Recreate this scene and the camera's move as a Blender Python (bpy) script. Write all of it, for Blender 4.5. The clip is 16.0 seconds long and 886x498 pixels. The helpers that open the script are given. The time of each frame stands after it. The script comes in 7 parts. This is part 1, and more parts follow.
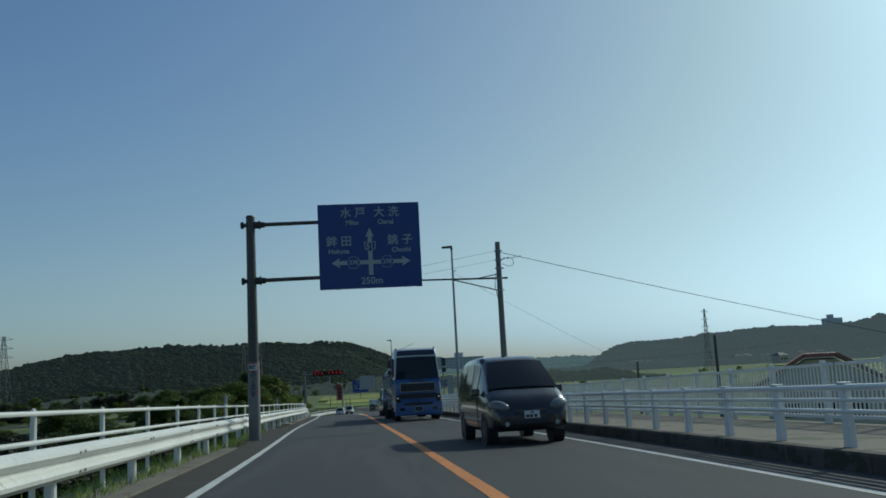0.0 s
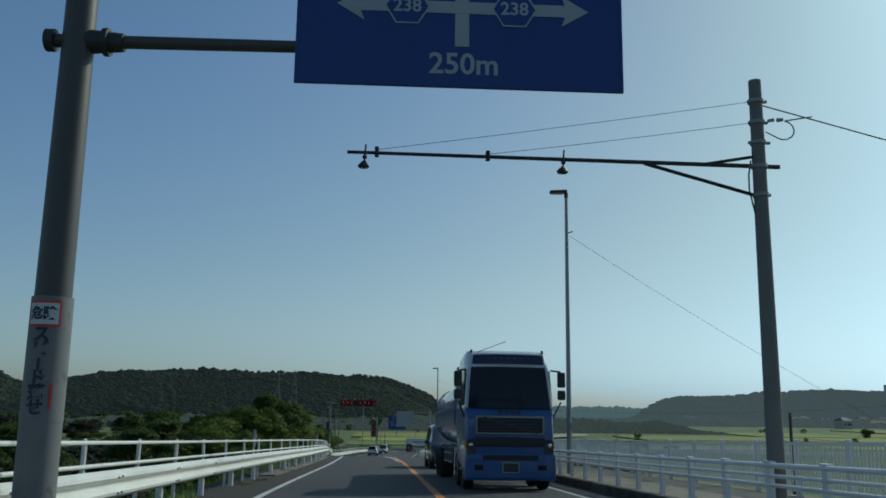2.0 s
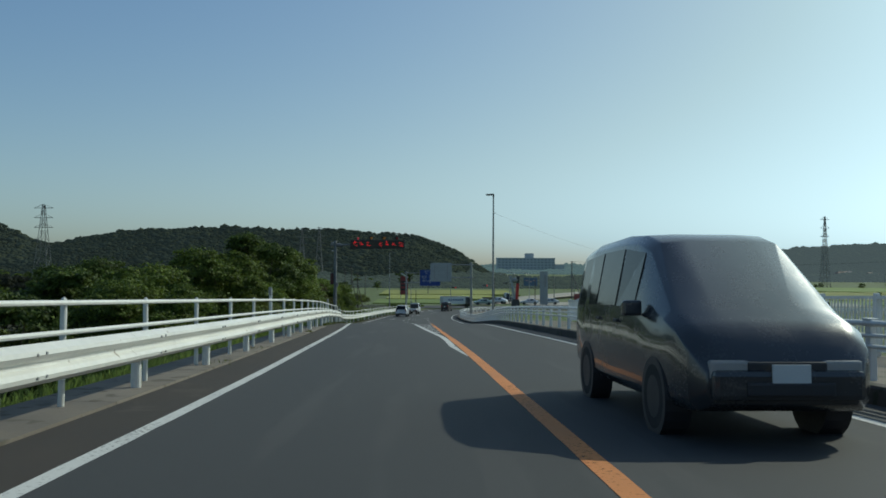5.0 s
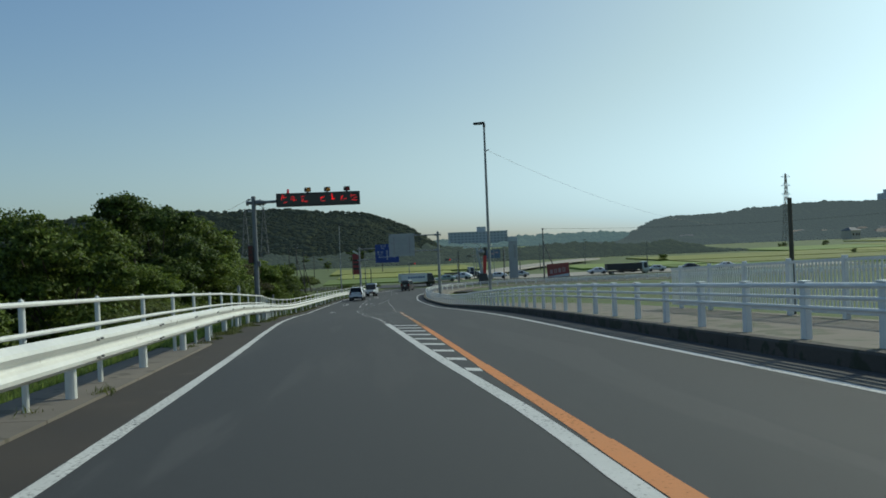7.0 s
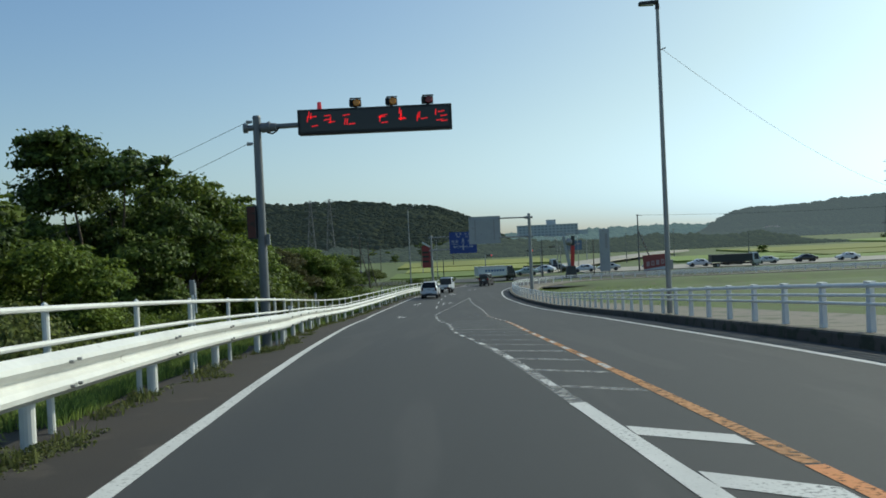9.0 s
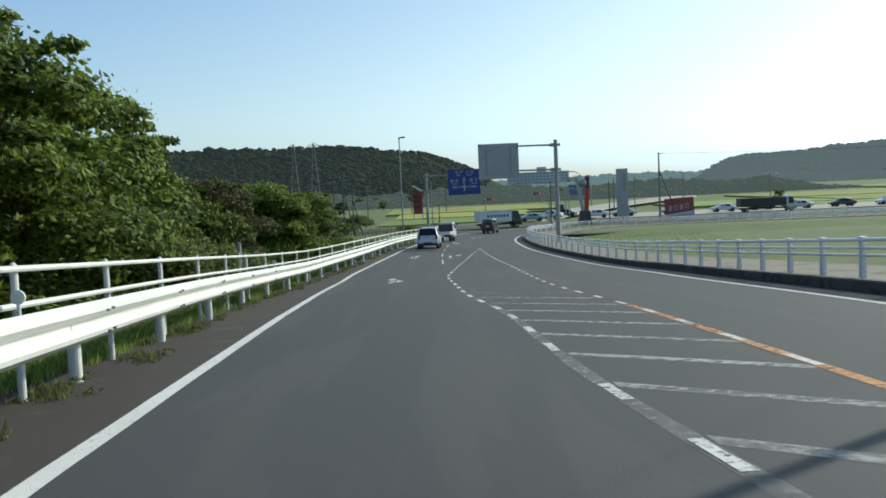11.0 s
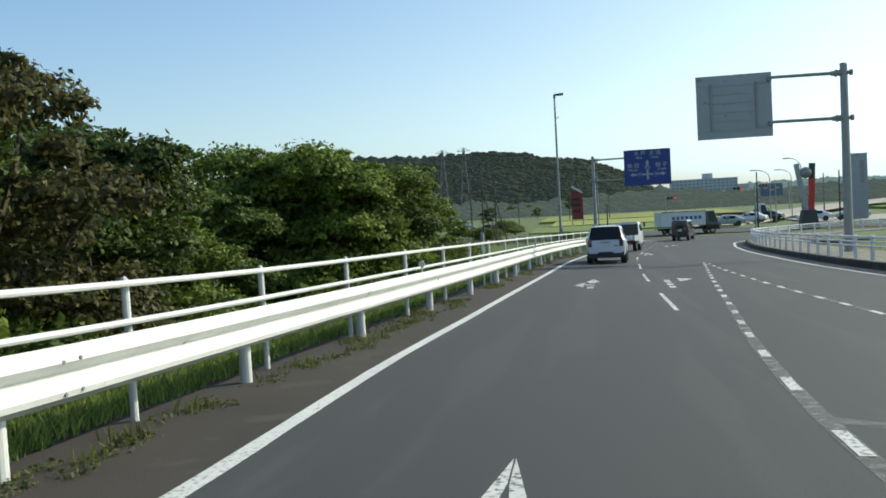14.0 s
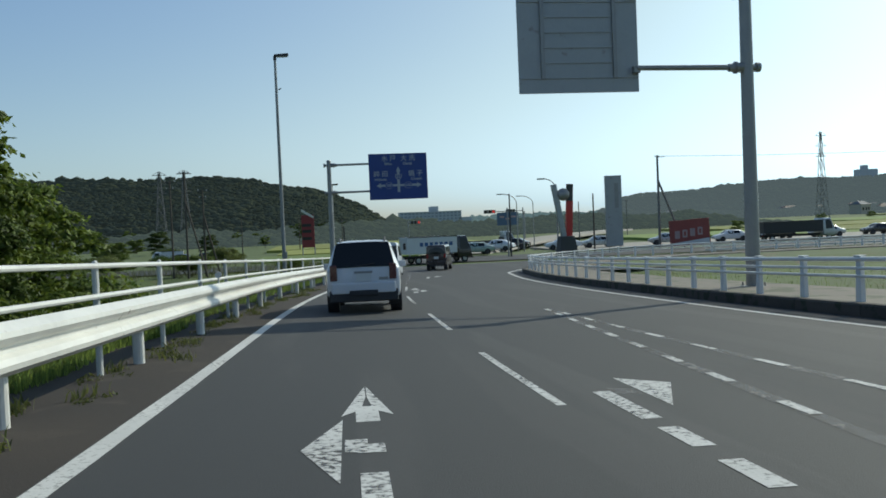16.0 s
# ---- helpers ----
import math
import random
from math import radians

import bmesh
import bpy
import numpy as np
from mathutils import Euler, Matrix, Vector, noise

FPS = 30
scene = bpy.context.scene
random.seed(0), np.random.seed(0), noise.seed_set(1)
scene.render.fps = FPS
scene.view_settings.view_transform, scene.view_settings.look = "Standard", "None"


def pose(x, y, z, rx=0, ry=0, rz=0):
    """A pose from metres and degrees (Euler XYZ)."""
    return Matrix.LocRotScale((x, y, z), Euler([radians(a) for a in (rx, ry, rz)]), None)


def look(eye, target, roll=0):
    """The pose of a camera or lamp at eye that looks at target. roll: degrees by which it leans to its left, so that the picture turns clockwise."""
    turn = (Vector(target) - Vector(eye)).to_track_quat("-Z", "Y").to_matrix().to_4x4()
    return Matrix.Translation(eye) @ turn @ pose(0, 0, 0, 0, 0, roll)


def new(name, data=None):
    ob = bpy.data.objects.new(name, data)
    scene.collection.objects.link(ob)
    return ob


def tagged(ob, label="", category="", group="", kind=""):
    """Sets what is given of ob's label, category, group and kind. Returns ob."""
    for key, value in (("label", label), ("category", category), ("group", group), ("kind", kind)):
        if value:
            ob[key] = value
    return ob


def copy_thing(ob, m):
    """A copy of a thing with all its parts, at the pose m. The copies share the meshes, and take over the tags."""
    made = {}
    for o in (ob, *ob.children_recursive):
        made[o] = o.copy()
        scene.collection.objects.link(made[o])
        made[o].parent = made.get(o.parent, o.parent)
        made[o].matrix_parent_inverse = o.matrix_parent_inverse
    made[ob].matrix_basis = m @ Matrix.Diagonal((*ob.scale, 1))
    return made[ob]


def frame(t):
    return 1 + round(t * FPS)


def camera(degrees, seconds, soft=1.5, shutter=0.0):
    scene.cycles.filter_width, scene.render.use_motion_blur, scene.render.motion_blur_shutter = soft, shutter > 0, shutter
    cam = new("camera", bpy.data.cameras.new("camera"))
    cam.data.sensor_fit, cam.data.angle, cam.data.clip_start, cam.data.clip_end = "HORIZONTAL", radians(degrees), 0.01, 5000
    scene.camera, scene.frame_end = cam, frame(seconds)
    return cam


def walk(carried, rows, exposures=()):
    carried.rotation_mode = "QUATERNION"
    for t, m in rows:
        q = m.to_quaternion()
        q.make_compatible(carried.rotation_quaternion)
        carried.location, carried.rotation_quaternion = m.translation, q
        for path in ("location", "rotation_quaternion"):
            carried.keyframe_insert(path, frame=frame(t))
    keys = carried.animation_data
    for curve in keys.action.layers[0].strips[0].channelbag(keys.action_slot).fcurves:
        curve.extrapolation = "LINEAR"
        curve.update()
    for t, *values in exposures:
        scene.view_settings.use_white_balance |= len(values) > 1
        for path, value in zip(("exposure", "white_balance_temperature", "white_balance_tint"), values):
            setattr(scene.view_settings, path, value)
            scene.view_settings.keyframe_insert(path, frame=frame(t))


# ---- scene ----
cam = camera(55.0, 16.0, soft=1.7)
PATH = [
    (0, (-0.177, -1.035, 8.392), (1.918, 18.670, 11.104), -3.01),
    (0.5, (-0.182, 4.421, 8.305), (1.725, 24.147, 10.999), -2.64),
    (1, (-0.200, 9.839, 8.118), (1.673, 29.537, 11.034), -2.67),
    (1.5, (-0.209, 15.189, 7.924), (1.585, 34.887, 10.880), -1.76),
    (2, (-0.218, 20.440, 7.789), (0.816, 40.072, 11.464), 0.78),
    (2.5, (-0.246, 25.693, 7.558), (-0.016, 45.502, 10.304), 1.39),
    (3, (-0.348, 31.030, 7.447), (-0.474, 50.901, 9.713), 3.13),
    (3.5, (-0.456, 36.373, 7.195), (-0.072, 56.302, 8.843), -0.36),
    (3.7, (-0.499, 38.526, 7.114), (-0.056, 58.480, 8.400), 0.62),
    (5.8, (-1.021, 61.572, 6.333), (-0.453, 81.561, 6.673), -0.24),
    (6, (-1.088, 63.680, 6.269), (0.174, 83.638, 6.566), -0.17),
    (6.5, (-1.417, 68.670, 6.113), (0.721, 88.555, 6.017), -0.39),
    (7, (-1.597, 73.632, 5.880), (-0.011, 93.568, 5.729), -2.34),
    (7.5, (-1.780, 78.503, 5.674), (-1.013, 98.487, 5.439), -2.40),
    (8, (-2.077, 83.259, 5.412), (-1.906, 103.247, 4.743), -3.60),
    (8.5, (-2.355, 87.955, 5.238), (-2.404, 107.951, 4.842), -3.17),
    (9, (-2.616, 92.593, 5.038), (-2.606, 112.592, 4.819), -2.59),
    (9.5, (-2.896, 97.163, 4.816), (-2.616, 117.156, 4.373), -2.33),
    (10, (-3.272, 101.444, 4.600), (-3.018, 121.415, 3.543), -2.30),
    (10.2, (-3.375, 103.277, 4.489), (-3.035, 123.228, 3.138), -2.96),
    (12.3, (-4.207, 122.962, 3.162), (-3.967, 142.902, 1.628), -1.14),
    (12.5, (-4.263, 124.776, 3.053), (-3.852, 144.701, 1.368), -1.23),
    (13, (-4.398, 129.227, 2.747), (-4.531, 149.149, 0.989), -0.88),
    (13.5, (-4.579, 133.702, 2.458), (-6.584, 153.553, 1.078), -2.53),
    (14, (-4.785, 138.195, 2.210), (-8.168, 157.882, 1.215), -3.19),
    (14.5, (-4.958, 142.685, 1.955), (-7.938, 162.449, 1.251), -5.26),
    (15, (-5.057, 147.143, 1.703), (-5.436, 167.138, 1.427), -3.96),
    (15.5, (-5.080, 151.529, 1.477), (-3.014, 171.414, 0.913), -3.47),
    (16, (-5.049, 155.862, 1.292), (-2.154, 175.642, 0.715), -2.43),
]
# picture brightness along the drive (stops)
EXPOSURES = [(0, -0.66, 6400, -5), (3.5, -0.64, 6500, -6), (6, -0.28, 6850, -4), (7.5, -0.38, 6850, -4), (8.5, -0.05, 6900, -2), (9.2, -0.05, 6900, -2), (10.2, 0.02, 6800, -1), (12.3, 0.74, 7200, 2), (13, 0.74, 7200, 2), (14, 0.46, 7200, 1), (15, 0.15, 7000, 1), (16, -0.1, 6900, 1)]
walk(cam, [(t, look(eye, target, roll)) for t, eye, target, roll in PATH], EXPOSURES)

# ---------------------------------------------------------------- light
SUN_AZ = radians(53)      # to the right of the way ahead (+y)
SUN_EL = radians(35)
world = bpy.data.worlds.new("sky")
scene.world = world
world.use_nodes = True
wn = world.node_tree.nodes
sky = wn.new("ShaderNodeTexSky")
sky.sky_type = "NISHITA"
sky.sun_disc = False
sky.sun_elevation = SUN_EL
sky.sun_rotation = SUN_AZ
sky.air_density = 0.95
sky.dust_density = 1.4
sky.ozone_density = 5.5
wn["Background"].inputs["Strength"].default_value = 0.15
wl = world.node_tree.links
lum = wn.new("ShaderNodeRGBToBW")       # the bright air near the skyline is white rather than yellow
wl.new(sky.outputs[0], lum.inputs[0])
white = wn.new("ShaderNodeVectorMath")
white.operation = "SCALE"
white.inputs[0].default_value = (0.76, 1.0, 1.22)
wl.new(lum.outputs[0], white.inputs["Scale"])
share_white = wn.new("ShaderNodeMapRange")
share_white.inputs["From Min"].default_value, share_white.inputs["From Max"].default_value = 2.1, 5.6
share_white.inputs["To Max"].default_value = 0.92
wl.new(lum.outputs[0], share_white.inputs["Value"])
haze = wn.new("ShaderNodeMix")
haze.data_type = "RGBA"
wl.new(share_white.outputs[0], haze.inputs["Factor"])
wl.new(sky.outputs[0], haze.inputs["A"])
wl.new(white.outputs[0], haze.inputs["B"])
wl.new(haze.outputs["Result"], wn["Background"].inputs["Color"])
sun = new("sun", bpy.data.lights.new("sun", "SUN"))
sun.data.energy = 3.0
sun.data.angle = radians(0.6)
sun.data.color = (1.0, 0.95, 0.87)
sun_way = Vector((math.sin(SUN_AZ) * math.cos(SUN_EL), math.cos(SUN_AZ) * math.cos(SUN_EL), math.sin(SUN_EL)))
sun.matrix_world = look(sun_way * 200, (0, 0, 0))

# ---------------------------------------------------------------- materials
def material(name, colour, rough=0.6, metal=0.0, vary=0.25, scale=3.0, bump=0.0, fine=40.0, spots=None, spot_at=0.62,
             spot_scale=9.0, rand=0.0, island=0.0, coat=0.0, spec=0.5, emit=0.0, stretch=(1, 1, 1), worn=None, worn_scale=6.0):
    """A painted or natural surface: base colour with broad and fine variation, optional wear spots and relief."""
    m = bpy.data.materials.new(name)
    m.use_nodes = True
    nt = m.node_tree
    n, l = nt.nodes, nt.links
    b = n["Principled BSDF"]
    tc = n.new("ShaderNodeTexCoord")
    mp = n.new("ShaderNodeMapping")
    mp.inputs["Scale"].default_value = stretch
    l.new(tc.outputs["Object"], mp.inputs["Vector"])

    def tex(s, detail=4.0):
        t = n.new("ShaderNodeTexNoise")
        t.inputs["Scale"].default_value = s
        t.inputs["Detail"].default_value = detail
        l.new(mp.outputs[0] if s < 5 else tc.outputs["Object"], t.inputs["Vector"])
        return t.outputs["Fac"]

    def calc(op, a, c):
        t = n.new("ShaderNodeMath")
        t.operation = op
        for i, v in enumerate((a, c)):
            if isinstance(v, (int, float)):
                t.inputs[i].default_value = v
            else:
                l.new(v, t.inputs[i])
        return t.outputs[0]

    broad, small = tex(scale), tex(fine, 2.0)
    both = calc("ADD", calc("MULTIPLY", broad, 0.65), calc("MULTIPLY", small, 0.35))
    value = calc("ADD", calc("MULTIPLY", calc("SUBTRACT", both, 0.5), 2.2 * vary), 1.0)
    if rand:
        oi = n.new("ShaderNodeObjectInfo")
        value = calc("ADD", value, calc("MULTIPLY", calc("SUBTRACT", oi.outputs["Random"], 0.5), rand))
    if island:
        ge = n.new("ShaderNodeNewGeometry")
        value = calc("ADD", value, calc("MULTIPLY", calc("SUBTRACT", ge.outputs["Random Per Island"], 0.5), island))
    mul = n.new("ShaderNodeVectorMath")
    mul.operation = "SCALE"
    mul.inputs[0].default_value = colour[:3]
    l.new(value, mul.inputs["Scale"])
    out = mul.outputs[0]
    if spots:
        sp = tex(spot_scale, 6.0)
        ramp = n.new("ShaderNodeValToRGB")
        ramp.color_ramp.elements[0].position = spot_at
        ramp.color_ramp.elements[1].position = min(1.0, spot_at + 0.05)
        l.new(sp, ramp.inputs[0])
        mix = n.new("ShaderNodeMix")
        mix.data_type = "RGBA"
        l.new(ramp.outputs[0], mix.inputs["Factor"])
        l.new(out, mix.inputs["A"])
        mix.inputs["B"].default_value = (*spots, 1)
        out = mix.outputs["Result"]
    l.new(out, b.inputs["Base Color"])
    l.new(calc("ADD", calc("MULTIPLY", calc("SUBTRACT", both, 0.5), 0.35), rough), b.inputs["Roughness"])
    b.inputs["Metallic"].default_value = metal
    b.inputs["Specular IOR Level"].default_value = spec
    b.inputs["Coat Weight"].default_value = coat
    if emit:
        l.new(out, b.inputs["Emission Color"])
        b.inputs["Emission Strength"].default_value = emit
    if worn:        # paint rubbed through to the asphalt below
        cov = calc("ADD", calc("MULTIPLY", tex(worn_scale, 8.0), 0.7), calc("MULTIPLY", tex(0.6, 2.0), 0.3))
        rp = n.new("ShaderNodeMapRange")
        rp.inputs["From Min"].default_value, rp.inputs["From Max"].default_value = worn
        l.new(cov, rp.inputs["Value"])
        tp = n.new("ShaderNodeBsdfTransparent")
        ms = n.new("ShaderNodeMixShader")
        l.new(rp.outputs[0], ms.inputs[0])
        l.new(tp.outputs[0], ms.inputs[2])
        l.new(b.outputs[0], ms.inputs[1])
        l.new(ms.outputs[0], n["Material Output"].inputs["Surface"])
    if bump:
        bp = n.new("ShaderNodeBump")
        bp.inputs["Strength"].default_value = bump
        bp.inputs["Distance"].default_value = 0.02
        l.new(both, bp.inputs["Height"])
        l.new(bp.outputs[0], b.inputs["Normal"])
    return m


def leafy(name, colour, island=0.9, trans=0.35, haze=None, lo=0.45, hi=1.7):
    """Foliage: matt leaves that let some light through, each one a little different."""
    m = bpy.data.materials.new(name)
    m.use_nodes = True
    n, l = m.node_tree.nodes, m.node_tree.links
    b = n["Principled BSDF"]
    ge = n.new("ShaderNodeNewGeometry")
    oi = n.new("ShaderNodeObjectInfo")
    ramp = n.new("ShaderNodeValToRGB")
    e = ramp.color_ramp.elements
    e[0].color = (colour[0] * lo, colour[1] * (lo + 0.05), colour[2] * (lo + 0.1), 1)
    e[1].color = (colour[0] * hi, colour[1] * (hi - 0.15), colour[2] * (hi - 0.5), 1)
    l.new(ge.outputs["Random Per Island"], ramp.inputs[0])
    sc = n.new("ShaderNodeVectorMath")
    sc.operation = "SCALE"
    ad = n.new("ShaderNodeMath")
    ad.operation = "MULTIPLY_ADD"
    l.new(oi.outputs["Random"], ad.inputs[0])
    ad.inputs[1].default_value, ad.inputs[2].default_value = 0.35, 0.82
    l.new(ramp.outputs[0], sc.inputs[0])
    l.new(ad.outputs[0], sc.inputs["Scale"])
    l.new(sc.outputs[0], b.inputs["Base Color"])
    b.inputs["Roughness"].default_value = 0.55
    b.inputs["Specular IOR Level"].default_value = 0.2
    if lo > 0.6:
        b.inputs["Roughness"].default_value = 1.0
        b.inputs["Specular IOR Level"].default_value = 0.0
    if haze:     # haze over distant woods, put in as a bluish emission
        b.inputs["Emission Color"].default_value = (*haze, 1)
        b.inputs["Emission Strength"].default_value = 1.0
    tr = n.new("ShaderNodeBsdfTranslucent")
    l.new(sc.outputs[0], tr.inputs["Color"])
    mix = n.new("ShaderNodeMixShader")
    mix.inputs[0].default_value = trans
    l.new(b.outputs[0], mix.inputs[1])
    l.new(tr.outputs[0], mix.inputs[2])
    l.new(mix.outputs[0], n["Material Output"].inputs["Surface"])
    return m


ASPHALT = material("asphalt", (0.0405, 0.0418, 0.0415), 0.82, vary=0.55, scale=0.35, fine=110, bump=0.4, spots=(0.052, 0.0525, 0.0515), spot_at=0.55, spot_scale=0.7, stretch=(1.6, 0.12, 1))
SHOULDER = material("shoulder_asphalt", (0.039, 0.031, 0.024), 0.92, vary=0.7, scale=0.7, fine=80, bump=0.6, spots=(0.052, 0.042, 0.032), spot_at=0.6, spot_scale=1.5)
CONCRETE = material("concrete", (0.34, 0.31, 0.26), 0.88, vary=0.35, scale=0.8, fine=35, bump=0.3, spots=(0.2, 0.18, 0.14), spot_at=0.62, spot_scale=3)
WALKWAY = material("walkway_paving", (0.19, 0.165, 0.13), 0.9, vary=0.45, scale=0.6, fine=30, bump=0.4, spots=(0.10, 0.105, 0.06), spot_at=0.56, spot_scale=1.3)
KERB = material("kerb_concrete", (0.075, 0.066, 0.056), 0.9, vary=0.6, scale=1.2, fine=25, bump=0.4, rand=0.35, spots=(0.04, 0.042, 0.026), spot_at=0.52, spot_scale=3)
EDGING = material("edging_concrete", (0.17, 0.145, 0.115), 0.9, vary=0.45, scale=0.9, fine=30, bump=0.4, rand=0.2, spots=(0.10, 0.085, 0.06), spot_at=0.58, spot_scale=2.5)
GUTTER = material("gutter_concrete", (0.075, 0.073, 0.068), 0.9, vary=0.4, scale=1.5, fine=40, bump=0.3)
LINE_WHITE = material("road_paint_white", (0.58, 0.58, 0.55), 0.75, vary=0.3, scale=1.2, fine=50, bump=0.4, worn=(0.54, 0.74), worn_scale=26)
LINE_WORN = material("road_paint_worn", (0.24, 0.238, 0.228), 0.8, vary=0.4, scale=1.0, fine=40, bump=0.3, worn=(0.2, 0.72), worn_scale=9)
LINE_OLD = material("road_paint_old_orange", (0.30, 0.16, 0.08), 0.8, vary=0.4, scale=1.0, fine=40, bump=0.3, worn=(0.25, 0.62), worn_scale=8)
LINE_FADED = material("road_paint_faded_orange", (0.50, 0.24, 0.09), 0.8, vary=0.35, scale=1.0, fine=40, bump=0.3, worn=(0.42, 0.70), worn_scale=14)
RUST = material("rusted_paint", (0.10, 0.032, 0.022), 0.7, vary=0.5, scale=4, fine=30, spots=(0.05, 0.03, 0.02), spot_at=0.55, spot_scale=9)
LINE_ARROW = material("road_paint_cracked", (0.55, 0.55, 0.52), 0.75, vary=0.35, scale=1.5, fine=50, bump=0.4, worn=(0.49, 0.66), worn_scale=20)
LINE_ORANGE = material("road_paint_orange", (0.60, 0.22, 0.06), 0.75, vary=0.3, scale=1.0, fine=50, bump=0.4, worn=(0.55, 0.74), worn_scale=24)
RAIL_WHITE = material("rail_paint_white", (0.72, 0.71, 0.65), 0.5, vary=0.26, scale=0.7, fine=9, spots=(0.30, 0.25, 0.18), spot_at=0.69, spot_scale=4, coat=0.15)
RAIL_GREY = material("rail_paint_pale", (0.70, 0.71, 0.69), 0.5, vary=0.2, scale=1.5, fine=20, spots=(0.34, 0.29, 0.22), spot_at=0.70, spot_scale=6)
STEEL = material("galvanised_steel", (0.30, 0.30, 0.29), 0.5, metal=0.55, vary=0.3, scale=2.0, fine=25, spots=(0.2, 0.14, 0.09), spot_at=0.74, spot_scale=5)
POLE_BROWN = material("pole_paint_brown", (0.075, 0.07, 0.066), 0.5, metal=0.2, vary=0.25, scale=2.0, fine=20)
POLE_CONC = material("concrete_pole", (0.19, 0.185, 0.17), 0.85, vary=0.35, scale=1.5, fine=25, bump=0.2)
PYLON_STEEL = material("weathered_zinc", (0.15, 0.155, 0.15), 0.8, metal=0.1, vary=0.25, scale=1.0)
DARK_STEEL = material("dark_steel", (0.05, 0.05, 0.05), 0.55, metal=0.3, vary=0.3, scale=4)
SIGN_BLUE = material("sign_blue", (0.009, 0.042, 0.21), 0.4, vary=0.12, scale=1.0, fine=12)
SIGN_WHITE = material("sign_white", (0.55, 0.57, 0.57), 0.45, vary=0.1, scale=2.0)
SIGN_BACK = material("sign_back_aluminium", (0.36, 0.37, 0.37), 0.5, metal=0.35, vary=0.2, scale=1.2, fine=18, spots=(0.25, 0.24, 0.22), spot_at=0.66, spot_scale=2)
BLACK = material("matt_black", (0.018, 0.018, 0.018), 0.6, vary=0.3, scale=3)
LED_RED = material("led_red", (0.85, 0.012, 0.02), 0.5, vary=0.8, scale=8, fine=60, emit=0.55)
LAMP_RED = material("lamp_red", (0.22, 0.008, 0.01), 0.2, vary=0.15)
LAMP_RED_ON = material("lamp_red_lit", (0.8, 0.05, 0.04), 0.25, vary=0.1, emit=0.5)
LAMP_AMBER = material("lamp_amber", (0.72, 0.27, 0.04), 0.25, vary=0.1)
GLASS = material("dark_glass", (0.012, 0.014, 0.016), 0.07, vary=0.1, spec=0.4)
RUBBER = material("tyre_rubber", (0.016, 0.016, 0.016), 0.85, vary=0.3, scale=8, fine=60, bump=0.2)
RIM = material("alloy_rim", (0.45, 0.46, 0.47), 0.35, metal=0.8, vary=0.15)
CHROME = material("chrome", (0.7, 0.7, 0.7), 0.12, metal=1.0, vary=0.05)
PLASTIC = material("black_plastic", (0.03, 0.03, 0.032), 0.55, vary=0.2, scale=5)
PAINT_WHITE = material("car_paint_white", (0.62, 0.64, 0.66), 0.35, vary=0.06, scale=1.5, coat=0.6)
PAINT_BLACK = material("car_paint_black", (0.014, 0.013, 0.015), 0.22, vary=0.12, coat=0.7, spec=0.5)
PAINT_BLUE = material("truck_paint_blue", (0.022, 0.085, 0.24), 0.32, vary=0.12, scale=1.2, coat=0.6)
PAINT_SILVER = material("car_paint_silver", (0.42, 0.45, 0.45), 0.3, metal=0.5, vary=0.08, coat=0.6)
PAINT_GREEN = material("car_paint_palegreen", (0.30, 0.38, 0.35), 0.3, metal=0.2, vary=0.08, coat=0.6)
PAINT_DARK = material("car_paint_dark_maroon", (0.03, 0.018, 0.018), 0.3, vary=0.1, coat=0.7)
PAINT_SLATE = material("car_paint_slate", (0.035, 0.037, 0.04), 0.25, vary=0.1, coat=0.6)
LINE_HALF = material("road_paint_half_worn", (0.42, 0.42, 0.40), 0.8, vary=0.4, scale=1.0, fine=40, bump=0.3, worn=(0.26, 0.70), worn_scale=9)
TANK = material("tank_paint_blue", (0.045, 0.11, 0.28), 0.25, metal=0.2, vary=0.1, scale=0.8, coat=0.6)
NAVY = material("visor_navy", (0.012, 0.022, 0.06), 0.4, vary=0.1)
NAVY_MARK = material("visor_mark", (0.10, 0.13, 0.18), 0.5, vary=0.1)
PLATE = material("plate_white", (0.6, 0.62, 0.6), 0.5, vary=0.1)
BARK = material("bark", (0.11, 0.085, 0.06), 0.9, vary=0.5, scale=3, fine=18, bump=0.6)
LEAF = leafy("leaf_broad", (0.125, 0.18, 0.038), trans=0.36, lo=0.35, hi=1.75)
LEAF_DARK = leafy("leaf_dark", (0.075, 0.115, 0.028), trans=0.30, lo=0.35, hi=1.7)
LEAF_VINE = leafy("leaf_vine", (0.16, 0.20, 0.07), trans=0.45, lo=0.4, hi=1.7)
LEAF_RUST = leafy("leaf_dry_vine", (0.105, 0.105, 0.045), trans=0.4, lo=0.35, hi=1.7)
# darkened leaf copy: shade of the backlit woods put into the colour
LEAF_WOOD = leafy("leaf_wood_backlit", (0.030, 0.036, 0.022), trans=0.1, lo=0.4, hi=1.6)
WEED = leafy("leaf_weed_olive", (0.11, 0.13, 0.05), trans=0.4, lo=0.5, hi=1.6)
BLADE = leafy("grass_blade", (0.17, 0.24, 0.07), trans=0.5, lo=0.4, hi=1.8)
REED = leafy("reed", (0.13, 0.15, 0.06), trans=0.3)
# crowns of the left hill glow faintly, standing in for haze
FOREST = leafy("forest_crown", (0.044, 0.056, 0.044), trans=0.1, haze=(0.013, 0.018, 0.020), lo=0.85, hi=1.2)
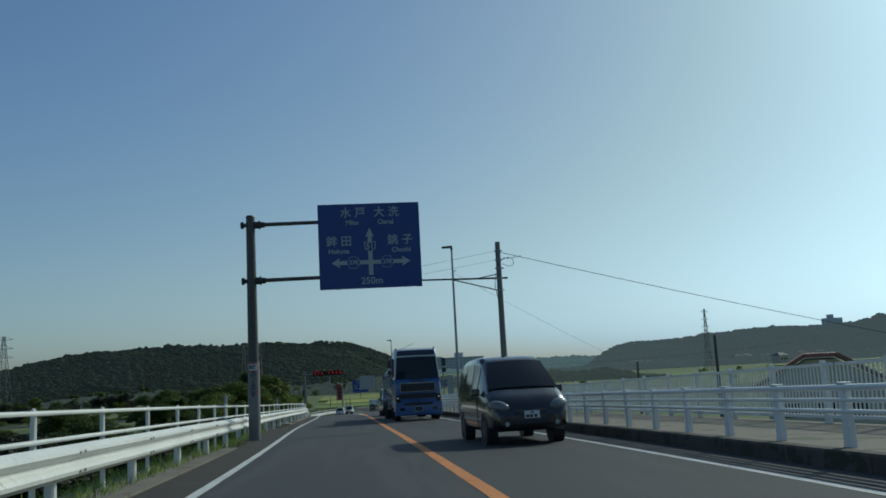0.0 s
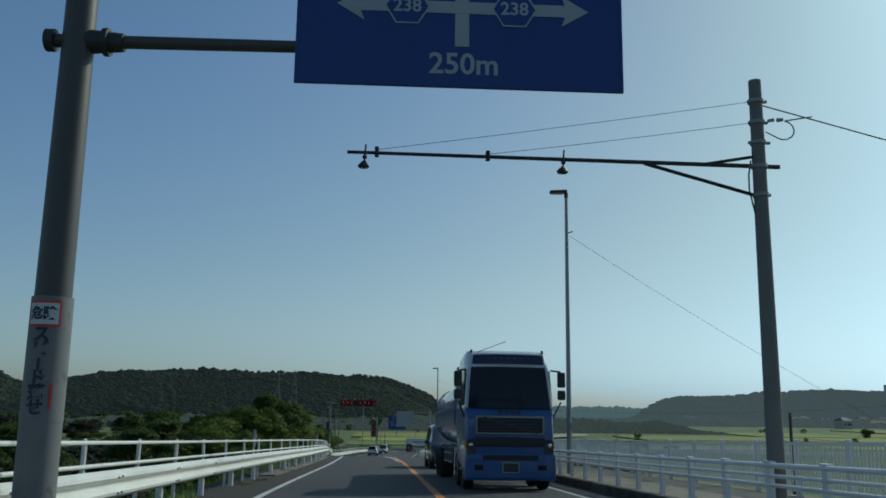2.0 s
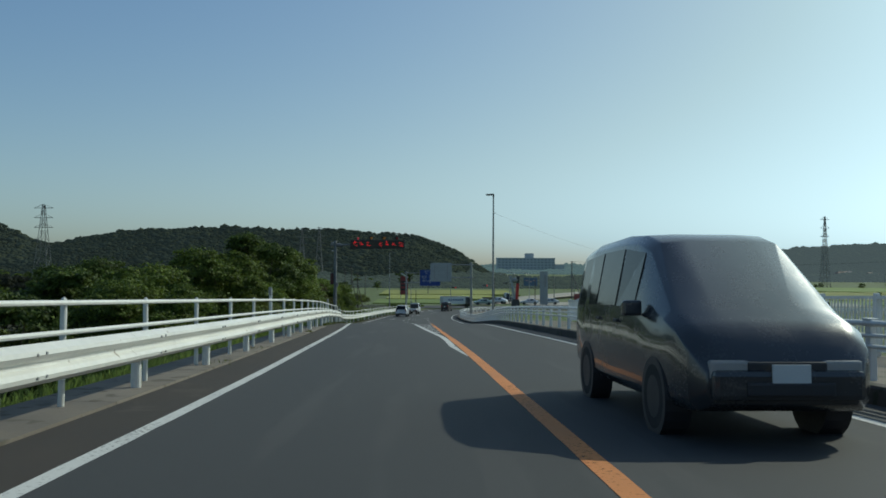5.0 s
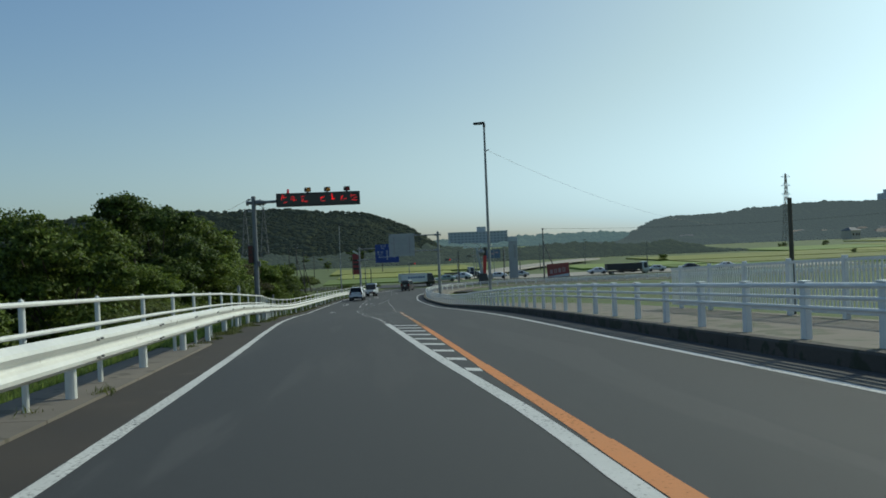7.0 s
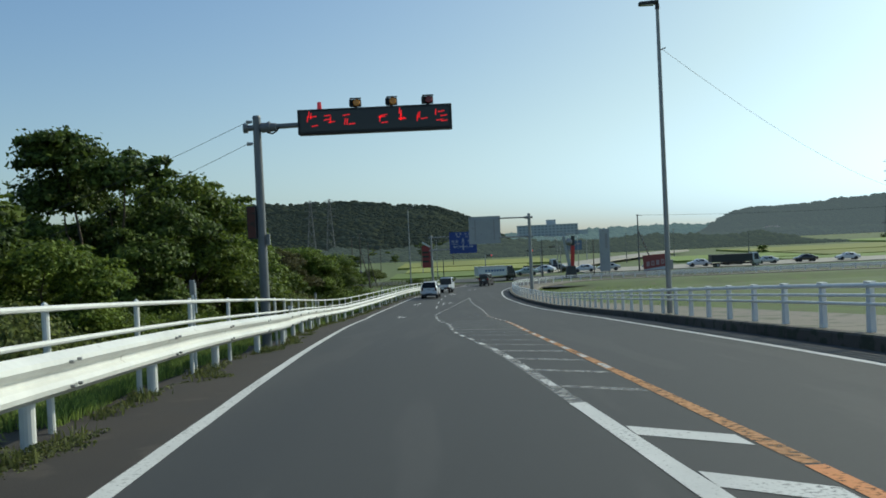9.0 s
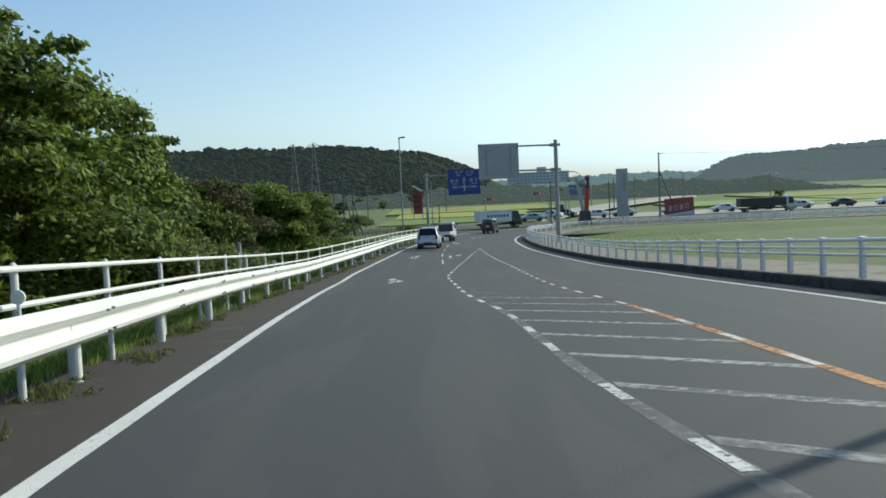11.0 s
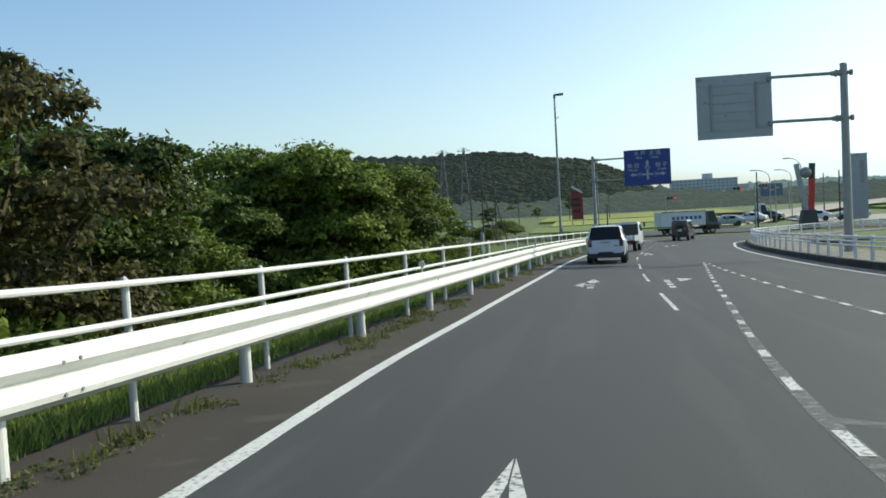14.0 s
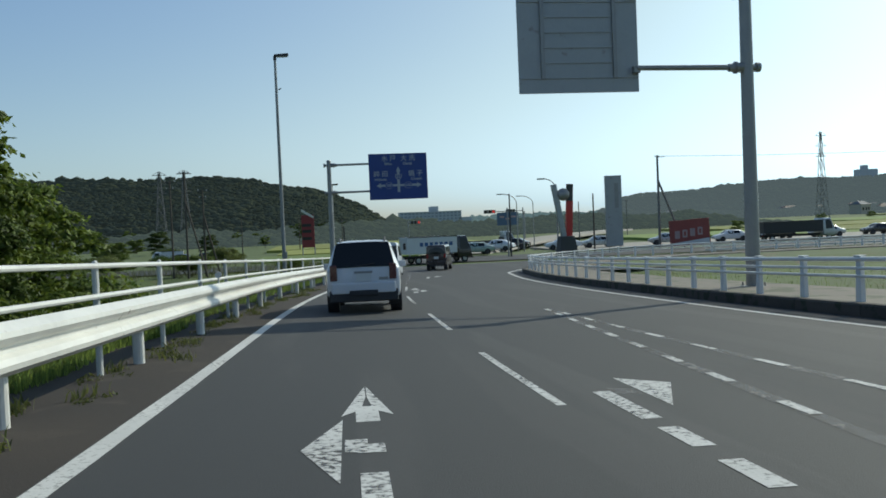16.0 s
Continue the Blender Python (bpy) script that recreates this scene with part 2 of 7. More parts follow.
# far woods: most of their tone is haze painted as emission
FOREST_FAR = leafy("forest_crown_far", (0.018, 0.025, 0.018), trans=0.0, haze=(0.082, 0.108, 0.128), lo=0.8, hi=1.25)
FOREST_GROVE = leafy("forest_crown_grove", (0.026, 0.034, 0.022), trans=0.0, haze=(0.052, 0.070, 0.074), lo=0.8, hi=1.25)
FOREST_RIDGE = leafy("forest_crown_ridge", (0.03, 0.042, 0.035), trans=0.0, haze=(0.10, 0.155, 0.185), lo=0.8, hi=1.25)
GRASS = material("grass_ground", (0.095, 0.13, 0.036), 0.95, vary=0.8, scale=0.25, fine=6, bump=0.6, spots=(0.13, 0.11, 0.055), spot_at=0.62, spot_scale=0.7)
RICE = material("rice_ripening", (0.22, 0.235, 0.045), 0.95, vary=0.4, scale=0.05, fine=3, bump=0.6, rand=0.4, stretch=(1, 0.3, 1))
RICE_GREEN = material("rice_green", (0.15, 0.21, 0.04), 0.95, vary=0.4, scale=0.05, fine=3, bump=0.6, rand=0.4)
ROOF = material("roof_tiles_brown", (0.07, 0.05, 0.045), 0.7, vary=0.3, scale=2)
PLASTER = material("plaster_cream", (0.5, 0.44, 0.36), 0.85, vary=0.15, scale=1)
FACADE = material("far_facade", (0.50, 0.52, 0.53), 0.85, vary=0.1, scale=0.1, fine=1.5)
FAR_GLASS = material("far_window", (0.24, 0.27, 0.29), 0.5, vary=0.1, scale=0.2)
RED_SIGN = material("signboard_red", (0.52, 0.035, 0.03), 0.45, vary=0.2, scale=1.2, fine=15)
LAMP_DARK = material("lamp_dark_red", (0.085, 0.014, 0.015), 0.25, vary=0.15, coat=0.6)
HEADLAMP = material("headlamp_lens", (0.13, 0.14, 0.14), 0.2, vary=0.15, scale=9, coat=0.8)
CERAMIC = material("insulator", (0.35, 0.34, 0.32), 0.3, vary=0.1)
WOOD_POLE = material("weathered_wood", (0.09, 0.075, 0.06), 0.85, vary=0.4, scale=2, fine=20, bump=0.3)
ROOF_RED = material("roof_tile_red", (0.24, 0.105, 0.085), 0.8, vary=0.3, scale=1.5, fine=12, bump=0.4)
SIGN_LEGEND = material("sign_film_white", (0.36, 0.39, 0.41), 0.6, vary=0.12, scale=2)
WRAP = material("printed_wrap", (0.17, 0.17, 0.168), 0.6, vary=0.3, scale=3, fine=20, spots=(0.11, 0.105, 0.10), spot_at=0.62, spot_scale=6)
STONE = material("dark_stone", (0.06, 0.058, 0.055), 0.7, vary=0.4, scale=2, bump=0.3)


SLATE = material("roof_slate_grey", (0.16, 0.17, 0.18), 0.8, vary=0.3, scale=2)

FADED_RED = material("signboard_faded_red", (0.30, 0.075, 0.06), 0.7, vary=0.3, scale=1.2, fine=15)
FADED_WHITE = material("signboard_faded_white", (0.42, 0.30, 0.28), 0.7, vary=0.3, scale=2)
# greyed copy of the sign blue, with haze and backlight in its colour
FAR_BLUE = material("sign_blue_hazed", (0.085, 0.14, 0.21), 0.7, vary=0.2, scale=1.2)
DEEP_RED = material("sign_deep_red", (0.20, 0.022, 0.028), 0.55, vary=0.2, scale=1.5)

BEACON = material("beacon_red", (0.55, 0.03, 0.04), 0.3, vary=0.1, emit=0.25)
MAST = material("mast_steel_dull", (0.19, 0.195, 0.195), 0.55, metal=0.35, vary=0.3, scale=2.0, fine=25)
# ---------------------------------------------------------------- building helpers
def part(name, bm, mat, parent=None, label="", smooth=False):
    """Link a bmesh as one mesh object, under a thing if given."""
    me = bpy.data.meshes.new(name)
    bm.to_mesh(me)
    bm.free()
    me.materials.append(mat)
    if smooth:
        me.polygons.foreach_set("use_smooth", [True] * len(me.polygons))
        me.set_sharp_from_angle(angle=radians(38))
    ob = new(name, me)
    ob.parent = parent
    if label:
        ob["label"] = label
    return ob


def share(name, me, parent, m):
    """One more object on a mesh that is already there."""
    ob = new(name, me)
    ob.parent = parent
    ob.matrix_basis = m
    return ob


def thing(name, label, category, m=None, group="", kind=""):
    ob = new(name)
    ob.empty_display_size = 0.2
    if m is not None:
        ob.matrix_basis = m
    return tagged(ob, label, category, group, kind)


def box(bm, size, at=(0, 0, 0), bevel=0.0, turn=None, taper=None):
    """A box; taper (tx, ty) scales the top face."""
    r = bmesh.ops.create_cube(bm, size=1)["verts"]
    for v in r:
        s = taper if taper and v.co.z > 0 else (1, 1)
        v.co = Vector((v.co.x * size[0] * s[0], v.co.y * size[1] * s[1], v.co.z * size[2]))
    if bevel:
        es = list({e for v in r for e in v.link_edges})
        out = bmesh.ops.bevel(bm, geom=es, offset=bevel, segments=2, affect="EDGES", profile=0.6)
        r = list({v for f in out["faces"] for v in f.verts} | {v for v in r if v.is_valid})
    m = Matrix.Translation(at) @ (turn if turn else Matrix())
    bmesh.ops.transform(bm, matrix=m, verts=[v for v in r if v.is_valid])
    return bm


def tube(bm, a, b, r0, r1=None, seg=10, caps=True):
    """A tapered round bar from a to b."""
    a, b = Vector(a), Vector(b)
    d = b - a
    q = d.to_track_quat("Z", "Y").to_matrix().to_4x4()
    bmesh.ops.create_cone(bm, cap_ends=caps, segments=seg, radius1=r0, radius2=r0 if r1 is None else r1, depth=d.length,
                          matrix=Matrix.Translation((a + b) / 2) @ q)
    return bm


def polytube(bm, pts, r, seg=6):
    """One bent tube through the points; r may be one radius or one for each point."""
    pts = [Vector(p) for p in pts]
    rings = []
    for i, p in enumerate(pts):
        d = (pts[min(i + 1, len(pts) - 1)] - pts[max(i - 1, 0)]).normalized()
        u = d.cross(Vector((0, 0, 1)) if abs(d.z) < 0.9 else Vector((1, 0, 0))).normalized()
        w = d.cross(u)
        q = r[i] if isinstance(r, (list, tuple)) else r
        rings.append([bm.verts.new(p + (u * math.cos(k * 2 * math.pi / seg) + w * math.sin(k * 2 * math.pi / seg)) * q) for k in range(seg)])
    for a, b in zip(rings, rings[1:]):
        for k in range(seg):
            bm.faces.new((a[k], a[(k + 1) % seg], b[(k + 1) % seg], b[k]))
    bm.faces.new(rings[0][::-1])
    bm.faces.new(rings[-1])
    bmesh.ops.recalc_face_normals(bm, faces=bm.faces)
    return bm


def ball(bm, r, at, sub=2, scale=(1, 1, 1)):
    bmesh.ops.create_icosphere(bm, subdivisions=sub, radius=r, matrix=Matrix.Translation(at) @ Matrix.Diagonal((*scale, 1)))
    return bm


def mesh_bm():
    return bmesh.new()


def curve(*nodes):
    """A smooth function through a few (y, value) nodes."""
    ys = np.array([n[0] for n in nodes], float)
    vs = np.array([n[1] for n in nodes], float)
    d = np.gradient(vs, ys)

    def at(y):
        if y <= ys[0]:
            return float(vs[0] + d[0] * (y - ys[0]))
        if y >= ys[-1]:
            return float(vs[-1] + d[-1] * (y - ys[-1]))
        i = int(np.searchsorted(ys, y)) - 1
        h = ys[i + 1] - ys[i]
        s = (y - ys[i]) / h
        a = (1 + 2 * s) * (1 - s) ** 2 * vs[i] + s * (1 - s) ** 2 * h * d[i]
        return float(a + s * s * (3 - 2 * s) * vs[i + 1] + s * s * (s - 1) * h * d[i + 1])
    return at


# the road in plan: left edge line, middle line, left side of the hatched area, right edge line; height along y
LEFT = curve((-60, -1.30), (0, -2.26), (20, -2.61), (40, -3.24), (70, -3.63), (90, -4.37), (100, -4.99), (115, -6.00), (130, -6.86), (136, -7.12), (142, -7.21), (148, -7.28), (154, -6.95), (164, -6.41), (181, -5.42), (200, -3.00), (215, -0.60), (230, 2.20))
MID = curve((-60, 2.20), (0, 1.44), (40, 0.89), (70, 0.31), (90, -0.19), (100, -0.33), (115, -0.34), (125, -0.23), (134, -0.43), (149, -0.13), (158, -0.31), (165, -0.39), (173.5, -0.20), (190, 0.90), (215, 3.60), (230, 6.00))
HATCH = curve((74, -0.03), (80, -0.16), (88, -0.67), (100, -1.27), (109, -1.68), (118, -2.36), (126, -2.53), (131, -2.91), (137, -3.09), (143, -3.20), (149, -2.80), (155, -2.20), (160.5, -1.66), (164, -1.30), (169.5, -0.72), (173.5, -0.28), (176, -0.05))
RIGHT = curve((-60, 5.70), (0, 4.76), (18, 4.68), (40, 4.39), (71, 3.61), (93, 2.90), (110, 2.98), (128, 3.43), (147, 3.62), (160, 3.27), (170, 3.04), (178, 3.28), (195, 4.50), (205, 6.00))
HEIGHT = curve((-80, 9.7), (0, 7.2), (20, 6.52), (40, 5.78), (63, 4.97), (83, 4.2), (102, 3.28), (124, 1.85), (138, 0.9), (147, 0.38), (156, 0.06), (170, -0.42), (185, -0.95),
               (200, -1.45), (215, -1.9), (235, -2.3), (260, -2.4), (400, -2.4), (900, -2.4))
PLAIN = -3.3


def SURF(x, y):
    """The road surface: it tips to the inside of the bend."""
    f = min(max((y - 138) / 24, 0), 1) * min(max((222 - y) / 16, 0), 1)
    x = min(max(x, LEFT(min(y, 228)) - 1.6), 14)
    return HEIGHT(y) - 0.022 * f * f * (3 - 2 * f) * (x - LEFT(min(y, 228)) - 2.0)


def path(fn, y0, y1, step=2.0):
    n = max(1, round((y1 - y0) / step))
    return [(fn(y0 + (y1 - y0) * i / n), y0 + (y1 - y0) * i / n) for i in range(n + 1)]


def normals(pts):
    out = []
    for i in range(len(pts)):
        a, b = Vector(pts[max(0, i - 1)]), Vector(pts[min(len(pts) - 1, i + 1)])
        d = (b - a).normalized()
        out.append(Vector((d.y, -d.x)))
    return out


def sweep(bm, pts, profile, zf=None, closed=False):
    """Carry a profile of (to the right, up) along a path in plan, on the road's height."""
    rows = []
    for (x, y), nrm in zip(pts, normals(pts)):
        rows.append([bm.verts.new((x + nrm.x * o, y + nrm.y * o, (zf(y) if zf else SURF(x + nrm.x * o, y)) + u)) for o, u in profile])
    k = len(profile)
    for a, b in zip(rows, rows[1:]):
        for i in range(k if closed else k - 1):
            j = (i + 1) % k
            bm.faces.new((a[i], b[i], b[j], a[j]))
    if closed:
        bm.faces.new(rows[0])
        bm.faces.new(rows[-1][::-1])
    bmesh.ops.recalc_face_normals(bm, faces=bm.faces)
    return bm


def along(pts, spacing, start=0.0):
    """Points at even steps along a path: (x, y, heading angle)."""
    out, want, run = [], start, 0.0
    for a, b in zip(pts, pts[1:]):
        a, b = Vector(a), Vector(b)
        d = (b - a).length
        while want <= run + d:
            p = a + (b - a) * ((want - run) / d)
            out.append((p.x, p.y, math.atan2(-(b - a).x, (b - a).y)))
            want += spacing
        run += d
    return out


def offset(pts, o):
    return [(x + n.x * o, y + n.y * o) for (x, y), n in zip(pts, normals(pts))]


def lettering(text, size, bold=0.0):
    """The built-in font as a flat mesh, centred, in the xz plane facing -y."""
    cu = bpy.data.curves.new("letters", "FONT")
    cu.body = text
    cu.size = size
    cu.align_x, cu.align_y = "CENTER", "CENTER"
    cu.offset = bold
    cu.resolution_u = 3
    ob = bpy.data.objects.new("letters", cu)
    me = bpy.data.meshes.new_from_object(ob)
    bm = bmesh.new()
    bm.from_mesh(me)
    bpy.data.objects.remove(ob)
    bpy.data.meshes.remove(me)
    bmesh.ops.transform(bm, matrix=Matrix.Rotation(radians(90), 4, "X"), verts=bm.verts)
    return bm


def plate(bm, pts, y, thick=0.004):
    """A flat shape in the xz plane, given as (x, z) points, facing -y."""
    a = [bm.verts.new((x, y, z)) for x, z in pts]
    b = [bm.verts.new((x, y + thick, z)) for x, z in pts]
    bm.faces.new(a)
    bm.faces.new(b[::-1])
    for i in range(len(pts)):
        j = (i + 1) % len(pts)
        bm.faces.new((a[i], a[j], b[j], b[i]))
    bmesh.ops.recalc_face_normals(bm, faces=bm.faces)
    return bm

# ---------------------------------------------------------------- ground, road, kerb
right_line = path(RIGHT, -60, 205, 2.0)
cx0, cy0 = right_line[-1]
ang0 = math.atan2(right_line[-1][0] - right_line[-2][0], right_line[-1][1] - right_line[-2][1])
for i in range(1, 15):      # the corner bends away to the side road
    ang = ang0 + (radians(96) - ang0) * i / 14
    cx0 += math.sin(ang) * 2.2
    cy0 += math.cos(ang) * 2.2
    right_line.append((cx0, cy0))
for i in range(1, 40):
    right_line.append((cx0 + 2.5 * i, cy0 - 0.25 * i))
kerb_line = offset(right_line, 0.80)


def ground_height(x, y):
    hz = SURF(x, y) - 0.16 if y < 228 else HEIGHT(min(y, 400)) - 0.14
    yy = min(max(y, -80), 228)
    lo, hi = LEFT(yy) - (2.1 if yy < 93 else 2.1 + min(1.3, (yy - 93) * 0.1)), (RIGHT(min(yy, 205)) + 3.85)
    if y > 205:
        hi = 400 if y < 262 else 40
    if y > 228:
        lo = -400
    d = max(lo - x, x - hi, 0.0)
    if y < 205 and d > 0 and x > 0:
        slope = 1.9 if y < 100 else 3.5
    else:
        slope = 2.0
    floor_z = PLAIN
    if x > 0:       # the meadow rises to the side road
        f = min(max((y - 140) / 60, 0), 1)
        floor_z += (min(hz, -1.9) - 0.25 - PLAIN) * f * f * (3 - 2 * f)
    z = max(floor_z, hz - d / slope)
    if d > 1.0:
        z += 0.18 * noise.noise((x * 0.35, y * 0.35, 0)) * min(1, (d - 1) / 3)
    if 205 < y < 226 and x > 14:
        z += 0.3
    return z if y < 262 else min(z, PLAIN + 0.05 * noise.noise((x * 0.05, y * 0.05, 0)))


bm = mesh_bm()
gx = [-4000, -2000, -900, -400, -200, -120, -80, -60, -48] + [-40 + 1.6 * i for i in range(48)] + [38, 42, 48, 56, 66, 80, 100, 130, 180, 260, 400, 900, 2000, 4000]
gy = [-1500, -500, -200, -120] + [-80 + 3.0 * i for i in range(104)] + [236, 241, 247, 254, 261, 264, 270, 290, 330, 400, 600, 1000, 2000, 4500]
grid = [[bm.verts.new((x, y, ground_height(x, y))) for x in gx] for y in gy]
for a, b in zip(grid, grid[1:]):
    for i in range(len(gx) - 1):
        bm.faces.new((a[i], a[i + 1], b[i + 1], b[i]))
ground = tagged(part("ground", bm, GRASS, smooth=True), "grassy embankment and flat plain beyond the road", "ground", kind="structure")

# the carriageway, from the left shoulder to the gutter
bm = mesh_bm()
rows = []
for y in [-70 + 2.0 * i for i in range(150)]:
    lo = LEFT(y) - 0.12
    hi = RIGHT(min(y, 205)) + 0.3 if y <= 205 else 11 + (y - 205) * 3
    rows.append([bm.verts.new((lo + (hi - lo) * k / 6, y, SURF(lo + (hi - lo) * k / 6, y))) for k in range(7)])
for a, b in zip(rows, rows[1:]):
    for i in range(6):
        bm.faces.new((a[i], a[i + 1], b[i + 1], b[i]))
road = tagged(part("road", bm, ASPHALT), "grey asphalt carriageway running downhill in a bend", "road", kind="structure")

# crossing side road and the way on beyond it
bm = mesh_bm()
for a, b, w, z in (((-300, 262), (-60, 250), 9, 0.02), ((-60, 250), (60, 236), 12, 0.03), ((60, 236), (420, 232), 9, 0.02)):
    a, b = Vector(a), Vector(b)
    nn = Vector(((b - a).y, -(b - a).x)).normalized() * w / 2
    v = [bm.verts.new((p.x, p.y, HEIGHT(250) + z)) for p in (a - nn, a + nn, b + nn, b - nn)]
    bm.faces.new(v)
bmesh.ops.recalc_face_normals(bm, faces=bm.faces)
tagged(part("road_crossing", bm, ASPHALT), "asphalt side road crossing at the junction", "road", kind="structure")
far_way = curve((255, 10), (300, 28), (360, 62), (430, 118), (520, 215), (640, 380), (800, 640))
bm = mesh_bm()
sweep(bm, path(far_way, 258, 380, 12), [(-4.5, -0.4), (-4.2, 0.02), (4.2, 0.02), (4.5, -0.4)], zf=lambda y: HEIGHT(258) + max(0, 0.004 * (y - 300)))
tagged(part("road_beyond", bm, CONCRETE), "pale road running on through the fields", "road", kind="structure")

# left shoulder and concrete strip under the guard rail
bm = sweep(mesh_bm(), path(LEFT, -60, 228, 3), [(-2.2, -0.25), (-2.15, -0.01), (-0.9, 0.002), (-0.10, 0.003), (-0.10, -0.2)])
tagged(part("shoulder_left", bm, SHOULDER), "brown dusty road shoulder", "shoulder", kind="structure")
strip = thing("edging_strip", "pale concrete edging strip under the guard rail", "edging", kind="structure")
for i in range(41):
    y0 = -54 + 3.9 * i
    if not (6 < y0 < 22 or 50 < y0 < 92):
        continue
    bm = sweep(mesh_bm(), path(LEFT, y0 + 0.012, y0 + 3.888, 1.95), [(-1.95, -0.15), (-1.95, 0.05), (-0.93, 0.035), (-0.91, -0.1)], closed=True)
    part("concrete_slab", bm, EDGING, strip)

# gutter, kerb stones, walkway
bm = sweep(mesh_bm(), right_line, [(0.30, -0.1), (0.30, 0.002), (0.81, 0.006), (0.81, -0.1)])
tagged(part("gutter", bm, GUTTER), "concrete gutter along the kerb", "gutter", kind="structure")
kerb = thing("kerb", "dark weathered concrete kerb stones", "kerb", kind="structure")
for i in range(len(kerb_line) - 1):
    if 8 < i < 134 or i >= 134:
        seg = [kerb_line[i], kerb_line[i + 1]]
        a, b = Vector(seg[0]), Vector(seg[1])
        d = (b - a).normalized() * 0.008
        seg = [tuple(a + d), tuple(b - d)]
        part("kerb_stone", sweep(mesh_bm(), seg, [(0, -0.15), (0.0, 0.2), (0.025, 0.235), (0.2, 0.24), (0.2, -0.15)], closed=True), KERB, kerb)
bm = sweep(mesh_bm(), right_line, [(0.995, -0.1), (0.995, 0.225), (4.0, 0.24), (4.1, 0.10), (4.15, -0.5)])
tagged(part("walkway", bm, WALKWAY), "pale worn walkway beside the road", "pavement", kind="structure")


# ---------------------------------------------------------------- road paint
LIFT = 0.004


def stripe(name, fn, y0, y1, width, mat, parent, dx=0.0, step=2.0, lift=LIFT):
    pts = path(lambda y: fn(y) + dx, y0, y1, min(step, max(0.3, (y1 - y0) / 3)) if y1 - y0 < 20 else 0.6)
    bm = sweep(mesh_bm(), pts, [(-width / 2, lift), (width / 2, lift)])
    for v in bm.verts:      # ragged painted edges
        v.co.x += 0.011 * noise.noise((v.co.x * 9, v.co.y * 2.3, 7))
    return part(name, bm, mat, parent)


def patch(name, pts, mat, parent, lift=LIFT):
    bm = mesh_bm()
    bm.faces.new([bm.verts.new((x, y, SURF(x, y) + lift)) for x, y in pts])
    bmesh.ops.recalc_face_normals(bm, faces=bm.faces)
    if bm.faces[:][0].normal.z < 0:
        bmesh.ops.reverse_faces(bm, faces=bm.faces)
    return part(name, bm, mat, parent)


paint = thing("road_markings", "white and orange painted road lines, worn in places", "road marking", kind="structure")
stripe("edge_line", LEFT, -60, 95.93, 0.16, LINE_WHITE, paint)
stripe("edge_line", LEFT, 96.0, 222, 0.16, LINE_WHITE, paint)
bm = sweep(mesh_bm(), right_line[:140], [(-0.075, LIFT), (0.075, LIFT)])
part("edge_line", bm, LINE_WHITE, paint)
stripe("centre_line", MID, -60, 80, 0.20, LINE_ORANGE, paint)
stripe("centre_line", MID, 80, 86, 0.17, LINE_ORANGE, paint)
stripe("centre_line", MID, 86, 98, 0.145, LINE_ORANGE, paint)
stripe("centre_line", MID, 98.05, 126, 0.14, LINE_FADED, paint)
stripe("centre_line", MID, 126.1, 140, 0.14, LINE_OLD, paint)
stripe("centre_line", MID, 140.1, 173.6, 0.16, LINE_WORN, paint)
for i in range(41):
    y0 = 104.45 + 1.98 * i if i < 22 else 147.9 + 1.6 * (i - 22)
    if y0 < 173:
        stripe("dash", MID, y0, y0 + (0.75 if i < 22 else 0.6), 0.095, LINE_ARROW, paint, dx=-0.004, lift=0.008)
patch("hatch_tip", [(HATCH(75.3) - 0.085, 75.29), (MID(71.5) - 0.13, 71.5), (MID(71.5) - 0.105, 71.5), (HATCH(75.3) + 0.085, 75.29)], LINE_WHITE, paint)
stripe("hatch_line", HATCH, 75.3, 101.2, 0.17, LINE_WHITE, paint)
stripe("hatch_line", HATCH, 101.25, 112, 0.16, LINE_HALF, paint)
stripe("hatch_line", HATCH, 112.05, 173.6, 0.15, LINE_WORN, paint)
marks = [103.0 + 2.07 * i for i in range(8)] + [120.5 + 2.1 * i for i in range(11)] + [144.0, 146.4, 148.5, 150.3, 151.9, 153.5, 155.2] + [157.0 + 1.6 * i for i in range(4)] + [163.4 + 1.43 * i for i in range(8)]
for y0 in marks:
    half = 0.375 if y0 < 148 else 0.28
    stripe("dash", HATCH, y0 - half, y0 + half, 0.1, LINE_ARROW, paint, dx=0.004, lift=0.008)
for i in range(34):
    y0 = 78.3 + 1.75 * i if i < 13 else 102.5 + 2.07 * (i - 13) + (0.7 if i > 18 else 0.0)
    a, b = HATCH(y0) + 0.09, MID(y0) - 0.11
    if b - a < 0.12:
        continue
    fresh = y0 < 101.5
    wid = 0.42 if fresh else 0.26
    skew = 0.85 * (b - a)
    patch("hatch_bar", [(a, y0), (b, y0 - skew), (b, y0 + wid - skew), (a, y0 + wid)], LINE_WHITE if fresh else LINE_HALF if y0 < 132 else LINE_WORN, paint)
LANE = curve((145, -3.37), (154, -3.27), (158, -3.23), (166, -3.12), (172.5, -2.86), (182, -2.4), (190, -1.6), (205, 0.1))
for y0, y1 in ((154.0, 157.8), (162.4, 165.9), (169.5, 173.2), (177.6, 181.3), (185.5, 189.0)):
    stripe("lane_dash", LANE, y0, y1 + 0.3, 0.085, LINE_ARROW, paint)
stripe("lane_line", LANE, 192, 214, 0.13, LINE_WORN, paint)
patch("stop_line", [(LEFT(217) + 0.2, 217), (MID(217) - 0.2, 216), (MID(217.5) - 0.2, 216.45), (LEFT(217.5) + 0.2, 217.45)], LINE_WHITE, paint)


